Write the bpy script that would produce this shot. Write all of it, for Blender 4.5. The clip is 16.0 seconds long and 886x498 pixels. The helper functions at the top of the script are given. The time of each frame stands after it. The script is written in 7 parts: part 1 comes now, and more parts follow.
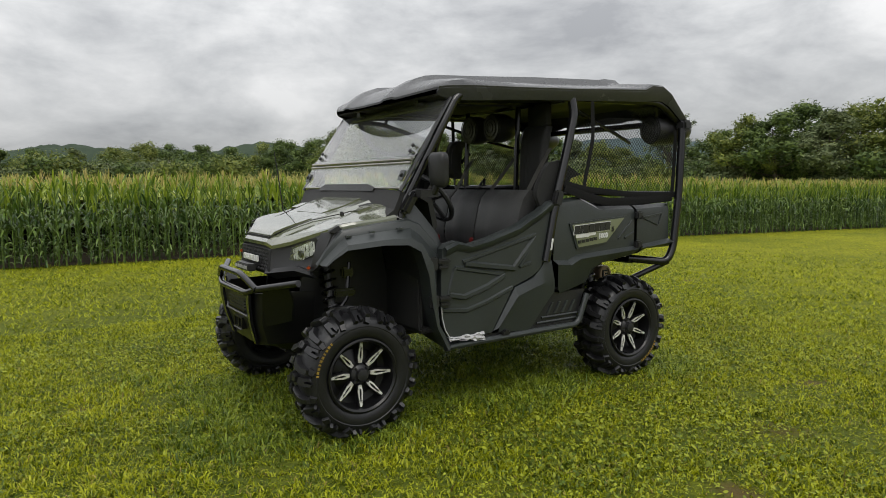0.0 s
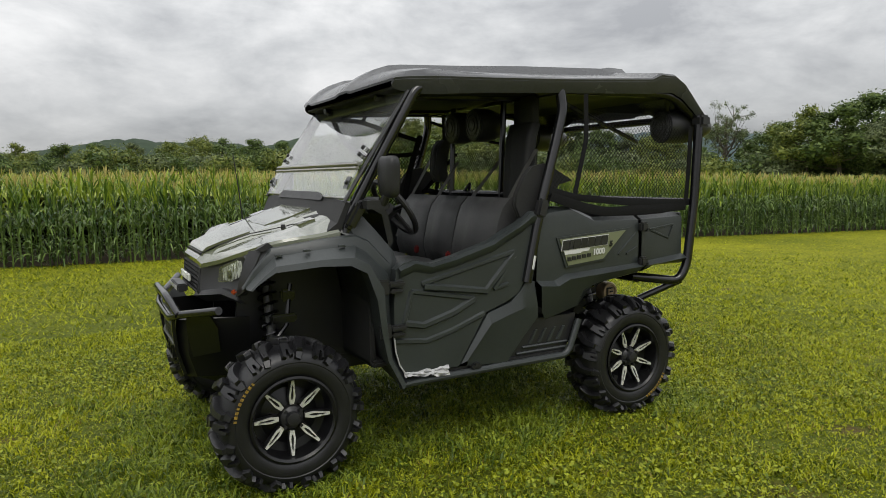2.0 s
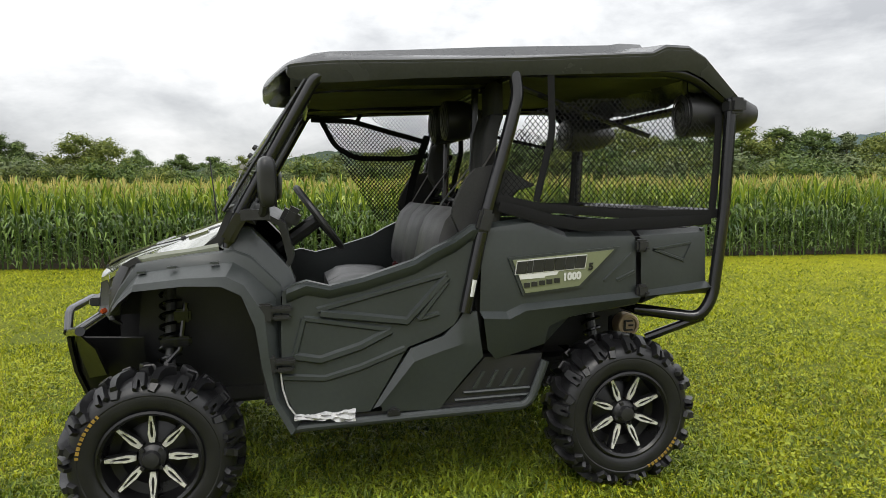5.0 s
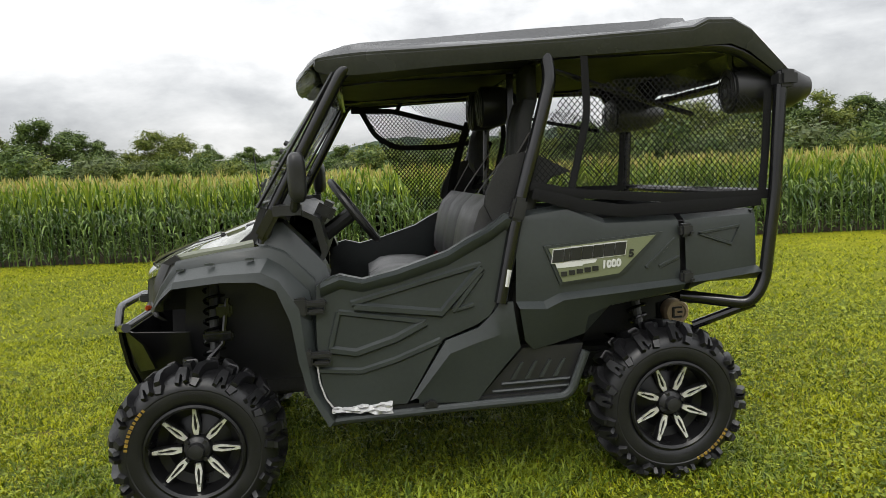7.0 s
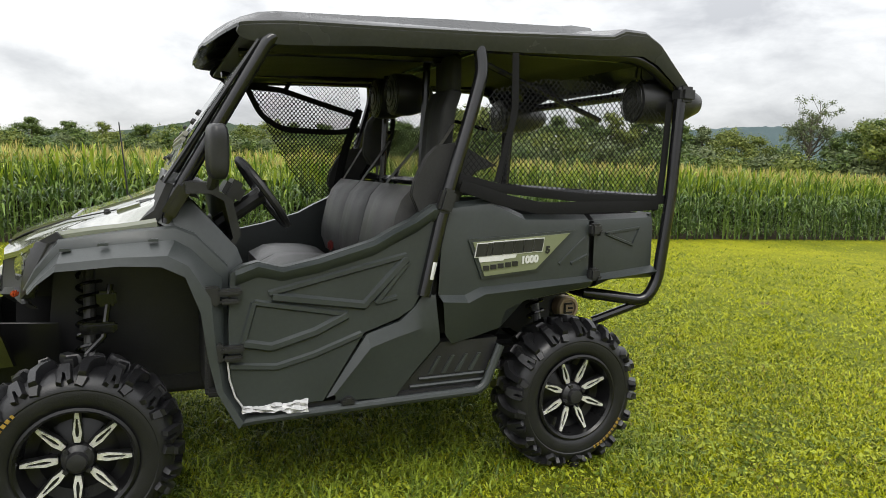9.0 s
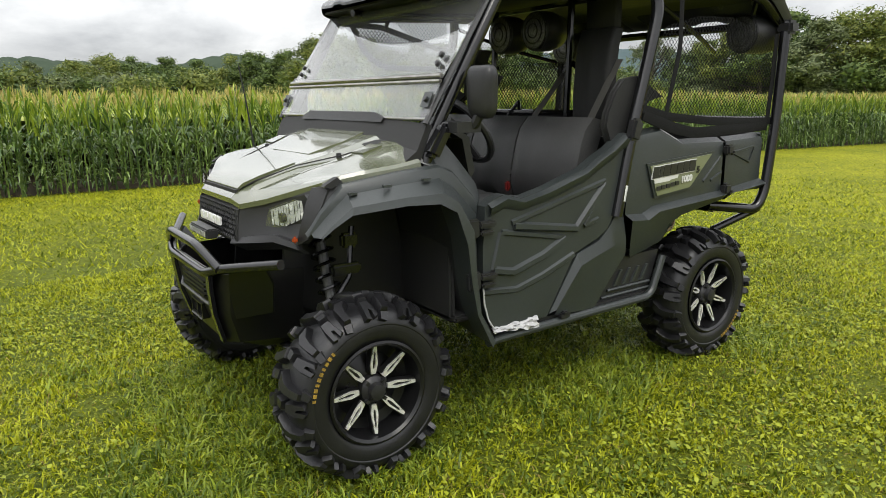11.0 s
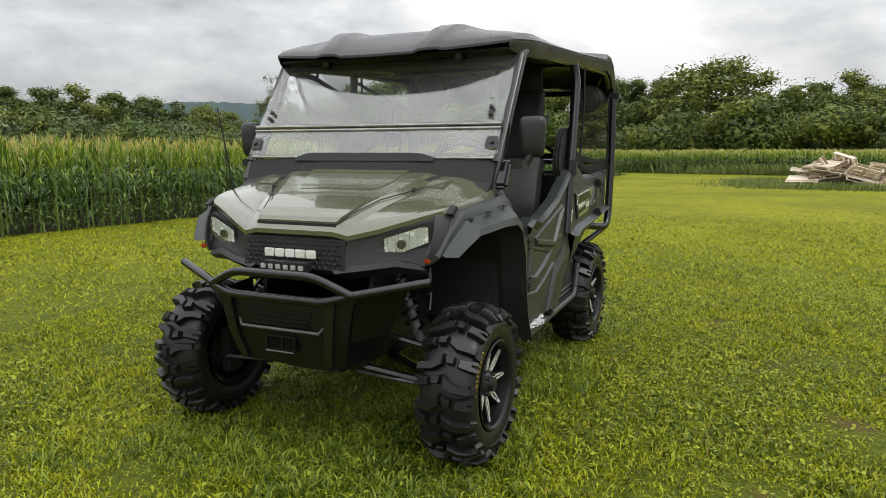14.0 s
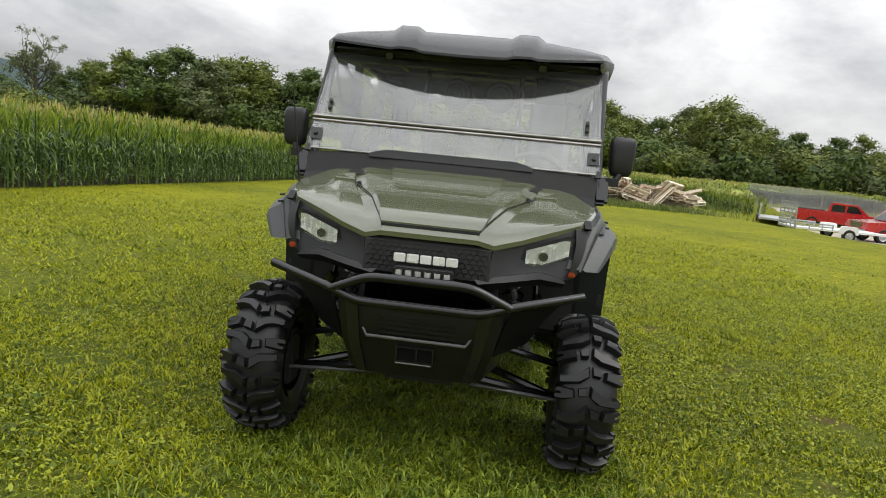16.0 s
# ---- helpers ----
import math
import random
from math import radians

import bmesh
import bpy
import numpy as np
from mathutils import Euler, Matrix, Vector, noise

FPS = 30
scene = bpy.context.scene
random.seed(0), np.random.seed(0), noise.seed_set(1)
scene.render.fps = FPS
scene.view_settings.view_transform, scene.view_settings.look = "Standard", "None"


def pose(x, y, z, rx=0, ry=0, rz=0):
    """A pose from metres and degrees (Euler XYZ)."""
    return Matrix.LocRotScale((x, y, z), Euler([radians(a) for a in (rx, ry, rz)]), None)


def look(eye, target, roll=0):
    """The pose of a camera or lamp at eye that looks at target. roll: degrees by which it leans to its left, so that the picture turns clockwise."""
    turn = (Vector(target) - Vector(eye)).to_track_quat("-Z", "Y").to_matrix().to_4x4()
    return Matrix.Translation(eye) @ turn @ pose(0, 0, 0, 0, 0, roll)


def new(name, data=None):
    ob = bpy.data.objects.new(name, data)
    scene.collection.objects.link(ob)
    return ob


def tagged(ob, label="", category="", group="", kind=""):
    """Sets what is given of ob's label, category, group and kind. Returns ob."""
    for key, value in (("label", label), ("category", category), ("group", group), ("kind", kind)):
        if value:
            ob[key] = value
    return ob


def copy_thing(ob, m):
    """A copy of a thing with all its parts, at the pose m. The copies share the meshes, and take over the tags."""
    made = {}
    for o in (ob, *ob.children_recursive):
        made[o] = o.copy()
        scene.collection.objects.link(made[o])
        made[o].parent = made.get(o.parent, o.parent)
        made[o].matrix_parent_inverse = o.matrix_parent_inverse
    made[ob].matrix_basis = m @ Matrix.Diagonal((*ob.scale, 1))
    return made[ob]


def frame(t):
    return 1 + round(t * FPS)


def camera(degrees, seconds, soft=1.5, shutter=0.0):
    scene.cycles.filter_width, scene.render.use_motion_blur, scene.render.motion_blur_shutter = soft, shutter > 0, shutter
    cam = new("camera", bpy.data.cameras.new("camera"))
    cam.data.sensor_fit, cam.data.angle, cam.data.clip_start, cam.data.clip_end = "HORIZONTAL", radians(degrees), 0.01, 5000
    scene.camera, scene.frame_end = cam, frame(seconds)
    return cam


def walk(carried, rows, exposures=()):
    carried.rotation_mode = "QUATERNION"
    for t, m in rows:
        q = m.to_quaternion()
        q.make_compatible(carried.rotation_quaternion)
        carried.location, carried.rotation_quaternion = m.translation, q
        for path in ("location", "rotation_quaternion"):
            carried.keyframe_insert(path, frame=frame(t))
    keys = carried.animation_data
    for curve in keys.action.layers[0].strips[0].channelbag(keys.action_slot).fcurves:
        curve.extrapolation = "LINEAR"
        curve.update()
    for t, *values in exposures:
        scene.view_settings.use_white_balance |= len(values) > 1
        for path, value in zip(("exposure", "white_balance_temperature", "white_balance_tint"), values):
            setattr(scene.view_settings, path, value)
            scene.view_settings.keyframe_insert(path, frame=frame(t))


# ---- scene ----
cam = camera(65.6, 16.0, soft=0.7)
PATH = [
    (0, (-2.535, -4.014, 1.352), (-1.464, -2.337, 1.155), -0.8),
    (0.5, (-2.479, -3.919, 1.33), (-1.402, -2.252, 1.091), -1.0),
    (1, (-2.257, -3.888, 1.349), (-1.193, -2.204, 1.169), -3.3),
    (1.5, (-2.079, -3.839, 1.376), (-1.059, -2.129, 1.183), -2.4),
    (2, (-1.817, -3.746, 1.417), (-0.874, -1.996, 1.203), -0.8),
    (2.5, (-1.563, -3.766, 1.397), (-0.494, -2.094, 1.145), -4.1),
    (3, (-1.265, -3.851, 1.405), (-0.395, -2.065, 1.173), -1.0),
    (3.5, (-1.029, -3.787, 1.378), (-0.296, -1.951, 1.074), -4.4),
    (4, (-0.801, -3.688, 1.392), (-0.148, -1.821, 1.097), -2.0),
    (4.5, (-0.618, -3.579, 1.367), (-0.043, -1.682, 1.102), -4.8),
    (4.7, (-0.508, -3.591, 1.376), (-0.045, -1.654, 1.191), -1.7),
    (7, (-0.298, -3.571, 1.404), (-0.06, -1.597, 1.181), -3.1),
    (7.5, (-0.297, -3.568, 1.408), (-0.028, -1.599, 1.178), -2.0),
    (8, (-0.294, -3.491, 1.362), (0.252, -1.584, 1.108), -0.2),
    (8.5, (-0.457, -3.483, 1.352), (0.23, -1.619, 1.116), 1.8),
    (9, (-0.722, -3.368, 1.382), (0.041, -1.536, 1.137), 1.0),
    (9.5, (-0.944, -3.155, 1.374), (-0.066, -1.388, 1.049), -2.6),
    (10, (-1.298, -3.09, 1.38), (-0.456, -1.305, 1.059), 1.95),
    (10.2, (-1.474, -3.067, 1.41), (-0.554, -1.34, 1.002), -1.5),
    (12.3, (-2.86, -2.53, 1.375), (-1.481, -1.129, 1.005), 1.9),
    (12.5, (-2.936, -2.479, 1.368), (-1.524, -1.118, 0.973), 0.2),
    (13, (-3.259, -2.303, 1.381), (-1.834, -0.939, 1.049), 1.1),
    (13.5, (-3.555, -2.117, 1.426), (-1.885, -1.061, 1.113), 0.6),
    (14, (-3.707, -1.811, 1.391), (-1.908, -0.993, 1.083), -0.4),
    (14.5, (-3.894, -1.465, 1.377), (-2.061, -0.725, 1.067), -0.8),
    (15, (-4.093, -1.075, 1.415), (-2.179, -0.595, 1.09), 1.2),
    (15.5, (-4.093, -0.704, 1.4), (-2.154, -0.331, 1.083), -1.0),
    (16, (-4.05, -0.328, 1.391), (-2.081, -0.139, 1.091), 5.5),
]
walk(cam, [(t, look(eye, target, roll)) for t, eye, target, roll in PATH], [(0, -0.22), (1.5, -0.19), (3, -0.06), (4.5, 0.27), (7, 0.20), (8, 0.32), (10.2, 0.45), (12.5, 0.35), (13, 0.40), (14, 0.07), (15, -0.02), (16, 0.02)])

# ---- world and light ----
SUN_EL, SUN_AZ = radians(52), radians(200)
world = bpy.data.worlds.new("overcast_sky")
scene.world = world
world.use_nodes = True
wn, wl = world.node_tree.nodes, world.node_tree.links
wn.clear()


def wnode(kind, **kw):
    n = wn.new(kind)
    for k, v in kw.items():
        n.inputs[k].default_value = v
    return n


w_sky = wn.new("ShaderNodeTexSky")
w_sky.sky_type, w_sky.sun_disc, w_sky.sun_elevation, w_sky.sun_rotation = "NISHITA", False, SUN_EL, SUN_AZ
w_co = wn.new("ShaderNodeTexCoord")
w_map = wn.new("ShaderNodeMapping")
w_map.inputs["Scale"].default_value = (1.0, 1.0, 2.3)
wl.new(w_co.outputs["Generated"], w_map.inputs["Vector"])
w_big = wnode("ShaderNodeTexNoise", Scale=2.0, Detail=7.0, Roughness=0.52, Distortion=0.6)
w_fine = wnode("ShaderNodeTexNoise", Scale=6.5, Detail=6.0, Roughness=0.6, Distortion=0.2)
for n in (w_big, w_fine):
    wl.new(w_map.outputs["Vector"], n.inputs["Vector"])
w_mix = wn.new("ShaderNodeMath")
w_mix.operation = "MULTIPLY_ADD"
w_mix.inputs[1].default_value = 0.35
wl.new(w_fine.outputs["Fac"], w_mix.inputs[0])
w_half = wn.new("ShaderNodeMath")
w_half.operation = "MULTIPLY"
w_half.inputs[1].default_value = 0.65
wl.new(w_big.outputs["Fac"], w_half.inputs[0])
wl.new(w_half.outputs[0], w_mix.inputs[2])
w_ramp = wn.new("ShaderNodeValToRGB")
w_ramp.color_ramp.elements[0].position, w_ramp.color_ramp.elements[0].color = 0.37, (0.425, 0.435, 0.455, 1)
w_ramp.color_ramp.elements[1].position, w_ramp.color_ramp.elements[1].color = 0.60, (0.945, 0.945, 0.945, 1)
w_ramp.color_ramp.elements.new(0.48).color = (0.665, 0.675, 0.685, 1)
wl.new(w_mix.outputs[0], w_ramp.inputs["Fac"])
w_cloud = wnode("ShaderNodeBackground", Strength=1.0)
# an overcast sky is brightest overhead
w_sep = wn.new("ShaderNodeSeparateXYZ")
wl.new(w_co.outputs["Generated"], w_sep.inputs[0])
w_rise = wn.new("ShaderNodeMapRange")
for k_, v_ in (("From Min", 0.0), ("From Max", 1.0), ("To Min", 0.765), ("To Max", 3.1)):
    w_rise.inputs[k_].default_value = v_
wl.new(w_sep.outputs["Z"], w_rise.inputs["Value"])
wl.new(w_ramp.outputs["Color"], w_cloud.inputs["Color"])
wl.new(w_rise.outputs[0], w_cloud.inputs["Strength"])
w_clear = wnode("ShaderNodeBackground", Strength=0.08)
wl.new(w_sky.outputs["Color"], w_clear.inputs["Color"])
w_both = wn.new("ShaderNodeMixShader")
w_both.inputs["Fac"].default_value = 0.93
wl.new(w_clear.outputs[0], w_both.inputs[1])
wl.new(w_cloud.outputs[0], w_both.inputs[2])
w_out = wn.new("ShaderNodeOutputWorld")
wl.new(w_both.outputs[0], w_out.inputs["Surface"])

sun = new("sun", bpy.data.lights.new("sun", "SUN"))
sun.data.energy, sun.data.angle, sun.data.color = 1.1, radians(25), (1.0, 0.96, 0.88)
sun.matrix_world = Matrix.Translation((0, 0, 30)) @ Vector((math.sin(SUN_AZ) * math.cos(SUN_EL), math.cos(SUN_AZ) * math.cos(SUN_EL), math.sin(SUN_EL))).to_track_quat("Z", "Y").to_matrix().to_4x4()

# ---- materials ----


def mat(name, colour, rough=0.5, metal=0.0, second=None, scale=8.0, fine=120.0, bump=0.0, bump_scale=200.0, spread=0.25, coat=0.0, rvar=0.1,
        coords="Object", random_by=None, spec=0.5, trans=0.0):
    """A surface with variation of colour and gloss at two scales, and a fine relief."""
    m = bpy.data.materials.new(name)
    m.use_nodes = True
    nt = m.node_tree
    p = nt.nodes["Principled BSDF"]
    tc = nt.nodes.new("ShaderNodeTexCoord")
    big, small = nt.nodes.new("ShaderNodeTexNoise"), nt.nodes.new("ShaderNodeTexNoise")
    big.inputs["Scale"].default_value, small.inputs["Scale"].default_value = scale, fine
    big.inputs["Detail"].default_value, small.inputs["Detail"].default_value = 5, 3
    for n in (big, small):
        nt.links.new(tc.outputs[coords], n.inputs["Vector"])
    add = nt.nodes.new("ShaderNodeMath")
    add.operation = "MULTIPLY_ADD"
    add.inputs[1].default_value = 0.6
    nt.links.new(big.outputs["Fac"], add.inputs[0])
    part_small = nt.nodes.new("ShaderNodeMath")
    part_small.operation = "MULTIPLY"
    part_small.inputs[1].default_value = 0.4
    nt.links.new(small.outputs["Fac"], part_small.inputs[0])
    nt.links.new(part_small.outputs[0], add.inputs[2])
    fac = add.outputs[0]
    if random_by:
        g = nt.nodes.new("ShaderNodeNewGeometry") if random_by == "island" else nt.nodes.new("ShaderNodeObjectInfo")
        mixr = nt.nodes.new("ShaderNodeMath")
        mixr.operation = "MULTIPLY_ADD"
        mixr.inputs[1].default_value, mixr.inputs[2].default_value = 0.55, -0.27
        nt.links.new(g.outputs["Random Per Island" if random_by == "island" else "Random"], mixr.inputs[0])
        plus = nt.nodes.new("ShaderNodeMath")
        nt.links.new(mixr.outputs[0], plus.inputs[0])
        nt.links.new(fac, plus.inputs[1])
        fac = plus.outputs[0]
    ramp = nt.nodes.new("ShaderNodeValToRGB")
    other = second or tuple(c * (1 - spread) for c in colour)
    lo, hi = ramp.color_ramp.elements
    lo.position, hi.position = 0.32, 0.68
    lo.color, hi.color = (*other, 1), (*colour, 1)
    nt.links.new(fac, ramp.inputs["Fac"])
    nt.links.new(ramp.outputs["Color"], p.inputs["Base Color"])
    rr = nt.nodes.new("ShaderNodeMapRange")
    rr.inputs["To Min"].default_value, rr.inputs["To Max"].default_value = max(0.02, rough - rvar), min(1, rough + rvar)
    nt.links.new(big.outputs["Fac"], rr.inputs["Value"])
    nt.links.new(rr.outputs[0], p.inputs["Roughness"])
    p.inputs["Metallic"].default_value = metal
    p.inputs["Specular IOR Level"].default_value = spec
    p.inputs["Coat Weight"].default_value = coat
    p.inputs["Coat Roughness"].default_value = 0.05
    if trans:
        p.inputs["Subsurface Weight"].default_value = 0.0
        tr = nt.nodes.new("ShaderNodeBsdfTranslucent")
        nt.links.new(ramp.outputs["Color"], tr.inputs["Color"])
        ms = nt.nodes.new("ShaderNodeMixShader")
        ms.inputs["Fac"].default_value = trans
        nt.links.new(p.outputs[0], ms.inputs[1])
        nt.links.new(tr.outputs[0], ms.inputs[2])
        nt.links.new(ms.outputs[0], nt.nodes["Material Output"].inputs["Surface"])
    if bump:
        bt = nt.nodes.new("ShaderNodeTexNoise")
        bt.inputs["Scale"].default_value, bt.inputs["Detail"].default_value = bump_scale, 3
        nt.links.new(tc.outputs[coords], bt.inputs["Vector"])
        bn = nt.nodes.new("ShaderNodeBump")
        bn.inputs["Strength"].default_value, bn.inputs["Distance"].default_value = bump, 0.002
        nt.links.new(bt.outputs["Fac"], bn.inputs["Height"])
        nt.links.new(bn.outputs["Normal"], p.inputs["Normal"])
    return m


def clear_sheet(name, tint, gloss=0.05, rough=0.02, veil=0.025):
    """Clear plastic sheet: lets light through straight, with a Fresnel gloss."""
    m = bpy.data.materials.new(name)
    m.use_nodes = True
    nt = m.node_tree
    nt.nodes.remove(nt.nodes["Principled BSDF"])
    tr, gl, fr, mx = (nt.nodes.new("ShaderNode" + k) for k in ("BsdfTransparent", "BsdfGlossy", "LayerWeight", "MixShader"))
    tr.inputs["Color"].default_value = (*tint, 1)
    gl.inputs["Roughness"].default_value = rough
    # gloss grows towards grazing angles
    pw, ml = nt.nodes.new("ShaderNodeMath"), nt.nodes.new("ShaderNodeMath")
    pw.operation, ml.operation = "POWER", "MULTIPLY_ADD"
    fr.inputs["Blend"].default_value = 0.5
    pw.inputs[1].default_value, ml.inputs[1].default_value, ml.inputs[2].default_value = 5.0, 1 - gloss, gloss
    nt.links.new(fr.outputs["Facing"], pw.inputs[0])
    nt.links.new(pw.outputs[0], ml.inputs[0])
    nt.links.new(ml.outputs[0], mx.inputs["Fac"])
    nt.links.new(tr.outputs[0], mx.inputs[1])
    nt.links.new(gl.outputs[0], mx.inputs[2])
    # a thin white veil: dust, with part of the sky's reflection put in
    veil_bsdf, md, nz = (nt.nodes.new("ShaderNode" + k) for k in ("BsdfDiffuse", "MixShader", "TexNoise"))
    veil_bsdf.inputs["Color"].default_value = (0.75, 0.76, 0.76, 1)
    nz.inputs["Scale"].default_value, nz.inputs["Detail"].default_value = 5.0, 6.0
    tc = nt.nodes.new("ShaderNodeTexCoord")
    rg = nt.nodes.new("ShaderNodeMapRange")
    rg.inputs["To Min"].default_value, rg.inputs["To Max"].default_value = veil * 0.5, veil * 1.5
    nt.links.new(tc.outputs["Object"], nz.inputs["Vector"])
    nt.links.new(nz.outputs["Fac"], rg.inputs["Value"])
    nt.links.new(rg.outputs[0], md.inputs["Fac"])
    nt.links.new(mx.outputs[0], md.inputs[1])
    nt.links.new(veil_bsdf.outputs[0], md.inputs[2])
    nt.links.new(md.outputs[0], nt.nodes["Material Output"].inputs["Surface"])
    return m


PLASTIC = mat("moulded_grey_plastic", (0.030, 0.0355, 0.035), 0.36, second=(0.022, 0.0258, 0.0258), scale=5, fine=60, bump=0.25, bump_scale=420, rvar=0.07, spec=0.5)
ROOF_PLASTIC = mat("roof_plastic", (0.036, 0.037, 0.039), 0.26, second=(0.022, 0.023, 0.025), scale=4, fine=70, bump=0.15, bump_scale=350)
BLACK_PLASTIC = mat("black_plastic", (0.020, 0.020, 0.021), 0.38, second=(0.012, 0.012, 0.013), spec=0.4, scale=9, bump=0.2, bump_scale=300)
DARK = mat("shadowed_liner_plastic", (0.026, 0.026, 0.026), 0.62, second=(0.016, 0.016, 0.016), spec=0.25, bump=0.3)
OLIVE = mat("olive_painted_plastic", (0.086, 0.096, 0.055), 0.22, second=(0.072, 0.080, 0.045), scale=3, fine=40, coat=1.0, rvar=0.05)
OLIVE.node_tree.nodes["Principled BSDF"].inputs["Coat IOR"].default_value = 1.55
TUBE = mat("satin_black_steel", (0.009, 0.009, 0.010), 0.16, second=(0.005, 0.005, 0.006), spec=0.55, scale=14, rvar=0.06)
RUBBER = mat("tyre_rubber", (0.012, 0.012, 0.013), 0.38, second=(0.007, 0.007, 0.008), spec=0.42, scale=16, fine=90, bump=0.35, bump_scale=160)
RIM_BLACK = mat("gloss_black_rim", (0.008, 0.008, 0.009), 0.3, second=(0.005, 0.005, 0.005), spec=0.35)
ALLOY = mat("machined_alloy", (0.84, 0.83, 0.80), 0.30, metal=0.5, second=(0.55, 0.55, 0.53), scale=30, bump=0.1, bump_scale=500)
SHOCK = mat("dull_grey_steel", (0.10, 0.10, 0.10), 0.45, second=(0.05, 0.05, 0.05), scale=20)
STEEL = mat("bare_steel", (0.45, 0.44, 0.42), 0.35, metal=1.0, second=(0.25, 0.24, 0.22), scale=20)
SEAT = mat("black_vinyl", (0.062, 0.062, 0.062), 0.42, second=(0.040, 0.040, 0.040), spec=0.4, scale=7, bump=0.4, bump_scale=260)
GUARD = mat("satin_black_guard", (0.007, 0.007, 0.007), 0.34, second=(0.004, 0.004, 0.004), spec=0.35, scale=9, bump=0.15, bump_scale=300)
WEB = mat("black_nylon_web", (0.012, 0.012, 0.013), 0.75, second=(0.008, 0.008, 0.008), spec=0.12, bump=0.4, bump_scale=500)
BELT = mat("grey_belt_webbing", (0.060, 0.058, 0.052), 0.6, second=(0.035, 0.034, 0.031), scale=20, bump=0.4, bump_scale=500)
CHROME = mat("chromed_reflector", (0.86, 0.87, 0.88), 0.25, metal=0.35, second=(0.60, 0.61, 0.62), scale=30)
LENS = clear_sheet("lamp_glass", (0.96, 0.97, 0.97), 0.08, 0.02, 0.01)
AMBER = mat("amber_lens", (0.32, 0.05, 0.012), 0.2, second=(0.2, 0.03, 0.01))
LED = mat("led_reflector", (0.75, 0.76, 0.72), 0.2, second=(0.55, 0.55, 0.5), metal=0.5)
DECAL_WHITE = mat("white_decal", (0.60, 0.60, 0.58), 0.4, second=(0.48, 0.48, 0.46))
BADGE_WHITE = mat("bright_badge_plating", (0.82, 0.82, 0.82), 0.25, second=(0.70, 0.70, 0.70), metal=0.3)
DECAL_BLACK = mat("black_decal", (0.015, 0.015, 0.015), 0.35)
DECAL_GREEN = mat("olive_decal_panel", (0.16, 0.175, 0.105), 0.3, second=(0.13, 0.145, 0.085), scale=4, coat=0.4)
YELLOW = mat("yellow_tyre_lettering", (0.34, 0.21, 0.025), 0.6, second=(0.14, 0.09, 0.015), scale=40)
FILM = mat("crumpled_white_film", (0.50, 0.50, 0.50), 0.22, second=(0.30, 0.30, 0.30), scale=45, bump=0.8, bump_scale=60)
TAN = mat("tan_filter_cap", (0.36, 0.27, 0.17), 0.5, second=(0.28, 0.20, 0.12))
# white veil of dust and painted sky reflection, stronger on the lower strip
WINDSHIELD = clear_sheet("clear_polycarbonate", (0.95, 0.96, 0.96), 0.095, 0.03, 0.03)
SCREEN_LOW = clear_sheet("veiled_polycarbonate", (0.94, 0.95, 0.95), 0.11, 0.05, 0.10)
HOLLOW_SHADE = mat("painted_hollow_shade", (0.004, 0.004, 0.004), 0.8, second=(0.002, 0.002, 0.002), spec=0.1)
# longer grass, its colour darkened and greened to carry the vehicle's shade
SHADED_LONG_GRASS = mat("shade_darkened_long_grass", (0.27, 0.335, 0.030), 0.45, second=(0.070, 0.115, 0.010), scale=9.0, fine=0.8, random_by="island", rvar=0.1, trans=0.35, spec=0.35)
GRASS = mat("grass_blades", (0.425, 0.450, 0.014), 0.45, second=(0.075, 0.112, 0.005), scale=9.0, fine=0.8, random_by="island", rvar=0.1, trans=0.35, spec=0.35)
STRAW = mat("dry_grass", (0.40, 0.31, 0.10), 0.7, second=(0.13, 0.085, 0.03), scale=6, fine=2, random_by="island", trans=0.2, spec=0.2)
CLOVER = mat("clover_leaves", (0.34, 0.38, 0.03), 0.55, second=(0.085, 0.130, 0.010), scale=1.5, fine=9, random_by="island", trans=0.3, spec=0.3)
LAWN = mat("lawn_soil_and_gap_shade", (0.175, 0.21, 0.018), 0.85, second=(0.085, 0.12, 0.012), scale=0.45, fine=16, bump=0.8, bump_scale=70, coords="Generated", spec=0.2)
CORN_LEAF = mat("corn_leaves", (0.165, 0.245, 0.052), 0.32, second=(0.034, 0.072, 0.016), scale=2.0, fine=12, random_by="island", trans=0.25)
CORN_TOP = mat("young_corn_leaves", (0.31, 0.39, 0.040), 0.42, second=(0.090, 0.165, 0.018), scale=2.0, fine=12, random_by="island", trans=0.35)
CORN_DRY = mat("corn_tassels", (0.50, 0.41, 0.14), 0.7, second=(0.30, 0.28, 0.075), scale=3, fine=12, random_by="island", trans=0.25)
# field soil with the shade between the stalks put into its dark colour
CORN_SOIL = mat("shade_darkened_field_soil", (0.045, 0.034, 0.020), 0.95, second=(0.018, 0.016, 0.010), scale=2, fine=20, bump=0.8, bump_scale=30, spec=0.1)
CORN_CANOPY = mat("corn_field_canopy", (0.36, 0.37, 0.075), 0.8, second=(0.18, 0.23, 0.04), scale=0.9, fine=5, bump=0.6, bump_scale=4)
BARK = mat("bark", (0.10, 0.085, 0.065), 0.85, second=(0.05, 0.042, 0.032), scale=6, bump=0.8, bump_scale=30)
LEAF_A = mat("tree_leaves", (0.125, 0.172, 0.044), 0.6, second=(0.044, 0.074, 0.021), scale=0.35, fine=2.5, random_by="island", trans=0.2, spec=0.25)
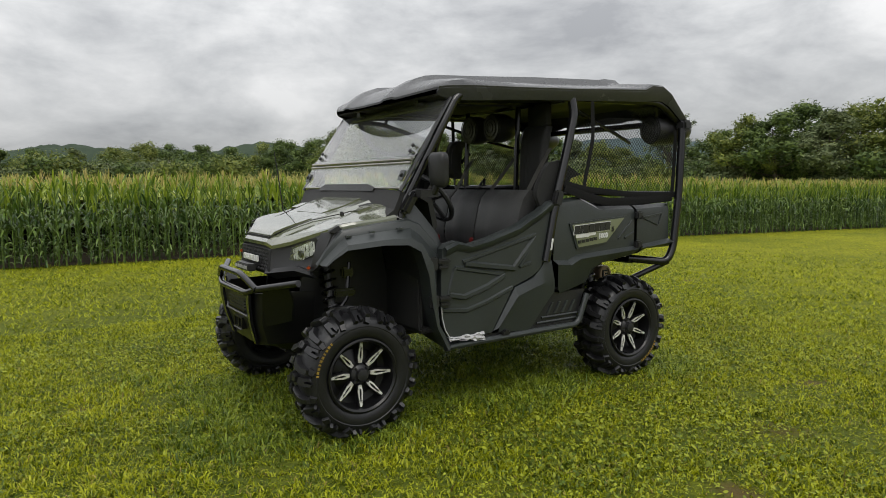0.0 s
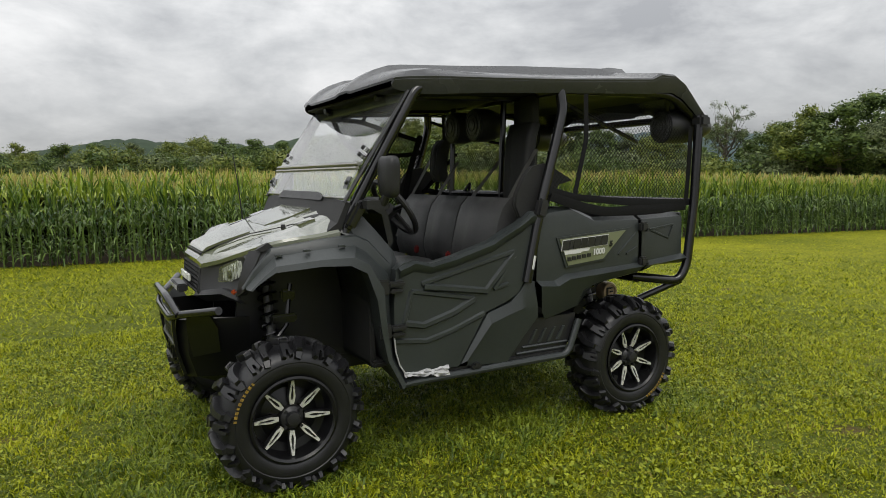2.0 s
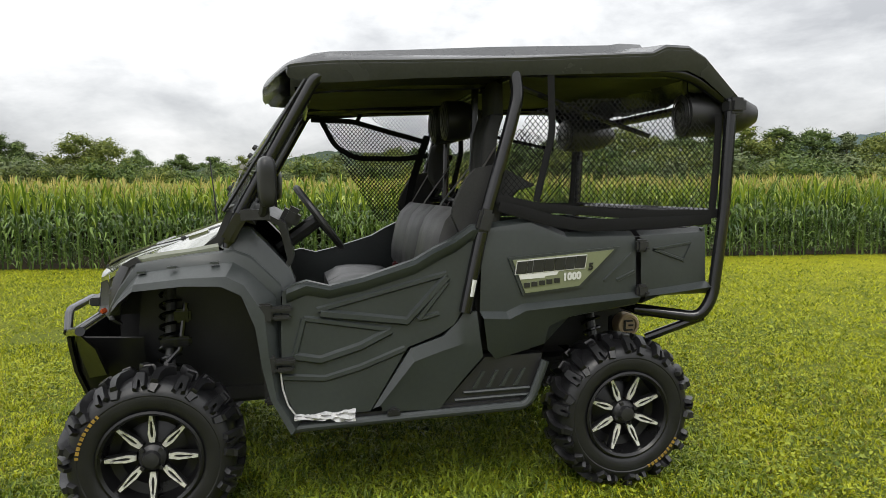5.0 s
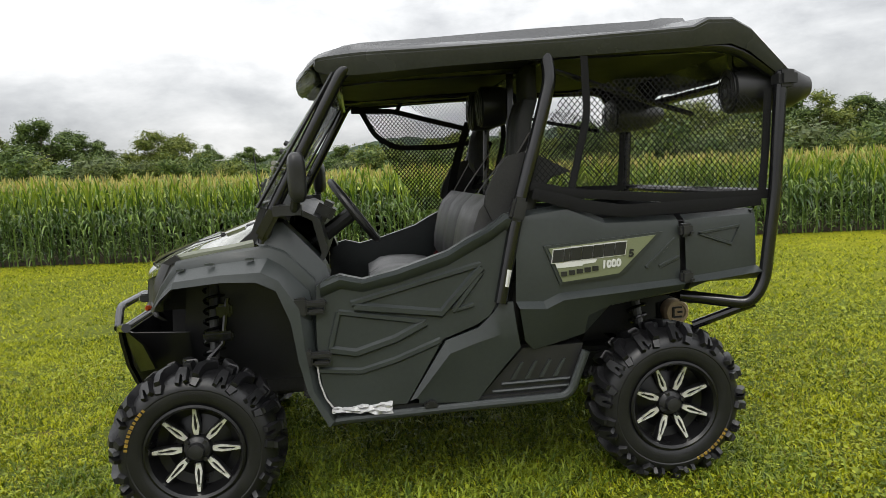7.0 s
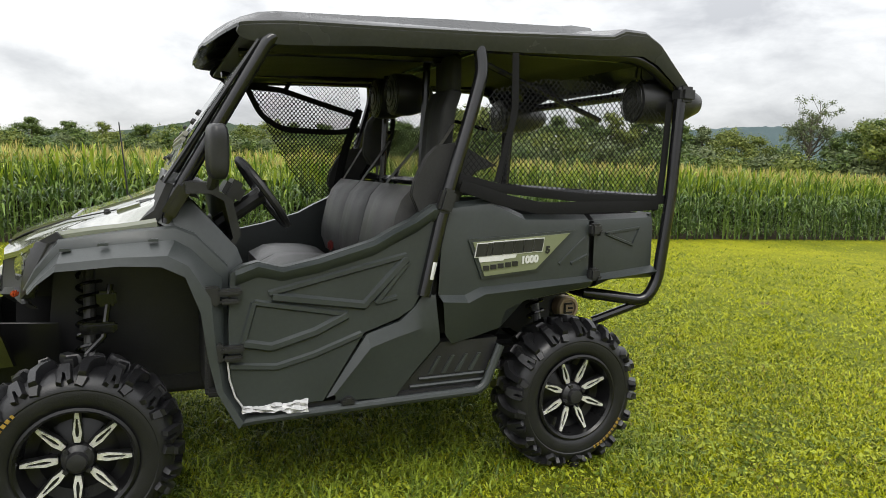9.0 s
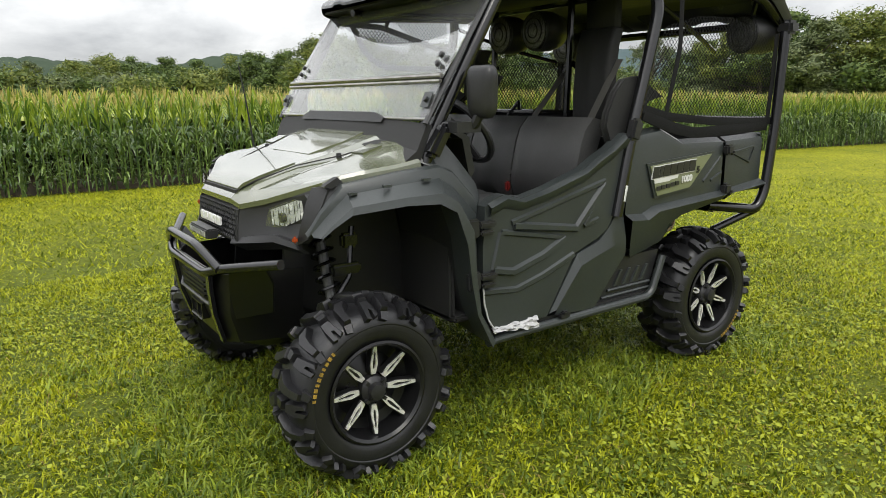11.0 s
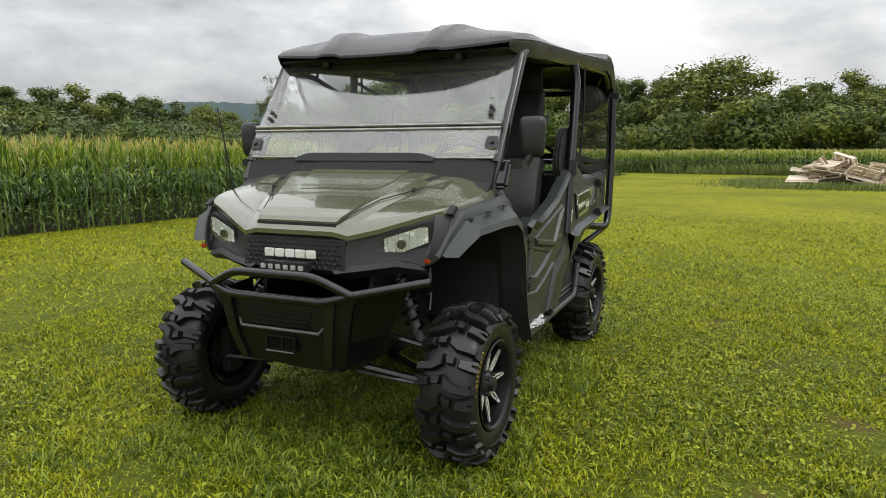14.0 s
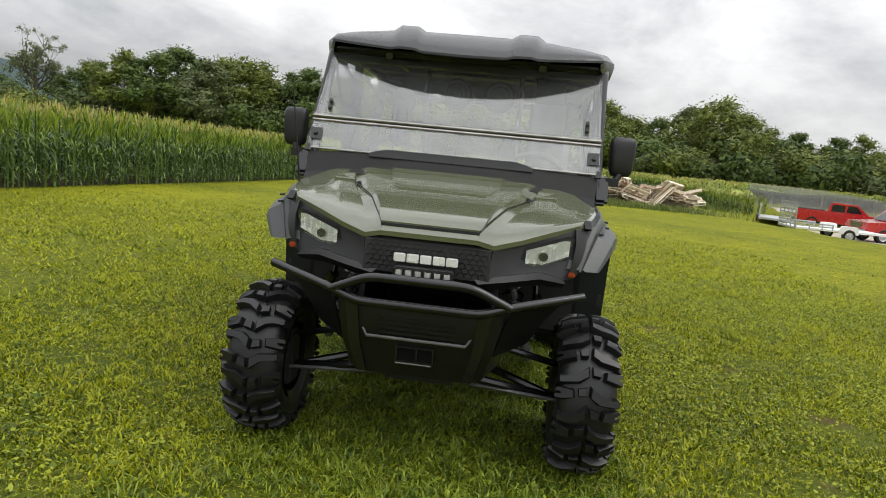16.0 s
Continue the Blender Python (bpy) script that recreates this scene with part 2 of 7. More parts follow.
LEAF_B = mat("yellowish_tree_leaves", (0.19, 0.215, 0.046), 0.6, second=(0.074, 0.104, 0.023), scale=0.35, fine=2.5, random_by="island", trans=0.2, spec=0.25)
LEAF_C = mat("grey_green_leaves", (0.155, 0.182, 0.082), 0.65, second=(0.066, 0.090, 0.038), scale=0.4, fine=2.5, random_by="island", trans=0.2, spec=0.25)
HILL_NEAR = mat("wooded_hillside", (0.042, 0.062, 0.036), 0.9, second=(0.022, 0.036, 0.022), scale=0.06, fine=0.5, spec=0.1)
# haze put into the colour: the far ridges are tinted blue-green
HILL_FAR = mat("haze_tinted_far_ridge", (0.060, 0.088, 0.090), 0.9, second=(0.045, 0.068, 0.072), scale=0.02, fine=0.2, spec=0.1)

# ---- mesh helpers ----


def part(name, bm, material, parent=None, label="", smooth=35.0, m=None):
    """Links a bmesh as ONE mesh object under a thing or under a part."""
    me = bpy.data.meshes.new(name)
    bmesh.ops.recalc_face_normals(bm, faces=bm.faces)
    bm.to_mesh(me)
    bm.free()
    return place(name, me, material, parent, label, smooth, m)


def place(name, me, material=None, parent=None, label="", smooth=35.0, m=None):
    if material:
        me.materials.append(material)
    if smooth:
        me.polygons.foreach_set("use_smooth", [True] * len(me.polygons))
        me.set_sharp_from_angle(angle=radians(smooth))
    ob = new(name, me)
    ob.parent = parent
    if m is not None:
        ob.matrix_local = m
    if label:
        ob["label"] = label
    return ob


def share(name, ob, parent, m):
    """Another object on the mesh of ob."""
    o = new(name, ob.data)
    o.parent, o.matrix_local = parent, m
    if "label" in ob:
        o["label"] = ob["label"]
    return o


def thing(name, label, category, group="", m=None):
    e = new(name)
    e.empty_display_size = 0.2
    if m is not None:
        e.matrix_world = m
    return tagged(e, label, category, group)


def cuboid(bm, c, size, rot=None):
    mm = Matrix.Translation(c) @ (rot.to_4x4() if rot else Matrix.Identity(4)) @ Matrix.Diagonal((*size, 1))
    return bmesh.ops.create_cube(bm, size=1, matrix=mm)["verts"]


def soften(bm, width, seg=2, angle=30):
    es = [e for e in bm.edges if len(e.link_faces) == 2 and e.calc_face_angle(0) > radians(angle)]
    bmesh.ops.bevel(bm, geom=es, offset=width, segments=seg, affect="EDGES", clamp_overlap=True)


def fillet(pts, r, n=4, closed=False):
    """Rounds the corners of a polyline."""
    pts = [Vector(p) for p in pts]
    out = [] if closed else [pts[0]]
    rng = range(len(pts)) if closed else range(1, len(pts) - 1)
    for i in rng:
        a, b, c = pts[i - 1], pts[i], pts[(i + 1) % len(pts)]
        d = min(r, (a - b).length * 0.45, (c - b).length * 0.45)
        p, q = b + (a - b).normalized() * d, b + (c - b).normalized() * d
        for k in range(n + 1):
            t = k / n
            out.append(p * (1 - t) ** 2 + b * 2 * t * (1 - t) + q * t * t)
    if not closed:
        out.append(pts[-1])
    return out


def tube(bm, pts, r, n=10, r2=None, flat=1.0):
    """A swept round bar; r2: radius at its end; flat: squashes one of its axes."""
    pts = [Vector(p) for p in pts]
    up = None
    rings = []
    for i, p in enumerate(pts):
        d = (pts[min(i + 1, len(pts) - 1)] - pts[max(i - 1, 0)]).normalized()
        if up is None:
            up = d.orthogonal().normalized() if abs(d.z) > 0.9 else (Vector((0, 0, 1)) - d * d.z).normalized()
        up = (up - d * up.dot(d)).normalized()
        side = d.cross(up)
        rr = r if r2 is None else r + (r2 - r) * i / (len(pts) - 1)
        rings.append([bm.verts.new(p + side * math.cos(a) * rr + up * math.sin(a) * rr * flat) for a in (2 * math.pi * k / n for k in range(n))])
    for a, b in zip(rings, rings[1:]):
        for k in range(n):
            bm.faces.new((a[k], a[(k + 1) % n], b[(k + 1) % n], b[k]))
    bm.faces.new(rings[0][::-1])
    bm.faces.new(rings[-1])


def prism(bm, poly, y0, y1):
    """A polygon (x, z) or (x, z, dy) pushed from y0 to y1."""
    a = [bm.verts.new((p[0], y0 + (p[2] if len(p) > 2 else 0), p[1])) for p in poly]
    b = [bm.verts.new((p[0], y1 + (p[2] if len(p) > 2 else 0), p[1])) for p in poly]
    bm.faces.new(a), bm.faces.new(b[::-1])
    for i in range(len(a)):
        j = (i + 1) % len(a)
        bm.faces.new((a[i], b[i], b[j], a[j]))
    return a


def skin(bm, lines, thick=None):
    """A surface over polylines with equal numbers of points; thick: a vector that gives it depth."""
    def sheet(off):
        vs = [[bm.verts.new(Vector(p) + off) for p in ln] for ln in lines]
        return vs
    A = sheet(Vector((0, 0, 0)))
    rows, cols = len(A), len(A[0])
    for i in range(rows - 1):
        for j in range(cols - 1):
            bm.faces.new((A[i][j], A[i][j + 1], A[i + 1][j + 1], A[i + 1][j]))
    if thick is not None:
        Bv = sheet(Vector(thick))
        for i in range(rows - 1):
            for j in range(cols - 1):
                bm.faces.new((Bv[i][j], Bv[i + 1][j], Bv[i + 1][j + 1], Bv[i][j + 1]))
        rim = [(0, j) for j in range(cols)] + [(i, cols - 1) for i in range(1, rows)] + [(rows - 1, j) for j in range(cols - 2, -1, -1)] + [(i, 0) for i in range(rows - 2, 0, -1)]
        for k in range(len(rim)):
            (a, b), (c, d) = rim[k], rim[(k + 1) % len(rim)]
            bm.faces.new((A[a][b], Bv[a][b], Bv[c][d], A[c][d]))
    return A


def lathe(bm, profile, n=40, axis="Y"):
    """Turns (radius, along) pairs round an axis."""
    rings = []
    for r, h in profile:
        ring = []
        for k in range(n):
            a = 2 * math.pi * k / n
            c, s = r * math.cos(a), r * math.sin(a)
            ring.append(bm.verts.new((c, h, s) if axis == "Y" else (h, c, s) if axis == "X" else (c, s, h)))
        rings.append(ring)
    for a, b in zip(rings, rings[1:]):
        for k in range(n):
            bm.faces.new((a[k], a[(k + 1) % n], b[(k + 1) % n], b[k]))
    return rings


def rib(bm, pts, w, h, y, s):
    """A raised bar of trapezoid section along (x, z) points on the plane y, standing out to the side s."""
    P = [Vector((p[0], p[1])) for p in pts]
    rows = []
    for i, p in enumerate(P):
        d = (P[min(i + 1, len(P) - 1)] - P[max(i - 1, 0)]).normalized()
        nrm = Vector((-d.y, d.x))
        rows.append([bm.verts.new((p.x + nrm.x * o, s * (y + e), p.y + nrm.y * o)) for o, e in ((-w, -0.004), (-w * 0.45, h), (w * 0.45, h), (w, -0.004))])
    for a, b in zip(rows, rows[1:]):
        for k in range(3):
            bm.faces.new((a[k], a[k + 1], b[k + 1], b[k]))
    for r in (rows[0], rows[-1]):
        bm.faces.new(r)


def net(bm, outline, step, w, at, bulge=0.0):
    """Diamond netting inside a convex (u, v) outline; at(u, v) gives the place."""
    U = [Vector(p) for p in outline]
    for sgn in (1, -1):
        d = Vector((1, sgn * 1.15)).normalized()
        nrm = Vector((-d.y, d.x))
        offs = [p.dot(nrm) for p in U]
        k = min(offs) + step * 0.5
        while k < max(offs):
            hits = []
            for i in range(len(U)):
                a, b = U[i], U[(i + 1) % len(U)]
                fa, fb = a.dot(nrm) - k, b.dot(nrm) - k
                if fa * fb < 0:
                    hits.append(a + (b - a) * (fa / (fa - fb)))
            hits.sort(key=lambda p: p.dot(d))
            for a, b in zip(hits[::2], hits[1::2]):
                seg = max(1, int((b - a).length / 0.16))
                prev = None
                for j in range(seg + 1):
                    c = a + (b - a) * j / seg
                    pr = [bm.verts.new(at(*(c + nrm * o))) for o in (-w, w)]
                    if prev:
                        bm.faces.new((prev[0], prev[1], pr[1], pr[0]))
                    prev = pr
            k += step

# ---- ground ----


def height(x, y):
    """The lawn is level under the vehicle and falls away along +x."""
    ax = np.maximum(np.abs(x) - 2.0, 0)
    fall = np.where(ax < 45, ax * 0.02, 0.9 + (ax - 45) * 0.004)
    def ease(v):
        v = np.clip(v, 0, 1)
        return v * v * (3 - 2 * v)
    hollow = 0.95 * ease((-y - 9) / 7) * ease((x - 14) / 14) * (1 - 0.9 * ease((x - 44) / 6))
    return -hollow - np.sign(x) * fall + 0.03 * np.sin(x * 0.35 + 1.0) * np.sin(y * 0.4) * np.clip((np.hypot(x, y) - 2) / 4, 0, 1)


def raw_mesh(name, verts, faces_tri, loops=3):
    """A mesh from arrays of places and of faces with an equal number of corners."""
    me = bpy.data.meshes.new(name)
    me.vertices.add(len(verts))
    me.vertices.foreach_set("co", np.asarray(verts, dtype=np.float32).ravel())
    f = np.asarray(faces_tri, dtype=np.int32)
    me.loops.add(f.size)
    me.loops.foreach_set("vertex_index", f.ravel())
    me.polygons.add(len(f))
    me.polygons.foreach_set("loop_start", np.arange(0, f.size, f.shape[1], dtype=np.int32))
    me.update(calc_edges=True)
    return me


gx = np.concatenate([-np.geomspace(1200, 14, 22), np.linspace(-12, 12, 97), np.geomspace(14, 1200, 22)])
GX, GY = np.meshgrid(gx, gx)
GZ = height(GX, GY)
near = np.exp(-((np.abs(GX) / 9) ** 4 + (np.abs(GY) / 9) ** 4))
GZ = GZ + near * 0.012 * np.sin(GX * 5.1 + np.sin(GY * 3.7)) * np.cos(GY * 4.3 + 0.7)
n_g = len(gx)
ii = np.arange(n_g * n_g).reshape(n_g, n_g)
quads = np.stack([ii[:-1, :-1], ii[:-1, 1:], ii[1:, 1:], ii[1:, :-1]], -1).reshape(-1, 4)
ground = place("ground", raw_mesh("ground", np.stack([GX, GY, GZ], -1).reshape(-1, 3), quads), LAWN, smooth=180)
tagged(ground, "wide mown lawn of yellow-green grass falling gently away", "lawn", kind="structure")
rng = np.random.default_rng(7)


# worn spots where the soil shows: place and size
BARE = [(0.02, -2.3, 0.30), (0.85, -2.0, 0.34), (-2.6, -2.4, 0.22), (-1.75, -3.0, 0.25), (-3.3, -1.5, 0.20), (-0.9, -1.9, 0.16), (-2.2, 0.6, 0.2), (1.9, -1.6, 0.25), (-3.6, -0.4, 0.18)]


def lawn_material():
    """Mown grass seen from afar: patches of yellow, green and brown over fine clumps."""
    nt = LAWN.node_tree
    nt.nodes.clear()
    tc = nt.nodes.new("ShaderNodeTexCoord")
    out = nt.nodes.new("ShaderNodeOutputMaterial")
    p = nt.nodes.new("ShaderNodeBsdfPrincipled")
    p.inputs["Roughness"].default_value, p.inputs["Specular IOR Level"].default_value = 0.9, 0.15
    layers = []
    for sc, det in ((0.22, 4), (2.6, 4), (24.0, 3), (110.0, 2)):
        n = nt.nodes.new("ShaderNodeTexNoise")
        n.inputs["Scale"].default_value, n.inputs["Detail"].default_value = sc, det
        nt.links.new(tc.outputs["Object"], n.inputs["Vector"])
        layers.append(n)
    cols = []
    for n, a, b, lo, hi in ((layers[0], (0.128, 0.143, 0.004), (0.205, 0.212, 0.006), 0.35, 0.65), (layers[1], (0.75, 0.80, 0.7), (1.12, 1.10, 1.0), 0.3, 0.7),
                            (layers[2], (0.55, 0.57, 0.5), (1.4, 1.35, 1.3), 0.35, 0.65), (layers[3], (0.65, 0.65, 0.6), (1.3, 1.3, 1.2), 0.3, 0.7)):
        r = nt.nodes.new("ShaderNodeValToRGB")
        r.color_ramp.elements[0].position, r.color_ramp.elements[1].position = lo, hi
        r.color_ramp.elements[0].color, r.color_ramp.elements[1].color = (*a, 1), (*b, 1)
        nt.links.new(n.outputs["Fac"], r.inputs["Fac"])
        cols.append(r.outputs["Color"])
    c = cols[0]
    for other in cols[1:]:
        mx = nt.nodes.new("ShaderNodeMix")
        mx.data_type, mx.blend_type = "RGBA", "MULTIPLY"
        mx.inputs["Factor"].default_value = 1.0
        nt.links.new(c, mx.inputs["A"])
        nt.links.new(other, mx.inputs["B"])
        c = mx.outputs["Result"]
    # shade between the standing blades, painted as darker green on the near ground
    away, span, gap_dark = (nt.nodes.new(k) for k in ("ShaderNodeVectorMath", "ShaderNodeMapRange", "ShaderNodeMix"))
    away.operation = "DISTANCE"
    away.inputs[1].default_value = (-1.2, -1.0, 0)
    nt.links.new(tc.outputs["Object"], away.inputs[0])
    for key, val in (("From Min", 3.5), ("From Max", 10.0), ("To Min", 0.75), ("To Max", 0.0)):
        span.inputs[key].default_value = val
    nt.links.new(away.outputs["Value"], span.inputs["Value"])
    gap_dark.data_type = "RGBA"
    gap_dark.inputs["B"].default_value = (0.034, 0.052, 0.007, 1)
    nt.links.new(span.outputs[0], gap_dark.inputs["Factor"])
    nt.links.new(c, gap_dark.inputs["A"])
    c = gap_dark.outputs["Result"]
    # bare earth in small scattered spots
    spot, cut, earth = nt.nodes.new("ShaderNodeTexNoise"), nt.nodes.new("ShaderNodeMapRange"), nt.nodes.new("ShaderNodeMix")
    spot.inputs["Scale"].default_value, spot.inputs["Detail"].default_value = 3.1, 6
    nt.links.new(tc.outputs["Object"], spot.inputs["Vector"])
    cut.inputs["From Min"].default_value, cut.inputs["From Max"].default_value = 0.68, 0.76
    nt.links.new(spot.outputs["Fac"], cut.inputs["Value"])
    earth.data_type = "RGBA"
    earth.inputs["B"].default_value = (0.085, 0.062, 0.028, 1)
    nt.links.new(cut.outputs[0], earth.inputs["Factor"])
    nt.links.new(c, earth.inputs["A"])
    c = earth.outputs["Result"]
    # the larger worn spots, with ragged edges
    for bx, by, br in BARE:
        dist, rag, near_s, soil = (nt.nodes.new(k) for k in ("ShaderNodeVectorMath", "ShaderNodeMath", "ShaderNodeMapRange", "ShaderNodeMix"))
        dist.operation, rag.operation = "DISTANCE", "MULTIPLY_ADD"
        dist.inputs[1].default_value = (bx, by, 0)
        nt.links.new(tc.outputs["Object"], dist.inputs[0])
        nt.links.new(layers[1].outputs["Fac"], rag.inputs[0])
        rag.inputs[1].default_value = br * 1.6
        nt.links.new(dist.outputs["Value"], rag.inputs[2])
        for key, val in (("From Min", br * 0.75), ("From Max", br * 1.35), ("To Min", 0.9), ("To Max", 0.0)):
            near_s.inputs[key].default_value = val
        nt.links.new(rag.outputs[0], near_s.inputs["Value"])
        soil.data_type = "RGBA"
        soil.inputs["B"].default_value = (0.080, 0.050, 0.020, 1)
        nt.links.new(near_s.outputs[0], soil.inputs["Factor"])
        nt.links.new(c, soil.inputs["A"])
        c = soil.outputs["Result"]
    nt.links.new(c, p.inputs["Base Color"])
    bn = nt.nodes.new("ShaderNodeBump")
    bn.inputs["Strength"].default_value, bn.inputs["Distance"].default_value = 0.9, 0.02
    nt.links.new(layers[2].outputs["Fac"], bn.inputs["Height"])
    nt.links.new(bn.outputs["Normal"], p.inputs["Normal"])
    nt.links.new(p.outputs[0], out.inputs["Surface"])


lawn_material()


def worn(x, y):
    w = np.zeros_like(x)
    for bx, by, br in BARE:
        w = np.maximum(w, np.exp(-(((x - bx) / br) ** 2 + ((y - by) / (br * 0.7)) ** 2)))
    return w


def blades(n, x0, x1, y0, y1, tall, wide, keep, bent=True):
    """Grass blades: bent ones of three triangles each, or plain points of one."""
    x, y = rng.uniform(x0, x1, n), rng.uniform(y0, y1, n)
    # tufts: pull the blades towards clump centres
    cell = 0.13
    wx, wy = x + 0.11 * np.sin(y * 7.3 + 1.7 * np.sin(x * 3.1)) + 0.05 * np.sin(y * 19.0), y + 0.11 * np.sin(x * 6.1 + 1.9 * np.sin(y * 2.7)) + 0.05 * np.sin(x * 23.0)
    gi, gj = np.floor(wx / cell), np.floor(wy / cell)
    jit = np.modf(np.abs(np.sin(gi * 39.3468 + gj * 11.135) * 24634.6345))[0]
    jit2 = np.modf(np.abs(np.sin(gi * 73.156 + gj * 52.235) * 35462.117))[0]
    cx, cy = x + ((gi + jit) * cell - wx), y + ((gj + jit2) * cell - wy)
    x, y = x + (cx - x) * 0.2 + rng.normal(0, 0.014, n), y + (cy - y) * 0.2 + rng.normal(0, 0.014, n)
    bare = worn(x, y)
    ok = keep(x, y) & (rng.random(n) > bare ** 2 * 0.75)
    x, y, gi, gj, bare = x[ok], y[ok], gi[ok], gj[ok], bare[ok]
    n = len(x)
    patch = 0.5 + 0.5 * np.sin(x * 2.3 + np.sin(y * 1.9) * 1.4) * np.cos(y * 2.7 + np.sin(x * 1.3))
    tuft = np.modf(np.abs(np.sin(gi * 12.9898 + gj * 78.233) * 43758.5453))[0]
    h = rng.uniform(*tall, n) * (0.75 + 0.25 * patch) * (0.65 + 0.7 * tuft) * (1 - 0.5 * bare)
    w = rng.uniform(*wide, n)
    a, lean, b = rng.uniform(0, 2 * np.pi, n), rng.uniform(0.5, 1.55, n), rng.uniform(0, 2 * np.pi, n)
    z = height(x, y) - 0.004
    dx, dy = np.cos(a), np.sin(a)
    sx, sy = np.cos(b) * w, np.sin(b) * w
    tip = np.stack([x + dx * h * lean * 0.9, y + dy * h * lean * 0.9, z + h * (1.05 - 0.38 * lean)], -1)
    if not bent:
        V = np.stack([np.stack([x - sx, y - sy, z], -1), np.stack([x + sx, y + sy, z], -1), tip], 1)
        return V.reshape(-1, 3), np.arange(n * 3).reshape(-1, 3)
    V = np.empty((n, 5, 3), dtype=np.float32)
    V[:, 0] = np.stack([x - sx, y - sy, z], -1)
    V[:, 1] = np.stack([x + sx, y + sy, z], -1)
    mx, my, mz = x + dx * h * lean * 0.3, y + dy * h * lean * 0.3, z + h * 0.62
    V[:, 2] = np.stack([mx - sx * 0.8, my - sy * 0.8, mz], -1)
    V[:, 3] = np.stack([mx + sx * 0.8, my + sy * 0.8, mz], -1)
    V[:, 4] = tip
    base = (np.arange(n) * 5)[:, None, None]
    F = base + np.array([[0, 1, 3], [0, 3, 2], [2, 3, 4]])[None]
    return V.reshape(-1, 3), F.reshape(-1, 3)


def corn_edge(x):
    return 8.95 - 0.08 * x


def lawn_near(x, y):
    return (y < corn_edge(x) + 0.3) & ~((np.abs(x) < 0.8) & (np.abs(y) < 0.5))


def fade(x, y, far, close):
    """True with a chance that falls from one to none between two distances."""
    return rng.random(len(x)) < np.clip((far - np.hypot(x + 1.2, y + 1.0)) / (far - close), 0, 1)


def all_blades():
    sets = [blades(270000, -7.0, 4.5, -4.4, 3.2, (0.030, 0.062), (0.0022, 0.0052), lambda x, y: fade(x, y, 6.4, 2.6)),
            blades(480000, -7.0, 4.5, -4.4, 3.2, (0.026, 0.046), (0.0045, 0.0095), lambda x, y: fade(x, y, 7.0, 3.6), False),
            blades(260000, -9, 11, -5, 9.4, (0.04, 0.072), (0.005, 0.011), lambda x, y: lawn_near(x, y) & ~fade(x, y, 6.4, 2.6) & fade(x, y, 13.0, 7.0), False),
            blades(50000, -14, 16, -10, 12, (0.035, 0.055), (0.008, 0.016), lambda x, y: lawn_near(x, y) & ~fade(x, y, 12.0, 6.0) & fade(x, y, 17.0, 9.0) & (x + y > -9), False)]
    off, VV, FF = 0, [], []
    for v, f in sets:
        VV.append(v), FF.append(f + off)
        off += len(v)
    return np.concatenate(VV), np.concatenate(FF)


grass_v, grass_f = all_blades()
lawn_grass = place("lawn_grass", raw_mesh("lawn_grass", grass_v, grass_f), GRASS, smooth=0)
tagged(lawn_grass, "short mown grass blades, yellow-green with darker tufts", "grass", kind="stuff")


def dry_blades():
    v, f = blades(14000, -6.0, 4.5, -4.4, 2.2, (0.03, 0.06), (0.0015, 0.0035), lambda x, y: np.hypot(x + 1.2, y + 1.0) < 5.2)
    return v, f


dv, df = dry_blades()
tagged(place("dry_grass", raw_mesh("dry_grass", dv, df), STRAW, smooth=0), "dry straw-brown blades and clippings in the lawn", "grass", kind="stuff")


def under_vehicle(x, y):
    """Long grass below and close round the vehicle; its dark green paints shade there."""
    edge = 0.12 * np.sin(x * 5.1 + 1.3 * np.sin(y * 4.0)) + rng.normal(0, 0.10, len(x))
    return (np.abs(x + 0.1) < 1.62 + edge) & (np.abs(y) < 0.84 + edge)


lv, lf = blades(50000, -2.0, 1.9, -1.25, 1.25, (0.05, 0.105), (0.0024, 0.0056), under_vehicle)
tagged(place("long_grass", raw_mesh("long_grass", lv, lf), SHADED_LONG_GRASS, smooth=0), "longer grass standing below the vehicle, shade put into its darker green", "grass", kind="stuff")


def clover(n):
    """Low broad weed leaves: six-sided, cupped, lying close over the grass."""
    x, y = rng.uniform(-6, 5, n), rng.uniform(-4.6, 2.5, n)
    clump = (np.sin(x * 1.7 + 2.0 * np.sin(y * 1.1)) * np.cos(y * 2.1 + x * 0.6) + rng.normal(0, 0.35, n)) > 0.05
    x, y = x[clump], y[clump]
    n = len(x)
    r = rng.uniform(0.004, 0.010, n) * np.where(rng.random(n) < 0.05, 1.5, 1.0)
    z = height(x, y) + rng.uniform(0.018, 0.045, n)
    tilt_x, tilt_y = rng.normal(0, 0.35, n), rng.normal(0, 0.35, n)
    rot = rng.uniform(0, 2 * np.pi, n)
    V = np.empty((n, 6, 3), dtype=np.float32)
    for k in range(6):
        a = rot + k * np.pi / 3
        q = 1.25 if k % 3 == 0 else 0.85
        px, py = np.cos(a) * r * q, np.sin(a) * r * q
        V[:, k] = np.stack([x + px, y + py, z + px * tilt_x + py * tilt_y + (0.15 * r if k % 2 else 0)], -1)
    base = (np.arange(n) * 6)[:, None, None]
    F = base + np.array([[0, 1, 2], [0, 2, 3], [0, 3, 5], [3, 4, 5]])[None]
    return V.reshape(-1, 3), F.reshape(-1, 3)


cv, cf = clover(120000)
tagged(place("lawn_weeds", raw_mesh("lawn_weeds", cv, cf), CLOVER, smooth=0), "broad green weed and clover leaves among the grass", "weeds", kind="stuff")

# ---- corn ----


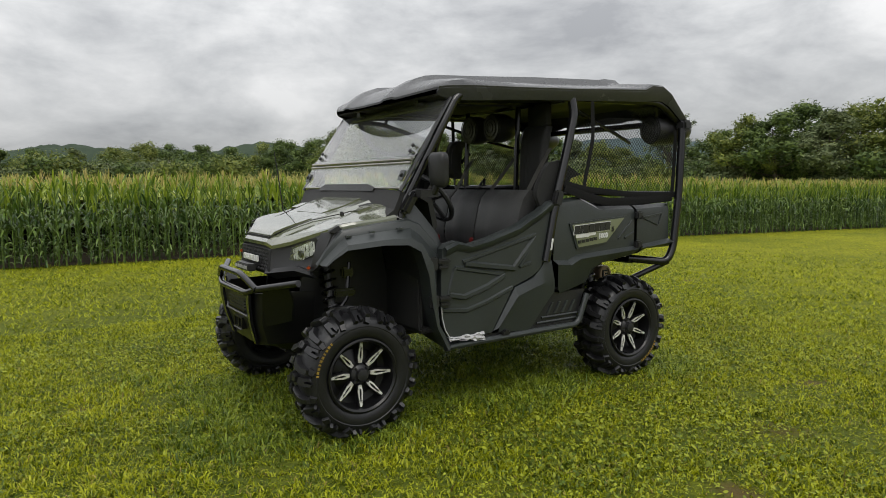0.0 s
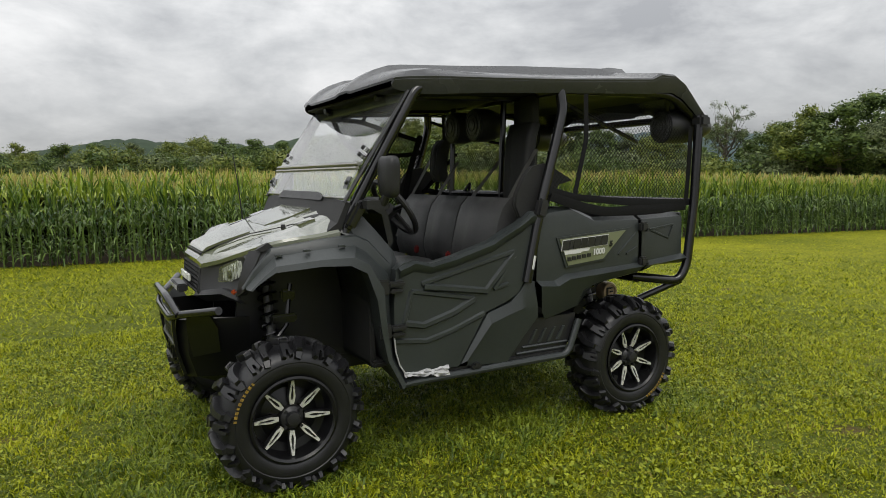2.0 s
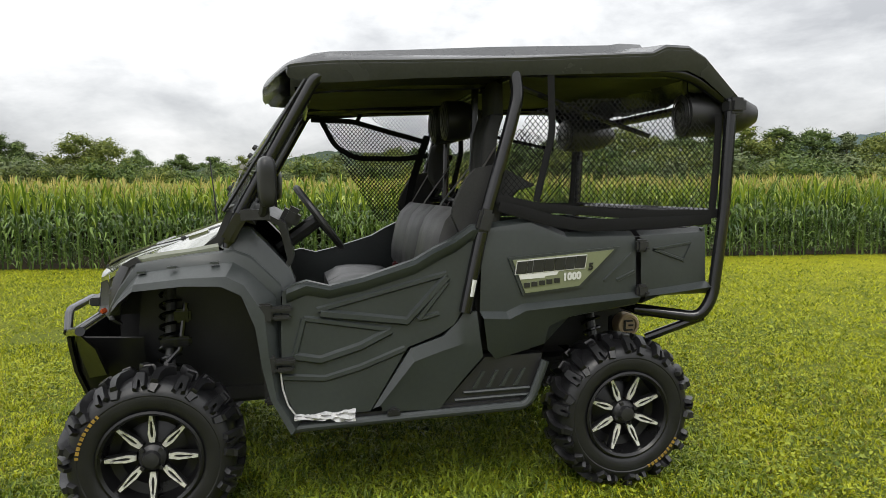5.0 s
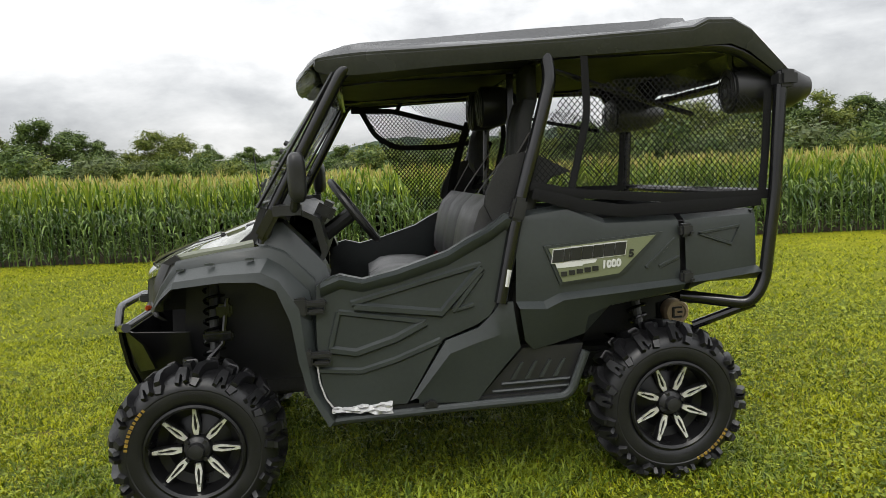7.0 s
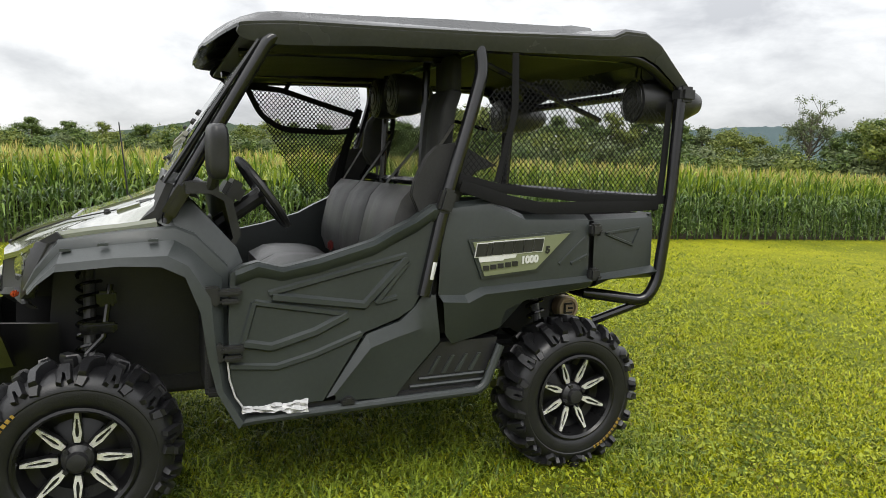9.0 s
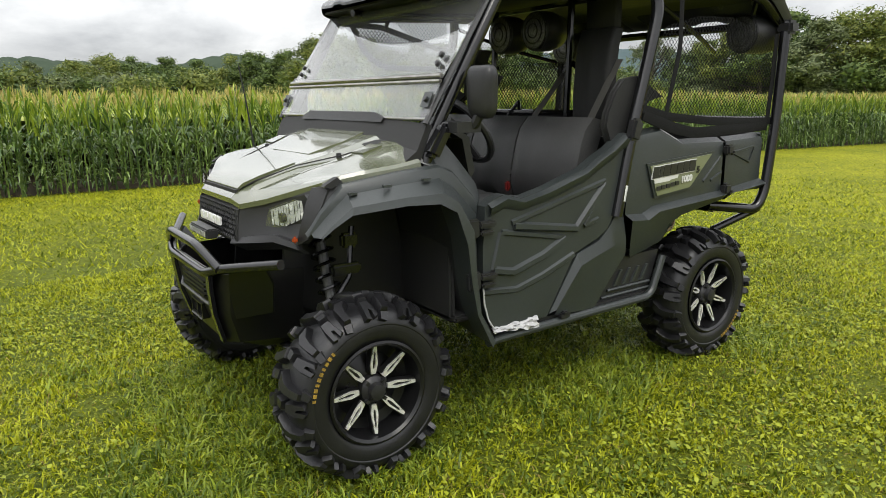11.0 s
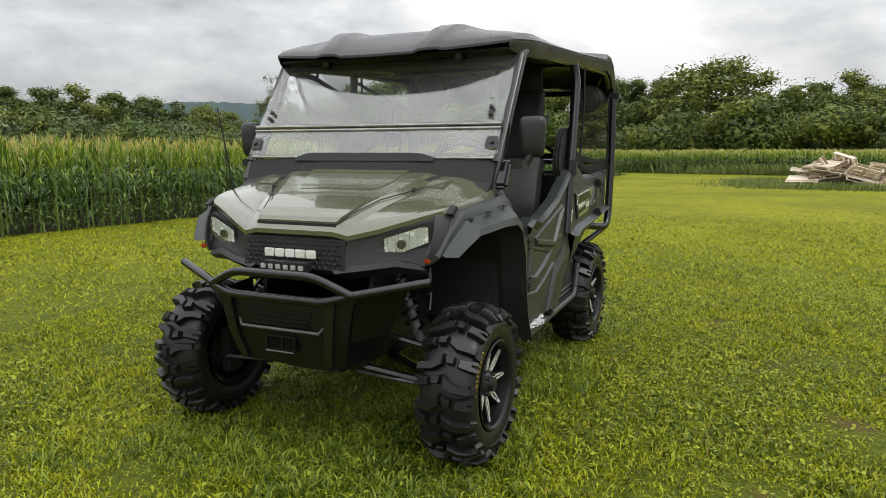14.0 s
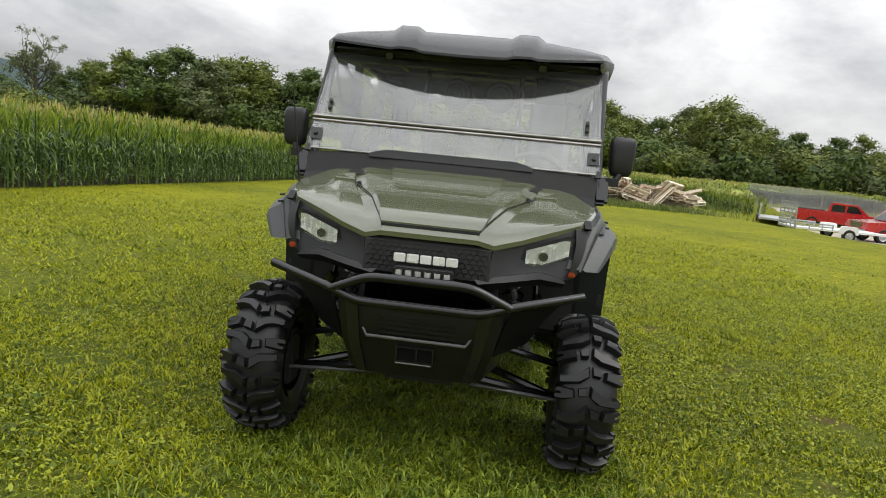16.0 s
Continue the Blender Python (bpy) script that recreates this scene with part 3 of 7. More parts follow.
def corn_variant(seed, full):
    """One maize plant: leaf and tassel triangles as arrays."""
    r = np.random.default_rng(seed)
    V, F, M = [], [], []

    def ribbon(points, widths, side, mt):
        b = len(V)
        for p, w in zip(points, widths):
            V.append(p - side * w), V.append(p + side * w)
        for i in range(len(points) - 1):
            k = b + 2 * i
            F.append((k, k + 1, k + 3)), F.append((k, k + 3, k + 2))
            M.extend((mt, mt))
    H = 1.42
    zs = np.linspace(0.10 if full else 0.8, 1.36, 23 if full else 8)
    for i, z0 in enumerate(zs):
        a = (i % 2) * np.pi + r.normal(0.0, 0.6)
        d, s = np.array([np.cos(a), np.sin(a), 0]), np.array([-np.sin(a), np.cos(a), 0])
        young = z0 > r.uniform(0.72, 1.12)
        if z0 > 0.95:  # upper leaves stand up
            L, rise, droop, wd = r.uniform(0.24, 0.38) * (0.75 if z0 > 1.2 else 1.0), r.uniform(0.6, 0.9), r.uniform(0.35, 0.75), 0.019
        elif z0 > 0.55:  # arched leaves whose tips hang
            L, rise, droop, wd = r.uniform(0.26, 0.42), r.uniform(0.55, 0.8), r.uniform(0.75, 1.1), 0.024
        else:
            L, rise, droop, wd = r.uniform(0.16, 0.30), r.uniform(0.25, 0.5), r.uniform(0.45, 0.85), 0.018
        flat_ = 0.6 if z0 > 0.95 else 0.72
        pts = [np.array([0, 0, z0]) + d * L * flat_ * t + np.array([0, 0, L * (rise * 2.2 * t - droop * 1.5 * t * t)]) for t in (0, 0.28, 0.6, 1.0)]
        ribbon(pts, (0.010, wd, wd * 0.8, 0.003), s + np.array([0, 0, r.normal(0, 0.35)]), 2 if young else 0)
    if full:
        ribbon([np.array([0, 0, -0.05]), np.array([0, 0, 0.7]), np.array([0, 0, H])], (0.016, 0.013, 0.007), np.array([1.0, 0, 0]), 0)
        ribbon([np.array([0, 0, -0.05]), np.array([0, 0, 0.7]), np.array([0, 0, H])], (0.016, 0.013, 0.007), np.array([0, 1.0, 0]), 0)
    for k in range(6 if full else 5):
        a = r.uniform(0, 2 * np.pi)
        o = np.array([np.cos(a), np.sin(a), 0]) * r.uniform(0.02, 0.12) * (k > 0)
        ribbon([np.array([0, 0, H - 0.06]), np.array([0, 0, H + 0.08]) + o * 0.7, np.array([0, 0, H + r.uniform(0.11, 0.19)]) + o], (0.005, 0.007, 0.003), np.array([-np.sin(a), np.cos(a), 0]), 1)
    return np.array(V, dtype=np.float32), np.array(F, dtype=np.int32), np.array(M, dtype=np.int32)


FULL = [corn_variant(100 + k, True) for k in range(10)]
TOPS = [corn_variant(200 + k, False) for k in range(8)]


def field(name, kinds, xs, ys, label, grow=(0.89, 1.05), fat=1.0):
    """Plants of the given kinds at the places, in one mesh."""
    VV, FF, MM, off = [], [], [], 0
    pick = rng.integers(0, len(kinds), len(xs))
    for k, (v, f, mt) in enumerate(kinds):
        sel = pick == k
        x, y = xs[sel], ys[sel]
        n = len(x)
        if not n:
            continue
        a, s, sh = rng.uniform(0, 2 * np.pi, n), rng.uniform(*grow, n), rng.uniform(0.75, 1.0, n) * fat
        c, q = np.cos(a), np.sin(a)
        P = np.empty((n, len(v), 3), dtype=np.float32)
        P[..., 0] = x[:, None] + (v[None, :, 0] * c[:, None] - v[None, :, 1] * q[:, None]) * sh[:, None]
        P[..., 1] = y[:, None] + (v[None, :, 0] * q[:, None] + v[None, :, 1] * c[:, None]) * sh[:, None]
        P[..., 2] = height(x, y)[:, None] + v[None, :, 2] * s[:, None]
        VV.append(P.reshape(-1, 3))
        FF.append((f[None] + (np.arange(n) * len(v))[:, None, None]).reshape(-1, 3) + off)
        MM.append(np.tile(mt, n))
        off += n * len(v)
    me = raw_mesh(name, np.concatenate(VV), np.concatenate(FF))
    me.materials.append(CORN_LEAF)
    me.materials.append(CORN_DRY)
    me.materials.append(CORN_TOP)
    me.polygons.foreach_set("material_index", np.concatenate(MM))
    ob = new(name, me)
    return tagged(ob, label, "corn", kind="stuff")


def rows_near(first, last, x0, x1, pitch):
    X, Y = [], []
    for r in range(first, last):
        x = np.arange(x0, x1, pitch) + rng.uniform(0, pitch)
        x = x + rng.normal(0, 0.03, len(x))
        X.append(x), Y.append(corn_edge(x) + 0.12 + r * 0.62 + rng.normal(0, 0.04, len(x)))
    return np.concatenate(X), np.concatenate(Y)


field("corn_plants", FULL, *rows_near(0, 2, -16, 40, 0.105), "tall green standing corn with tan tassels along the lawn edge")
field("inner_corn_plants", FULL, *rows_near(2, 5, -16, 40, 0.20), "green corn plants in the rows behind the first")
field("corn_tops", TOPS, *rows_near(5, 24, -24, 40, 0.30), "leafy corn tops with tan tassels, rows behind the first", fat=1.0)
deep = 3400
dx_, dy_ = rng.uniform(-75, 48, deep), 26 + 70 * rng.uniform(0, 1, deep) ** 1.6
field("far_corn_tops", TOPS, dx_, dy_, "distant corn tops and tassels of a wide field", fat=3.2)
side_x, side_y = 45.5 + np.abs(rng.normal(0, 6, 1800)), rng.uniform(-45, 14, 1800)
field("corn_beyond_lawn", FULL, 45 + rng.uniform(0, 2.2, 700), rng.uniform(-17.5, 9, 700), "green corn edging the far end of the lawn", fat=1.3)
side_x = np.where(side_y < -17.5, side_x + 14, side_x)
field("corn_tops_beyond_lawn", TOPS, side_x + 2, side_y, "corn tops of the field past the lawn", fat=2.8)


# soil under the corn, darkened as shade, a hand's breadth back from the lawn
soil_x = np.linspace(-60, 47, 108)
soil_v = np.concatenate([np.stack([soil_x, corn_edge(soil_x) + off + 0.04 * np.sin(soil_x * 3.1 + off), height(soil_x, corn_edge(soil_x) + off) + 0.012 + 0.01 * (off > 0.2)], -1) for off in (0.18, 0.45, 1.5, 3.0, 6.0, 12.0)])
soil_i = np.arange(len(soil_v)).reshape(6, -1)
soil_q = np.stack([soil_i[:-1, :-1], soil_i[:-1, 1:], soil_i[1:, 1:], soil_i[1:, :-1]], -1).reshape(-1, 4)
tagged(place("field_soil", raw_mesh("field_soil", soil_v, soil_q), CORN_SOIL, smooth=180), "bare soil between the corn stalks, shade put into its dark colour", "soil", kind="structure")


def canopy(name, x0, x1, y0f, y1, nx, ny, label):
    """The closed leaf layer under the tassels."""
    xs = np.linspace(x0, x1, nx)
    V = []
    for x in xs:
        a = y0f(x)
        for y in a + (y1 - a) * np.linspace(0, 1, ny) ** 2:
            V.append((x, y, float(height(np.array(x), np.array(y))) + 1.12 + rng.normal(0, 0.06)))
    idx = np.arange(nx * ny).reshape(nx, ny)
    q = np.stack([idx[:-1, :-1], idx[1:, :-1], idx[1:, 1:], idx[:-1, 1:]], -1).reshape(-1, 4)
    ob = place(name, raw_mesh(name, V, q), CORN_CANOPY, smooth=180)
    return tagged(ob, label, "corn", kind="stuff")


canopy("corn_canopy", -120, 48, lambda x: corn_edge(x) + 2.6, 130, 120, 60, "closed green leaf layer of the corn field")
canopy("corn_canopy_beyond", 47.5, 110, lambda x: -17.5, 130, 40, 100, "closed green leaf layer of the field past the lawn")
canopy("corn_canopy_behind_fence", 61, 110, lambda x: -60, -17.5, 30, 40, "closed green leaf layer of the field behind the fence")

# ---- trees and hills ----


def leaf_cloud(r, centres, radii, count, size):
    """Leaves on the shells of clumps: large ones close the inside, small ones make an uneven rim with gaps."""
    inner = count // 2
    c = r.integers(0, len(centres), count)
    d = r.normal(0, 1, (count, 3))
    d /= np.linalg.norm(d, axis=1)[:, None]
    rad = radii[c] * np.where(np.arange(count) < inner, r.uniform(0.25, 0.72, count), 0.62 + 0.45 * np.sqrt(r.random(count)))
    p = centres[c] + d * rad[:, None] * np.array([1.0, 1.0, 0.92])
    u = r.normal(0, 1, (count, 3))
    u /= np.linalg.norm(u, axis=1)[:, None]
    v = np.cross(u, d)
    v /= np.linalg.norm(v, axis=1)[:, None] + 1e-6
    s = (size * r.uniform(0.6, 1.25, count) * np.where(np.arange(count) < inner, 1.55, 0.78))[:, None]
    V = np.stack([p - u * s, p + v * s * 0.9, p + u * s], 1)
    return V.reshape(-1, 3), np.arange(count * 3).reshape(-1, 3)


def tree(name, seed, tall, spread, leaves, label, material, low=0.12, sparse=False):
    """Tapered trunk with limbs, and a crown of leaf clumps."""
    r = np.random.default_rng(seed)
    t = thing(name, label, "tree", "trees along the field")
    bm = bmesh.new()
    top = Vector((r.normal(0, 0.03) * tall, r.normal(0, 0.03) * tall, tall * 0.8))
    tube(bm, [Vector((0, 0, -0.5)), top * 0.3 + Vector((r.normal(0, 0.1), 0, 0)), top * 0.65, top], tall * 0.022, 7, tall * 0.005)
    cents, rads = [], []
    for k in range(22 if sparse else 11):
        f = r.uniform(0.45, 0.92) if sparse else r.uniform(0.3, 0.92)
        a = r.uniform(0, 2 * math.pi)
        reach = spread * (0.55 + 0.6 * math.sin(math.pi * min(1, f))) * r.uniform(0.45, 0.95) * (0.7 if sparse else 1.0)
        b = top * (f * 0.85)
        e = b + Vector((math.cos(a) * reach, math.sin(a) * reach, tall * (r.uniform(0.14, 0.30) if sparse else r.uniform(0.05, 0.22))))
        tube(bm, [b, b * 0.5 + e * 0.5 + Vector((0, 0, -0.03 * tall)), e], tall * 0.009, 5, tall * 0.002)
        if sparse:
            for _ in range(4):
                e2 = e + Vector(r.normal(0, 0.09, 3)) * tall
                tube(bm, [b * 0.3 + e * 0.7, e2], tall * 0.0036, 4, tall * 0.0012)
                cents.append(np.array(e2)), rads.append(tall * r.uniform(0.04, 0.07))
        cents.append(np.array(e)), rads.append(spread * (0.16 if sparse else r.uniform(0.28, 0.46)))
    if not sparse:
        for k in range(24):
            f = r.uniform(low, 1.0)
            a, q = r.uniform(0, 2 * math.pi), spread * math.sqrt(max(0.06, 1 - abs(2 * f - 0.85) ** 2 * 0.8)) * r.uniform(0.25, 0.8)
            cents.append(np.array((math.cos(a) * q, math.sin(a) * q, f * tall * 0.94)))
            rads.append(spread * r.uniform(0.20, 0.40))
    part("trunk", bm, BARK, t)
    v, f = leaf_cloud(r, np.array(cents), np.array(rads), leaves, 0.085 if sparse else 0.150 * (tall / 9) ** 0.5)
    v[:, 2] = np.maximum(v[:, 2], 0.05)
    place("crown", raw_mesh("crown", v, f), material, t, smooth=0)
    return t


def bush(name, seed, tall, wide, leaves, label, material):
    r = np.random.default_rng(seed)
    t = thing(name, label, "bush", "bushes under the trees")
    bm = bmesh.new()
    cents, rads = [], []
    for k in range(9):
        a, q = r.uniform(0, 2 * math.pi), wide * r.uniform(0, 0.8)
        e = Vector((math.cos(a) * q, math.sin(a) * q, tall * r.uniform(0.35, 0.8)))
        tube(bm, [Vector((e.x * 0.2, e.y * 0.2, -0.2)), e], 0.05, 5, 0.015)
        cents.append(np.array(e)), rads.append(tall * r.uniform(0.25, 0.45))
    part("stem", bm, BARK, t)
    v, f = leaf_cloud(r, np.array(cents), np.array(rads), leaves, 0.125)
    v[:, 2] = np.maximum(v[:, 2], 0.0)
    place("crown", raw_mesh("crown", v, f), material, t, smooth=0)
    return t


def at_az(az, dist):
    """A place on the ground at a bearing from the middle of the walk."""
    x, y = -2.0 + math.sin(radians(az)) * dist, -2.5 + math.cos(radians(az)) * dist
    return x, y, float(height(np.array(x), np.array(y)))


def crown_height(az, el, dist):
    return 1.4 + math.tan(radians(el)) * dist - at_az(az, dist)[2]


TREES = [tree("broadleaf_tree", 11, 10, 3.6, 10500, "broad green field-edge tree with a dense rounded crown", LEAF_A),
         tree("broadleaf_tree", 12, 10, 3.0, 10500, "dark green tree with an uneven leafy crown", LEAF_A),
         tree("broadleaf_tree", 13, 10, 4.2, 10500, "wide spreading yellow-green tree", LEAF_B),
         tree("broadleaf_tree", 14, 10, 2.6, 10500, "tall narrow grey-green tree with airy gaps", LEAF_C, low=0.2),
         tree("broadleaf_tree", 15, 10, 3.4, 10500, "green tree with a lumpy crown and low branches", LEAF_A),
         tree("broadleaf_tree", 16, 10, 3.2, 10500, "yellowish green tree with drooping outer clumps", LEAF_B)]
BUSHES = [bush("field_bush", 31, 3.0, 2.6, 3200, "low yellow-green bush at the field edge", LEAF_B), bush("field_bush", 32, 3.2, 2.8, 3200, "low dark green bush at the field edge", LEAF_A),
          bush("field_bush", 33, 2.6, 2.4, 3200, "low grey-green bush at the field edge", LEAF_C)]
used = set()


def stand(protos, k, az, dist, tall, base, widen=1.0):
    x, y, z = at_az(az, dist)
    src = protos[k % len(protos)]
    s = tall / base
    m = Matrix.Translation((x, y, z - 0.1)) @ Matrix.Rotation(az * 1.7 + k, 4, "Z")
    if src.name in used:
        o = copy_thing(src, m)
    else:
        used.add(src.name)
        o, src.matrix_basis = src, m
    o.scale = (s * widen, s * widen, s)
    return o


# crown tops as bearing, elevation and distance, from one end of the view to the other
SKYLINE = [(-27, 4.2, 118), (-24.5, 3.7, 112), (-22.3, 5.0, 108), (-20.3, 4.2, 112), (-18.4, 3.4, 118), (-14.8, 4.0, 116), (-12.8, 3.6, 118), (-10.6, 3.0, 130), (-8, 2.6, 140),
           (-5.5, 2.4, 150), (-3, 2.3, 155), (-0.5, 2.3, 150), (2, 2.4, 150), (4.5, 2.4, 145), (7, 2.5, 140), (9.2, 2.9, 130), (11.3, 3.0, 125), (13.4, 2.9, 120), (15.6, 2.7, 125),
           (17.8, 2.9, 118), (20, 3.2, 112), (22, 3.3, 108), (24.4, 4.2, 96), (26.4, 4.5, 92), (28.4, 4.1, 96), (30.6, 3.4, 104), (32.8, 3.9, 98), (35, 3.9, 96), (37.2, 4.0, 96),
           (39.4, 3.5, 98), (41.5, 3.3, 98), (43.6, 2.9, 96), (45.6, 2.7, 94), (47.6, 2.2, 96), (49.5, 1.7, 96), (53.2, 2.2, 92), (55, 3.5, 84), (57, 4.3, 80), (59, 4.6, 80), (60.9, 5.1, 84),
           (62.6, 4.5, 78), (64.4, 4.9, 84), (66.4, 4.9, 82), (68.5, 4.5, 84), (70.7, 5.0, 82), (73, 4.6, 84), (75.3, 5.3, 82), (77.6, 4.8, 86), (80, 4.6, 88), (82.2, 4.6, 90),
           (84.7, 5.4, 86), (86.9, 6.0, 84), (89, 3.9, 92), (91.2, 3.6, 94), (93.3, 4.0, 92), (95.6, 4.5, 90), (97.4, 3.5, 96), (99.3, 3.5, 94), (101.6, 4.6, 84), (103.9, 5.3, 82),
           (106, 4.2, 88), (108, 3.5, 92), (110, 3.3, 94), (112.2, 3.1, 96), (114.4, 3.2, 96), (116.8, 3.0, 98), (119.5, 3.2, 98), (122.5, 3.0, 98)]
for k, (az, el, dist) in enumerate(SKYLINE):
    kind_k = (k * 5 + (k // 3)) % 6
    el += 0.45
    stand(TREES, kind_k, az + random.uniform(-0.3, 0.3), dist, crown_height(az, el, dist), 10.2, 1.25 + 0.3 * random.random())
for k in range(92):
    az = -28 + k * 1.65 + random.uniform(-0.5, 0.5)
    dist = 74 + 14 * random.random() if az > 24 else 95 + 18 * random.random()
    stand(BUSHES, k, az, dist, 4.2 + 2.6 * random.random(), 3.2, 1.2)
lone = tree("sparse_tree", 51, 10, 3.0, 6500, "thin half-bare grey tree standing alone above the field", LEAF_C, sparse=True)
x_, y_, z_ = at_az(51.3, 82)
lone.matrix_basis = Matrix.Translation((x_, y_, z_))
lone.scale = (1.0,) * 3


def ridge(name, az0, az1, dist, crest, depth, label, material, rough):
    """A wooded hill: crest(az) is its elevation in degrees; the slope is bumpy with treetops."""
    n, rows = 160, 14
    V = []
    for i in range(n):
        az = az0 + (az1 - az0) * i / (n - 1)
        for j in range(rows):
            f = j / (rows - 1)
            dd = dist + depth * f
            x, y = -2 + math.sin(radians(az)) * dd, -2.5 + math.cos(radians(az)) * dd
            z = -6 + ((dist + depth) * math.tan(radians(crest(az))) + 7) * math.sin(f * math.pi / 2) ** 0.8
            b = rough * (noise.noise(Vector((x, y, 0)) * 0.06) + 0.7 * noise.noise(Vector((x, y, 5)) * 0.15))
            V.append((x, y, z + b))
    idx = np.arange(n * rows).reshape(n, rows)
    q = np.stack([idx[:-1, :-1], idx[1:, :-1], idx[1:, 1:], idx[:-1, 1:]], -1).reshape(-1, 4)
    return tagged(place(name, raw_mesh(name, V, q), material, smooth=180), label, "hill", kind="structure")


def bump_at(az, c, w, h):
    return h * math.exp(-((az - c) / w) ** 2)


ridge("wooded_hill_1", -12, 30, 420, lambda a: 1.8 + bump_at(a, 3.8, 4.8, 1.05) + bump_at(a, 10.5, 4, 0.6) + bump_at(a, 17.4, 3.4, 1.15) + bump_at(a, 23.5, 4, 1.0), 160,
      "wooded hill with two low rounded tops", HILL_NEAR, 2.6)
ridge("wooded_hill_2", 30, 70, 900, lambda a: 1.0 + bump_at(a, 43, 9, 1.7) + bump_at(a, 52, 7, 1.2), 300, "long wooded ridge far behind the trees, haze put into its blue-green colour", HILL_FAR, 3.0)
ridge("wooded_hill_3", -32, -10, 600, lambda a: 1.2 + bump_at(a, -20, 6, 0.6), 200, "low far wooded rise, haze put into its blue-green colour", HILL_FAR, 2.5)

# ---- the utility vehicle ----
utv = thing("utility_vehicle", "dark grey and olive off-road utility vehicle standing on the lawn", "utility vehicle")
SIDES = ((-1, "left"), (1, "right"))


def xyz(p, y, s):
    return (p[0], s * y, p[1])


# wheels
WHEEL_R, HUB_Z, AXLE = 0.352, 0.345, 1.005


def tyre_mesh():
    bm = bmesh.new()

    def surf(a):
        """Radius and half width of the carcass at the arc a from the crown."""
        if a <= 0.085:
            return 0.320 - 0.010 * (a / 0.085) ** 3, a
        q = a - 0.085
        return 0.310 - q * (0.3 + 8 * q), 0.085 + q * (1.0 - 4.5 * q)

    half = [surf(a) for a in (0.0, 0.03, 0.06, 0.085, 0.10, 0.115, 0.128, 0.140)] + [(0.262, 0.1275), (0.258, 0.1245), (0.250, 0.1260), (0.222, 0.1245), (0.205, 0.118), (0.190, 0.105)]
    lathe(bm, [(r, -w) for r, w in half[::-1]] + half[1:], 72)
    rt = random.Random(3)

    def lug(outline, up, s):
        """outline: (angle, arc from the crown) points; a block with a rounded top that stands up from the carcass."""
        turn_ = rt.uniform(-0.012, 0.012)
        up *= rt.uniform(0.92, 1.08)
        ca = sum(a for a, _ in outline) / len(outline)
        cw = sum(w for _, w in outline) / len(outline)
        rings = []
        for lift, ka, kw in ((-0.12, 1.28, 1.02), (0.70, 1.12, 0.96), (1.0, 0.92, 0.86)):
            ring = []
            for a, w in outline:
                a2, w2 = ca + (a - ca) * ka + turn_, max(0.0, cw + (w - cw) * kw)
                r0, y0 = surf(w2)
                r1, y1 = surf(w2 + 0.004)
                nr, ny = y1 - y0, r0 - r1
                ln_ = math.hypot(nr, ny)
                rr, yy = r0 + nr / ln_ * up * lift, y0 + ny / ln_ * up * lift
                ring.append(bm.verts.new((math.cos(a2) * min(rr, WHEEL_R), s * yy, math.sin(a2) * min(rr, WHEEL_R))))
            rings.append(ring)
        bm.faces.new(rings[-1])
        for lo, hi in zip(rings, rings[1:]):
            for i in range(len(lo)):
                j = (i + 1) % len(lo)
                bm.faces.new((lo[i], lo[j], hi[j], hi[i]))
    n = 13
    st = 2 * math.pi / n
    for i in range(n):
        for s in (1, -1):
            a0 = i * st + (st / 2 if s > 0 else 0)
            # long hooked lug from the crown over the shoulder
            lug([(a0 - 0.125, 0.004), (a0 - 0.010, 0.002), (a0 + 0.060, 0.040), (a0 + 0.075, 0.085), (a0 + 0.080, 0.112), (a0 + 0.005, 0.114), (a0 - 0.010, 0.080), (a0 - 0.040, 0.045)], 0.033, s)
            # its outer claw on the side wall
            lug([(a0 - 0.015, 0.112), (a0 + 0.085, 0.108), (a0 + 0.110, 0.132), (a0 + 0.030, 0.139)], 0.020, s)
            # shoulder block between two long lugs, forked
            lug([(a0 + 0.170, 0.060), (a0 + 0.265, 0.056), (a0 + 0.290, 0.094), (a0 + 0.300, 0.126), (a0 + 0.250, 0.131), (a0 + 0.235, 0.100), (a0 + 0.205, 0.104), (a0 + 0.195, 0.128), (a0 + 0.150, 0.122)], 0.030, s)
            # short crown block
            lug([(a0 + 0.125, 0.006), (a0 + 0.225, 0.010), (a0 + 0.235, 0.042), (a0 + 0.150, 0.046)], 0.031, s)
    for v in bm.verts:
        v.co.y *= 0.96
    me = bpy.data.meshes.new("tyre")
    bmesh.ops.recalc_face_normals(bm, faces=bm.faces)
    bm.to_mesh(me)
    bm.free()
    return me


def rim_mesh():
    bm = bmesh.new()
    lathe(bm, [(0.192, -0.108), (0.199, -0.118), (0.190, -0.122), (0.180, -0.112), (0.172, -0.06), (0.160, 0.03), (0.165, 0.10), (0.192, 0.115)], 48)
    rings = lathe(bm, [(0.172, -0.030), (0.13, -0.020), (0.07, -0.045), (0.02, -0.05)], 48)
    bm.faces.new(rings[-1])
    me = bpy.data.meshes.new("wheel")
    bmesh.ops.recalc_face_normals(bm, faces=bm.faces)
    bm.to_mesh(me)
    bm.free()
    return me


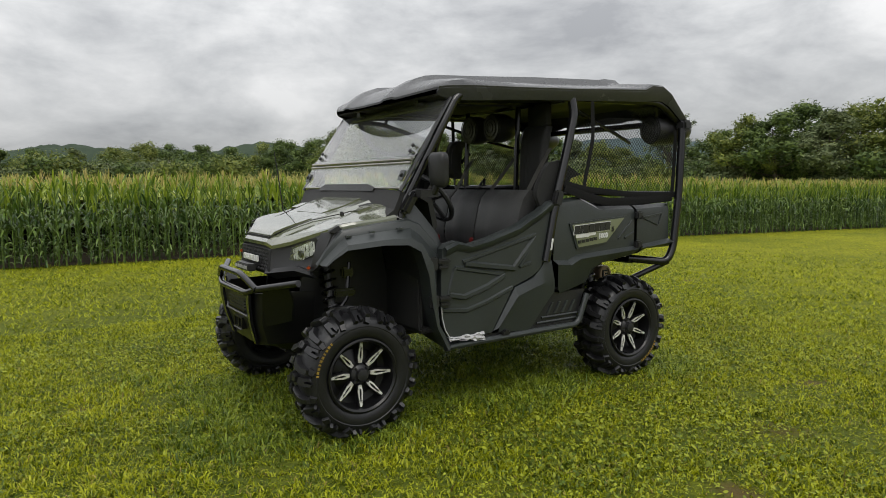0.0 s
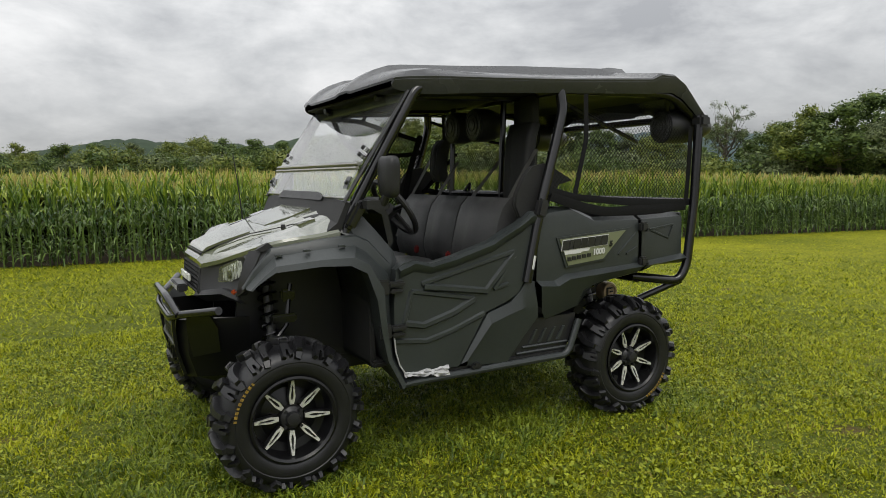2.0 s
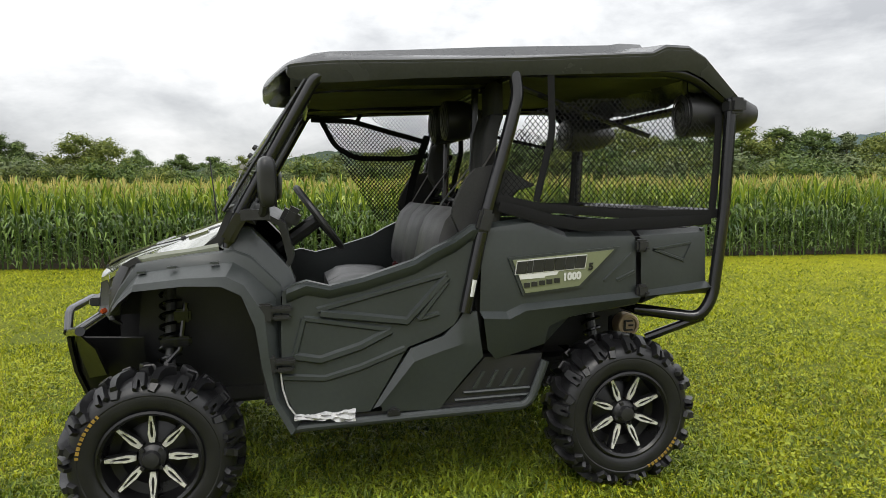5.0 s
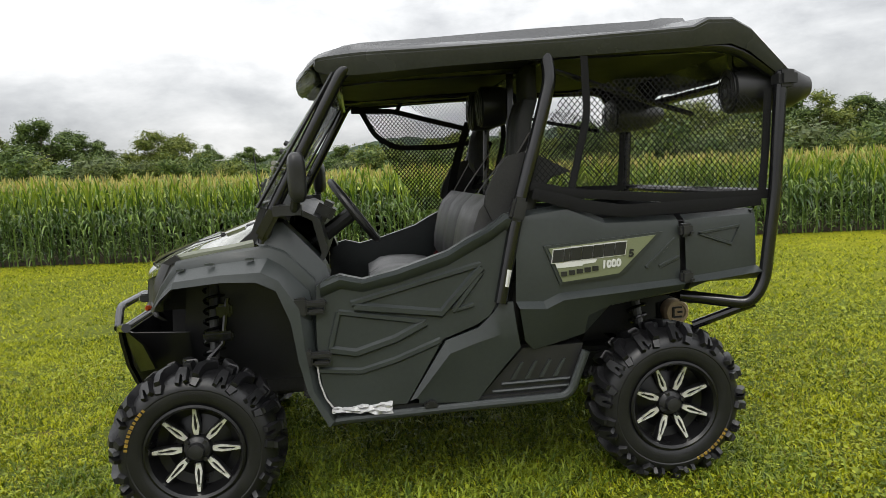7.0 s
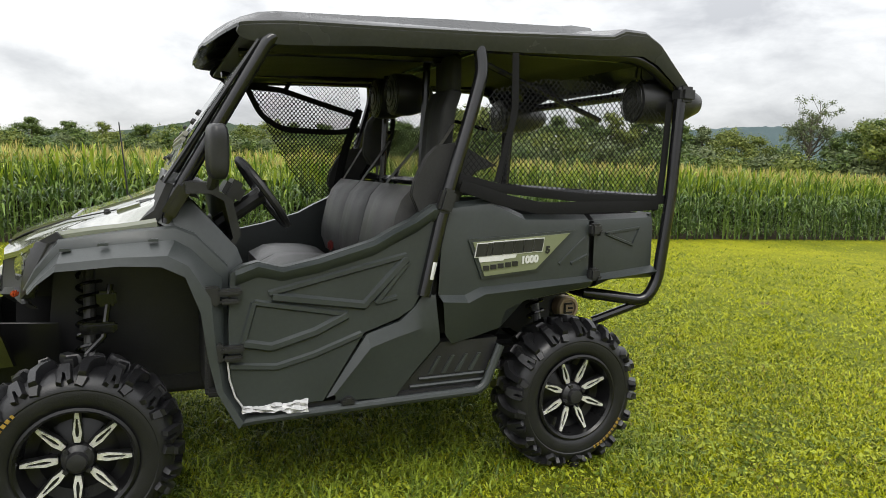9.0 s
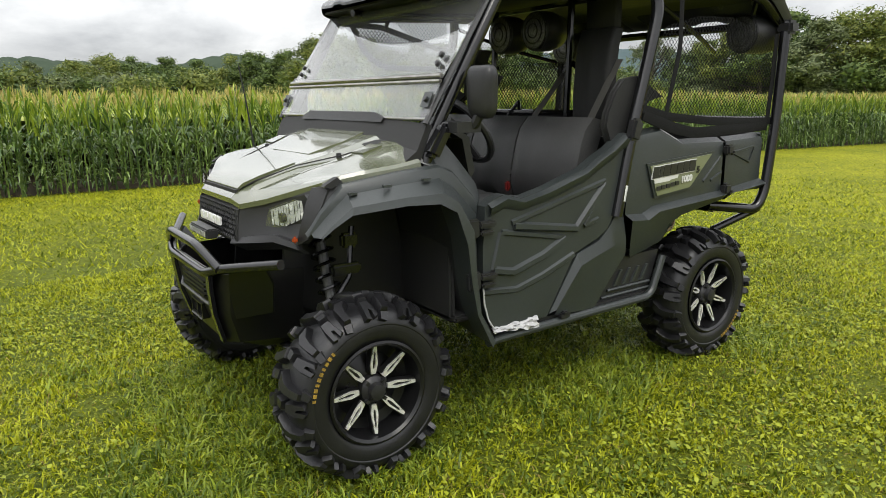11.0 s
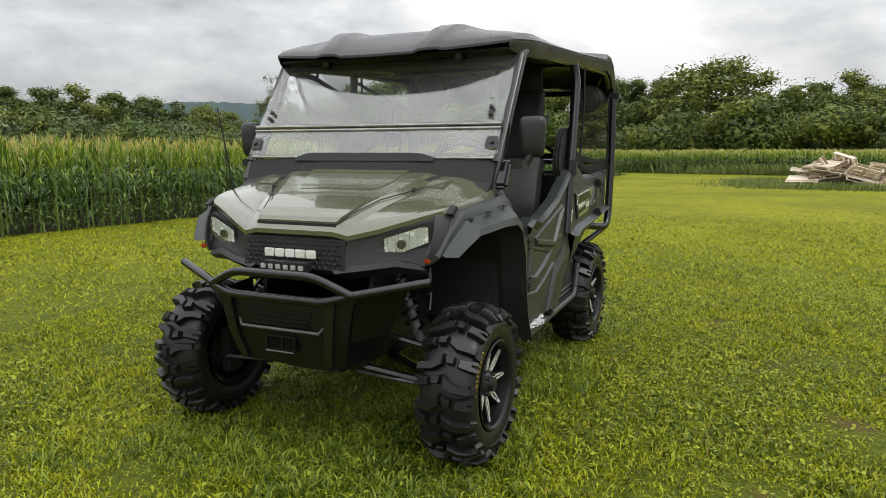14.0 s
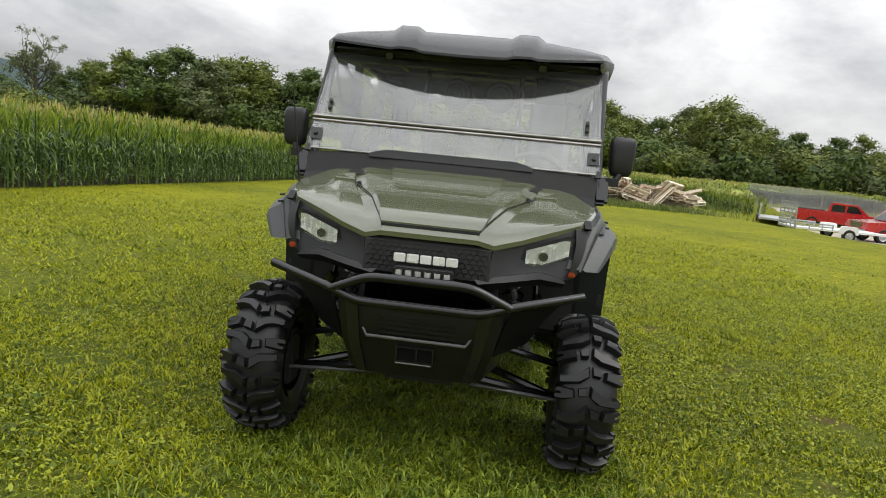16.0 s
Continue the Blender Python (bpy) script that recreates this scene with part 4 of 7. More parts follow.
def spoke_mesh():
    """A machined split spoke: a bright pointed loop round a black slot."""
    bm = bmesh.new()
    outer = [(0.060, -0.0090), (0.095, -0.0150), (0.172, -0.0055), (0.172, 0.0055), (0.095, 0.0150), (0.060, 0.0090)]
    inner = [(0.080, -0.0030), (0.100, -0.0062), (0.150, -0.0026), (0.150, 0.0026), (0.100, 0.0062), (0.080, 0.0030)]

    def ring(y, k):
        return ([bm.verts.new((p[0], y - (p[0] - 0.12) * 0.15, p[1])) for p in outer], [bm.verts.new((p[0], y - (p[0] - 0.12) * 0.15, p[1])) for p in inner])
    vs = cuboid(bm, (0, 0, 0), (0.110, 0.028, 0.030))
    for v in vs:
        v.co.z *= 1.15 if v.co.x < 0 else 0.8
        v.co += Vector((0.118, -0.062 - v.co.x * 0.15, 0))
    dark_faces = list(bm.faces)
    o1, i1 = ring(-0.083, 0)
    o2, i2 = ring(-0.070, 0)
    for j in range(6):
        q = (j + 1) % 6
        bm.faces.new((o1[j], o1[q], i1[q], i1[j]))
        bm.faces.new((o1[j], o2[j], o2[q], o1[q]))
        bm.faces.new((i1[j], i1[q], i2[q], i2[j]))
    me = bpy.data.meshes.new("spoke")
    for f in dark_faces:
        f.material_index = 1
    bmesh.ops.recalc_face_normals(bm, faces=bm.faces)
    bm.to_mesh(me)
    bm.free()
    me.materials.append(ALLOY)
    me.materials.append(RIM_BLACK)
    return me


def cap_mesh():
    bm = bmesh.new()
    r = lathe(bm, [(0.056, -0.045), (0.052, -0.074), (0.042, -0.084), (0.034, -0.088), (0.030, -0.110), (0.010, -0.114)], 24)
    bm.faces.new(r[-1])
    for k in range(4):
        a = k * math.pi / 2 + math.pi / 4
        cuboid(bm, (math.cos(a) * 0.05, -0.088, math.sin(a) * 0.05), (0.014, 0.018, 0.014), Matrix.Rotation(-a, 3, "Y"))
    me = bpy.data.meshes.new("hub_cap")
    bmesh.ops.recalc_face_normals(bm, faces=bm.faces)
    bm.to_mesh(me)
    bm.free()
    return me


def lettering_mesh():
    """Raised bars in place of the maker's lettering on the side wall."""
    bm = bmesh.new()
    for k in range(10):
        a = -0.36 + k * 0.075
        for rr, hh in ((0.262, 0.013),):
            v = cuboid(bm, (0, 0, 0), (hh, 0.004, 0.013 if k % 3 else 0.009))
            rot = Matrix.Rotation(-a, 3, "Y")
            for q in v:
                q.co = rot @ (q.co + Vector((rr, -0.1235, 0)))
    me = bpy.data.meshes.new("lettering")
    bm.to_mesh(me)
    bm.free()
    me.materials.append(YELLOW)
    return me


TYRE, RIM, SPOKE, CAP, LETTER = tyre_mesh(), rim_mesh(), spoke_mesh(), cap_mesh(), lettering_mesh()
for me_, mt_, sm_ in ((TYRE, RUBBER, 38), (RIM, RIM_BLACK, 35), (CAP, BLACK_PLASTIC, 35)):
    me_.materials.append(mt_)
    me_.polygons.foreach_set("use_smooth", [True] * len(me_.polygons))
    me_.set_sharp_from_angle(angle=radians(sm_))


def wheel(x, y, spin, steer=0.0):
    s = -1 if y < 0 else 1
    m = Matrix.Translation((x, y, HUB_Z)) @ Matrix.Rotation(radians(steer), 4, "Z") @ (Matrix.Rotation(math.pi, 4, "Z") if s > 0 else Matrix.Identity(4)) @ Matrix.Rotation(spin, 4, "Y")
    w = place("wheel", RIM, None, utv, "gloss black alloy wheel with machined split spokes", 0, m)
    place("tyre", TYRE, None, w, "knobbly black mud tyre", 0)
    for k in range(8):
        o = place("spoke", SPOKE, None, w, "bright machined spoke" if k == 0 else "", 0, Matrix.Rotation(-k * math.pi / 4, 4, "Y"))
    place("hub_cap", CAP, None, w, "black centre cap", 0)
    place("lettering", LETTER, None, w, "worn yellow raised lettering bars on the side wall", 0, Matrix.Rotation(radians(-155), 4, "Y"))


wheel(-AXLE, -0.716, 0.03)
wheel(AXLE, -0.716, radians(202))
wheel(-AXLE, 0.716, 0.5)
wheel(AXLE, 0.716, 0.9)

# suspension and under-body
bm = bmesh.new()
cuboid(bm, (0.1, 0, 0.44), (2.0, 0.62, 0.10))
soften(bm, 0.02)
part("chassis", bm, DARK, utv, "black steel chassis")
for nm, c, sz in (("front_differential", (-0.95, 0, 0.50), (0.5, 0.34, 0.28)), ("rear_differential", (1.0, 0, 0.52), (0.55, 0.36, 0.30)), ("engine", (0.75, 0, 0.66), (0.8, 0.7, 0.2))):
    bm = bmesh.new()
    cuboid(bm, c, sz)
    soften(bm, 0.02)
    part(nm, bm, DARK, utv)
for s, _ in SIDES:
    for ax in (-AXLE, AXLE):
        for dx in (-0.14, 0.12):
            bm = bmesh.new()
            tube(bm, [(ax + dx, s * 0.20, 0.40), (ax, s * 0.62, 0.30)], 0.02, 8)
            part("lower_arm", bm, TUBE, utv)
        bm = bmesh.new()
        tube(bm, [(ax - 0.10, s * 0.24, 0.56), (ax, s * 0.60, 0.46)], 0.016, 8)
        part("upper_arm", bm, TUBE, utv)
        bm = bmesh.new()
        tube(bm, [(ax + 0.02, s * 0.3, 0.95), (ax + 0.02, s * 0.47, 0.46)], 0.022, 10)
        part("shock_absorber", bm, SHOCK, utv, "steel shock absorber inside a black coil spring")
        bm = bmesh.new()
        P0, P1 = Vector((ax + 0.02, s * 0.31, 0.92)), Vector((ax + 0.02, s * 0.44, 0.55))
        d = (P1 - P0)
        u = d.orthogonal().normalized()
        w_ = d.normalized().cross(u)
        tube(bm, [P0 + d * (k / 84) + (u * math.cos(k * 0.6) + w_ * math.sin(k * 0.6)) * 0.045 for k in range(85)], 0.007, 5)
        part("coil_spring", bm, TUBE, utv)
        bm = bmesh.new()
        cuboid(bm, (ax, s * 0.635, 0.345), (0.12, 0.05, 0.26))
        soften(bm, 0.015)
        part("wheel_knuckle", bm, DARK, utv)
    bm = bmesh.new()
    cuboid(bm, (-0.915, s * 0.46, 0.845), (0.07, 0.04, 0.06))
    cuboid(bm, (-0.945, s * 0.48, 0.735), (0.13, 0.04, 0.045))
    tube(bm, [(-0.90, s * 0.46, 0.90), (-0.93, s * 0.48, 0.70), (-0.99, s * 0.50, 0.64)], 0.012, 8)
    soften(bm, 0.010)
    part("brake_line_block", bm, TUBE, utv, "black metal fittings inside the wheel arch")
    bm = bmesh.new()
    tube(bm, [(-1.12, s * 0.2, 0.36), (-1.06, s * 0.62, 0.31)], 0.009, 6)
    part("tie_rod", bm, SHOCK, utv, "grey steel tie rod")

# front fenders, each with the post before the door
F_TOP = [(-1.165, 0.925), (-1.120, 1.005), (-1.045, 1.100), (-0.844, 1.132), (-0.668, 1.148), (-0.604, 1.122), (-0.490, 1.000), (-0.497, 0.800), (-0.488, 0.560), (-0.425, 0.452)]
F_MID = [(-1.152, 0.922), (-1.105, 0.982), (-1.035, 1.060), (-0.850, 1.083), (-0.672, 1.095), (-0.615, 1.060), (-0.512, 0.950), (-0.510, 0.750), (-0.497, 0.550), (-0.430, 0.440)]
F_LIP = [(-1.139, 0.918), (-1.108, 0.953), (-1.050, 1.000), (-0.850, 1.018), (-0.716, 1.012), (-0.640, 0.972), (-0.593, 0.842), (-0.572, 0.677), (-0.545, 0.545), (-0.470, 0.395)]
F_IN_BY = (0.115, 0.090, 0.055, 0.012, 0.0, 0.0, 0.0, 0.0, 0.0, 0.0)


def flare(pts, y, s, dx=0.0, dz=0.0):
    """A line of the fender, drawn in towards the nose."""
    return [(p[0] + dx, s * (y - t), p[1] + dz) for p, t in zip(pts, F_IN_BY)]


for s, _ in SIDES:
    bm = bmesh.new()
    F_BAND = [(a[0] * 0.45 + b[0] * 0.55, a[1] * 0.45 + b[1] * 0.55) for a, b in zip(F_MID, F_LIP)]
    skin(bm, [flare(F_TOP, 0.690, s), flare(F_TOP, 0.742, s), flare(F_TOP, 0.752, s, 0, -0.010), flare(F_MID, 0.762, s, 0, 0.004), flare(F_MID, 0.774, s, 0, -0.004), flare(F_BAND, 0.822, s), flare(F_LIP, 0.830, s), flare(F_LIP, 0.806, s, 0.004, 0.006), flare(F_LIP, 0.70, s, 0.01, 0.014)])
    fender = part("front_fender", bm, PLASTIC, utv, "textured dark grey front fender flare", 28)
    for x, y, z in ((-0.90, 0.758, 1.088), (-0.74, 0.772, 1.100), (-1.02, 0.722, 1.068)):
        bm = bmesh.new()
        cuboid(bm, (x, s * y, z), (0.032, 0.014, 0.009))
        part("fender_clip", bm, PLASTIC, fender)
    bm = bmesh.new()
    F_IN = [(p[0] + 0.01, p[1] + 0.014) for p in F_LIP]
    skin(bm, [flare(F_IN, 0.705, s), [xyz((p[0], p[1] + 0.03), 0.50, s) for p in F_IN], [xyz((p[0], p[1] + 0.03), 0.30, s) for p in F_IN]])
    prism(bm, [(-1.15, 0.60), (-1.1, 1.0), (-0.62, 1.03), (-0.52, 0.45), (-0.8, 0.42)], s * 0.30, s * 0.28)
    part("wheel_arch_liner", bm, BLACK_PLASTIC, utv, "black plastic wheel arch liner")

# cowl sides
for s, _ in SIDES:
    bm = bmesh.new()
    top = [(-0.74, 1.165), (-0.69, 1.225), (-0.61, 1.235), (-0.54, 1.16), (-0.45, 1.055), (-0.43, 1.0)]
    bot = [(-0.70, 1.145), (-0.668, 1.148), (-0.604, 1.122), (-0.55, 1.065), (-0.490, 1.000), (-0.47, 0.97)]
    skin(bm, [[xyz(p, 0.55, s) for p in top], [xyz(p, 0.69, s) for p in top], [xyz(p, 0.735, s) for p in bot], [xyz((p[0], p[1] - 0.05), 0.74, s) for p in bot]])
    part("cowl_side", bm, PLASTIC, utv, "dark grey cowl side behind the hood", 25)

# hood
H_ROWS = [
    [(-1.290, 0, 1.020), (-1.290, .20, 1.020), (-1.280, .268, 1.004), (-1.215, .38, 1.030), (-1.150, .50, 1.068), (-1.090, .62, 1.104)],
    [(-1.262, 0, 1.048), (-1.262, .20, 1.047), (-1.250, .268, 1.028), (-1.190, .38, 1.052), (-1.125, .50, 1.086), (-1.065, .635, 1.118)],
    [(-1.205, 0, 1.082), (-1.205, .215, 1.080), (-1.195, .285, 1.060), (-1.145, .39, 1.080), (-1.075, .52, 1.110), (-1.010, .66, 1.132)],
    [(-1.050, 0, 1.142), (-1.050, .275, 1.140), (-1.048, .345, 1.120), (-1.010, .435, 1.138), (-0.960, .555, 1.148), (-0.920, .685, 1.146)],
    [(-0.900, 0, 1.188), (-0.900, .335, 1.186), (-0.895, .405, 1.170), (-0.875, .50, 1.180), (-0.850, .590, 1.176), (-0.830, .70, 1.156)],
    [(-0.722, 0, 1.252), (-0.722, .390, 1.249), (-0.722, .450, 1.234), (-0.722, .540, 1.230), (-0.725, .620, 1.212), (-0.730, .705, 1.172)]]


def mirror_row(row):
    x, y, z = row[-1]
    row = list(row) + [(x + 0.004, y + 0.010, z - 0.012), (x + 0.006, y + 0.014, z - 0.042)]
    return [(x, -y, z) for x, y, z in row[:0:-1]] + list(row)


def dense(rows, n):
    """More rows between the given ones, along a smooth curve."""
    out = []
    R = [[Vector(p) for p in r] for r in rows]
    for i in range(len(R) - 1):
        a, b, c, d = R[max(i - 1, 0)], R[i], R[i + 1], R[min(i + 2, len(R) - 1)]
        for k in range(n):
            t = k / n
            out.append([0.5 * ((2 * q) + (r - p) * t + (2 * p - 5 * q + 4 * r - e) * t * t + (3 * q - p - 3 * r + e) * t ** 3) for p, q, r, e in zip(a, b, c, d)])
    return out + [R[-1]]


bm = bmesh.new()
skin(bm, dense([mirror_row(r) for r in H_ROWS], 3), (0, 0, -0.02))
part("hood", bm, OLIVE, utv, "olive painted hood with raised centre and creased edges", 12)
# raised front plate and rear centre scoop
bm = bmesh.new()
skin(bm, [[(-1.262, -.205, 1.058), (-1.262, .205, 1.058)], [(-1.245, -.218, 1.078), (-1.245, .218, 1.078)], [(-1.17, -.235, 1.108), (-1.17, .235, 1.108)], [(-1.04, -.27, 1.150), (-1.04, .27, 1.150)]], (0, 0, -0.014))
part("hood_plate", bm, OLIVE, utv, "raised olive plate on the nose of the hood", 30)
bm = bmesh.new()
skin(bm, [[(-0.95, -.20, 1.174), (-0.95, .20, 1.174)], [(-0.90, -.23, 1.194), (-0.90, .23, 1.194)], [(-0.82, -.255, 1.219), (-0.82, .255, 1.219)], [(-0.714, -.28, 1.263), (-0.714, .28, 1.263)]], (0, 0, -0.03))
part("hood_scoop", bm, OLIVE, utv, "olive raised scoop at the rear of the hood", 30)
for s, _ in SIDES:
    bm = bmesh.new()
    tube(bm, [(-1.262, s * 0.205, 1.052), (-1.20, s * 0.235, 1.085), (-1.05, s * 0.30, 1.140), (-0.895, s * 0.41, 1.178), (-0.735, s * 0.47, 1.226)], 0.0028, 6)
    part("hood_seam", bm, DARK, utv, "dark seam line of the hood")
    bm = bmesh.new()
    skin(bm, [[(-0.865, s * 0.425, 1.189), (-0.865, s * 0.520, 1.191)], [(-0.785, s * 0.440, 1.219), (-0.785, s * 0.530, 1.216)]], (0, 0, -0.014))
    part("hood_vent", bm, OLIVE, utv, "small raised olive pad on the hood")
    bm = bmesh.new()
    lathe(bm, [(0.001, 0.014), (0.012, 0.012), (0.014, 0.0), (0.014, -0.012)], 12, "Z")
    for v in bm.verts:
        v.co = v.co * 0.8 + Vector((-0.905, s * 0.392, 1.176))
    part("hood_latch", bm, BLACK_PLASTIC, utv, "small round black hood latch")
bm = bmesh.new()
cuboid(bm, (-1.268, 0, 1.046), (0.010, 0.41, 0.012))
part("hood_gap", bm, DARK, utv, "dark gap under the hood plate")

# front face
bm = bmesh.new()
prism(bm, [(-1.265, 1.0), (-1.285, 0.98), (-1.300, 0.855), (-1.27, 0.83), (-1.10, 0.83), (-1.10, 1.0)], -0.262, 0.262)
part("grille_backing", bm, DARK, utv, "black grille opening")
bm = bmesh.new()
for r in range(6):
    for c in range(17):
        y, z = -0.235 + c * 0.0295 + (0.0147 if r % 2 else 0), 0.872 + r * 0.0195
        if abs(y) > 0.245:
            continue
        ring = [bm.verts.new((-1.303 + (z - 0.86) * 0.14, y + math.cos(a) * 0.0155, z + math.sin(a) * 0.0118)) for a in (k * math.pi / 3 for k in range(6))]
        ring2 = [bm.verts.new((-1.296 + (z - 0.86) * 0.14, y + math.cos(a) * 0.0105, z + math.sin(a) * 0.0078)) for a in (k * math.pi / 3 for k in range(6))]
        for k in range(6):
            bm.faces.new((ring[k], ring[(k + 1) % 6], ring2[(k + 1) % 6], ring2[k]))
part("grille_mesh", bm, BLACK_PLASTIC, utv, "black honeycomb grille mesh", 0)
for k, wd in enumerate((0.036, 0.036, 0.034, 0.036, 0.036)):
    bm = bmesh.new()
    cuboid(bm, (-1.318, -0.108 + k * 0.054, 0.922), (0.012, wd * 1.36, 0.036))
    soften(bm, 0.003)
    part("badge", bm, BADGE_WHITE, utv, "plain bright badge block")
bm = bmesh.new()
cuboid(bm, (-1.352, 0, 0.872), (0.05, 0.245, 0.040))
soften(bm, 0.006)
light_bar = part("light_bar", bm, BLACK_PLASTIC, utv, "black light bar with six lamps")
for k in range(6):
    bm = bmesh.new()
    cuboid(bm, (-1.378, -0.0975 + k * 0.039, 0.872), (0.006, 0.030, 0.026))
    soften(bm, 0.004)
    part("lamp", bm, LED, light_bar, "clear lamp cell")
for s, _ in SIDES:
    top = [(-1.278, .268, .992), (-1.208, .37, 1.022), (-1.150, .49, 1.062), (-1.095, .605, 1.096), (-1.070, .642, 1.098), (-1.050, .678, 1.094)]
    mid = [(-1.288, .262, .930), (-1.205, .37, .955), (-1.170, .46, .975), (-1.138, .57, .985), (-1.128, .622, 1.015), (-1.100, .652, 1.030)]
    bot = [(-1.298, .255, .858), (-1.245, .36, .885), (-1.205, .45, .898), (-1.185, .53, .872), (-1.168, .59, .882), (-1.155, .630, .925)]
    bm = bmesh.new()
    skin(bm, [[(x, s * y, z) for x, y, z in ln] for ln in (top, mid, bot)], (0.03, 0, 0))
    surround = part("headlight_surround", bm, BLACK_PLASTIC, utv, "angular black headlight surround", 22)
    bm = bmesh.new()
    rim_ = [(.375, .925), (.405, 1.010), (.585, 1.062), (.608, 1.040), (.575, .955), (.475, .918)]
    for grow, dx in ((1.0, -0.012),):
        a = [bm.verts.new((-1.190 + (y - .39) * .3 + dx, s * y, z)) for y, z in rim_]
        b = [bm.verts.new((-1.16 + (y - .39) * .3, s * y, z)) for y, z in rim_]
        bm.faces.new(a), bm.faces.new(b)
        for i in range(6):
            bm.faces.new((a[i], a[(i + 1) % 6], b[(i + 1) % 6], b[i]))
    lamp = part("headlight", bm, BLACK_PLASTIC, utv, "headlight in a black housing")
    bm = bmesh.new()
    lens_ = [(.395, .930), (.420, 1.000), (.577, 1.048), (.590, 1.032), (.562, .966), (.475, .932)]
    # fluted reflector: upright strips that turn by small steps
    for k in range(12):
        y0, y1 = 0.402 + k * 0.0150, 0.402 + (k + 1) * 0.0150
        hi0, hi1 = min(.990 + (y0 - .402) * .33, 1.040), min(.990 + (y1 - .402) * .33, 1.040)
        lo0, lo1 = (max(.934, .934 + (y - .475) * .40) for y in (y0, y1))
        cut_ = 0.5 + 0.12 * math.sin(k * 2.1)
        for (f0, f1), dip in (((0.0, cut_ - 0.012), 0.004), ((cut_, 1.0), -0.004)):
            quad = [(y0, lo0 + (hi0 - lo0) * f0, 0.004), (y1, lo1 + (hi1 - lo1) * f0, -0.004 + 0.006 * (k % 2)), (y1, lo1 + (hi1 - lo1) * f1, dip), (y0, lo0 + (hi0 - lo0) * f1, dip * 0.5)]
            bm.faces.new([bm.verts.new((-1.209 + (y - .39) * .3 + dx_k * 0.6, s * y, z)) for y, z, dx_k in quad])
    part("reflector", bm, CHROME, lamp, "bright fluted chrome reflector", 0)
    bm = bmesh.new()
    tube(bm, [(-1.205 + .085 * .3, s * 0.475, 0.968), (-1.222 + .085 * .3, s * 0.475, 0.968)], 0.019, 14)
    part("bulb_shroud", bm, BLACK_PLASTIC, lamp, "dark bulb shroud")
    bm = bmesh.new()
    a = [bm.verts.new((-1.230 + (y - .39) * .3, s * y, z)) for y, z in lens_]
    b = [bm.verts.new((-1.226 + (y - .39) * .3, s * y, z)) for y, z in lens_]
    bm.faces.new(a), bm.faces.new(b)
    for i in range(6):
        bm.faces.new((a[i], a[(i + 1) % 6], b[(i + 1) % 6], b[i]))
    part("lens", bm, LENS, lamp, "clear headlight lens")
    bm = bmesh.new()
    cheek = [[(-1.122, .602, 1.088), (-1.152, .607, 1.030), (-1.174, .598, .945), (-1.184, .580, .880)], [(-1.104, .626, 1.088), (-1.134, .632, 1.026), (-1.160, .622, .946), (-1.172, .604, .890)],
             [(-1.080, .650, 1.084), (-1.112, .652, 1.020), (-1.144, .642, .946), (-1.158, .628, .908)]]
    skin(bm, [[(x, s * y, z) for x, y, z in ln] for ln in cheek], (0.025, 0, 0))
    part("headlight_cheek", bm, BLACK_PLASTIC, utv, "black cheek beside the headlight", 25)
    bm = bmesh.new()
    chin = [[(-1.300, .20, .862), (-1.275, .33, .885), (-1.225, .46, .905), (-1.185, .56, .885)], [(-1.315, .22, .845), (-1.285, .34, .862), (-1.230, .47, .880), (-1.180, .58, .862)],
            [(-1.26, .26, .815), (-1.23, .35, .83), (-1.19, .46, .845), (-1.15, .57, .84)]]
    skin(bm, [[(x, s * y, z) for x, y, z in ln] for ln in chin], (0.02, 0, 0))
    part("chin_wing", bm, BLACK_PLASTIC, utv, "black wing under the headlight", 25)
    bm = bmesh.new()
    cuboid(bm, (-1.196, s * 0.598, 0.905), (0.02, 0.030, 0.022), Matrix.Rotation(s * 0.5, 3, "Z"))
    soften(bm, 0.006)
    part("marker_lamp", bm, AMBER, utv, "small amber marker lamp")
    bm = bmesh.new()
    prism(bm, [(-1.105, 1.095), (-1.05, 1.125), (-1.03, 1.105), (-1.075, 1.085)], s * 0.640, s * 0.668)
    part("surround_scoop", bm, DARK, utv, "dark slot above the headlight")

# bumper
for nm, pts in (("bumper_bar", [(-1.275, -.65, .835), (-1.405, -.345, .778), (-1.430, -.25, .748), (-1.430, .25, .748), (-1.405, .345, .778), (-1.275, .65, .835)]),
                ("bumper_hoop", [(-1.405, -.36, .780), (-1.440, -.205, .853), (-1.440, .205, .853), (-1.405, .36, .780)])):
    bm = bmesh.new()
    tube(bm, fillet(pts, 0.05), 0.019, 12)
    part(nm, bm, TUBE, utv, "satin black steel bumper tube")
bm = bmesh.new()
skin(bm, [[(-1.10, -.40, .745), (-1.36, -.34, .750), (-1.405, -.26, .742), (-1.405, .26, .742), (-1.36, .34, .750), (-1.10, .40, .745)],
          [(-1.10, -.40, .70), (-1.365, -.335, .70), (-1.41, -.25, .69), (-1.41, .25, .69), (-1.365, .335, .70), (-1.10, .40, .70)],
          [(-1.10, -.37, .58), (-1.365, -.31, .58), (-1.40, -.235, .58), (-1.40, .235, .58), (-1.365, .31, .58), (-1.10, .37, .58)],
          [(-1.08, -.33, .44), (-1.325, -.275, .45), (-1.36, -.205, .44), (-1.36, .205, .44), (-1.325, .275, .45), (-1.08, .33, .44)],
          [(-1.05, -.24, .39), (-1.2, -.24, .395), (-1.22, -.14, .395), (-1.22, .14, .395), (-1.2, .24, .395), (-1.05, .24, .39)]], (0.012, 0, 0.004))
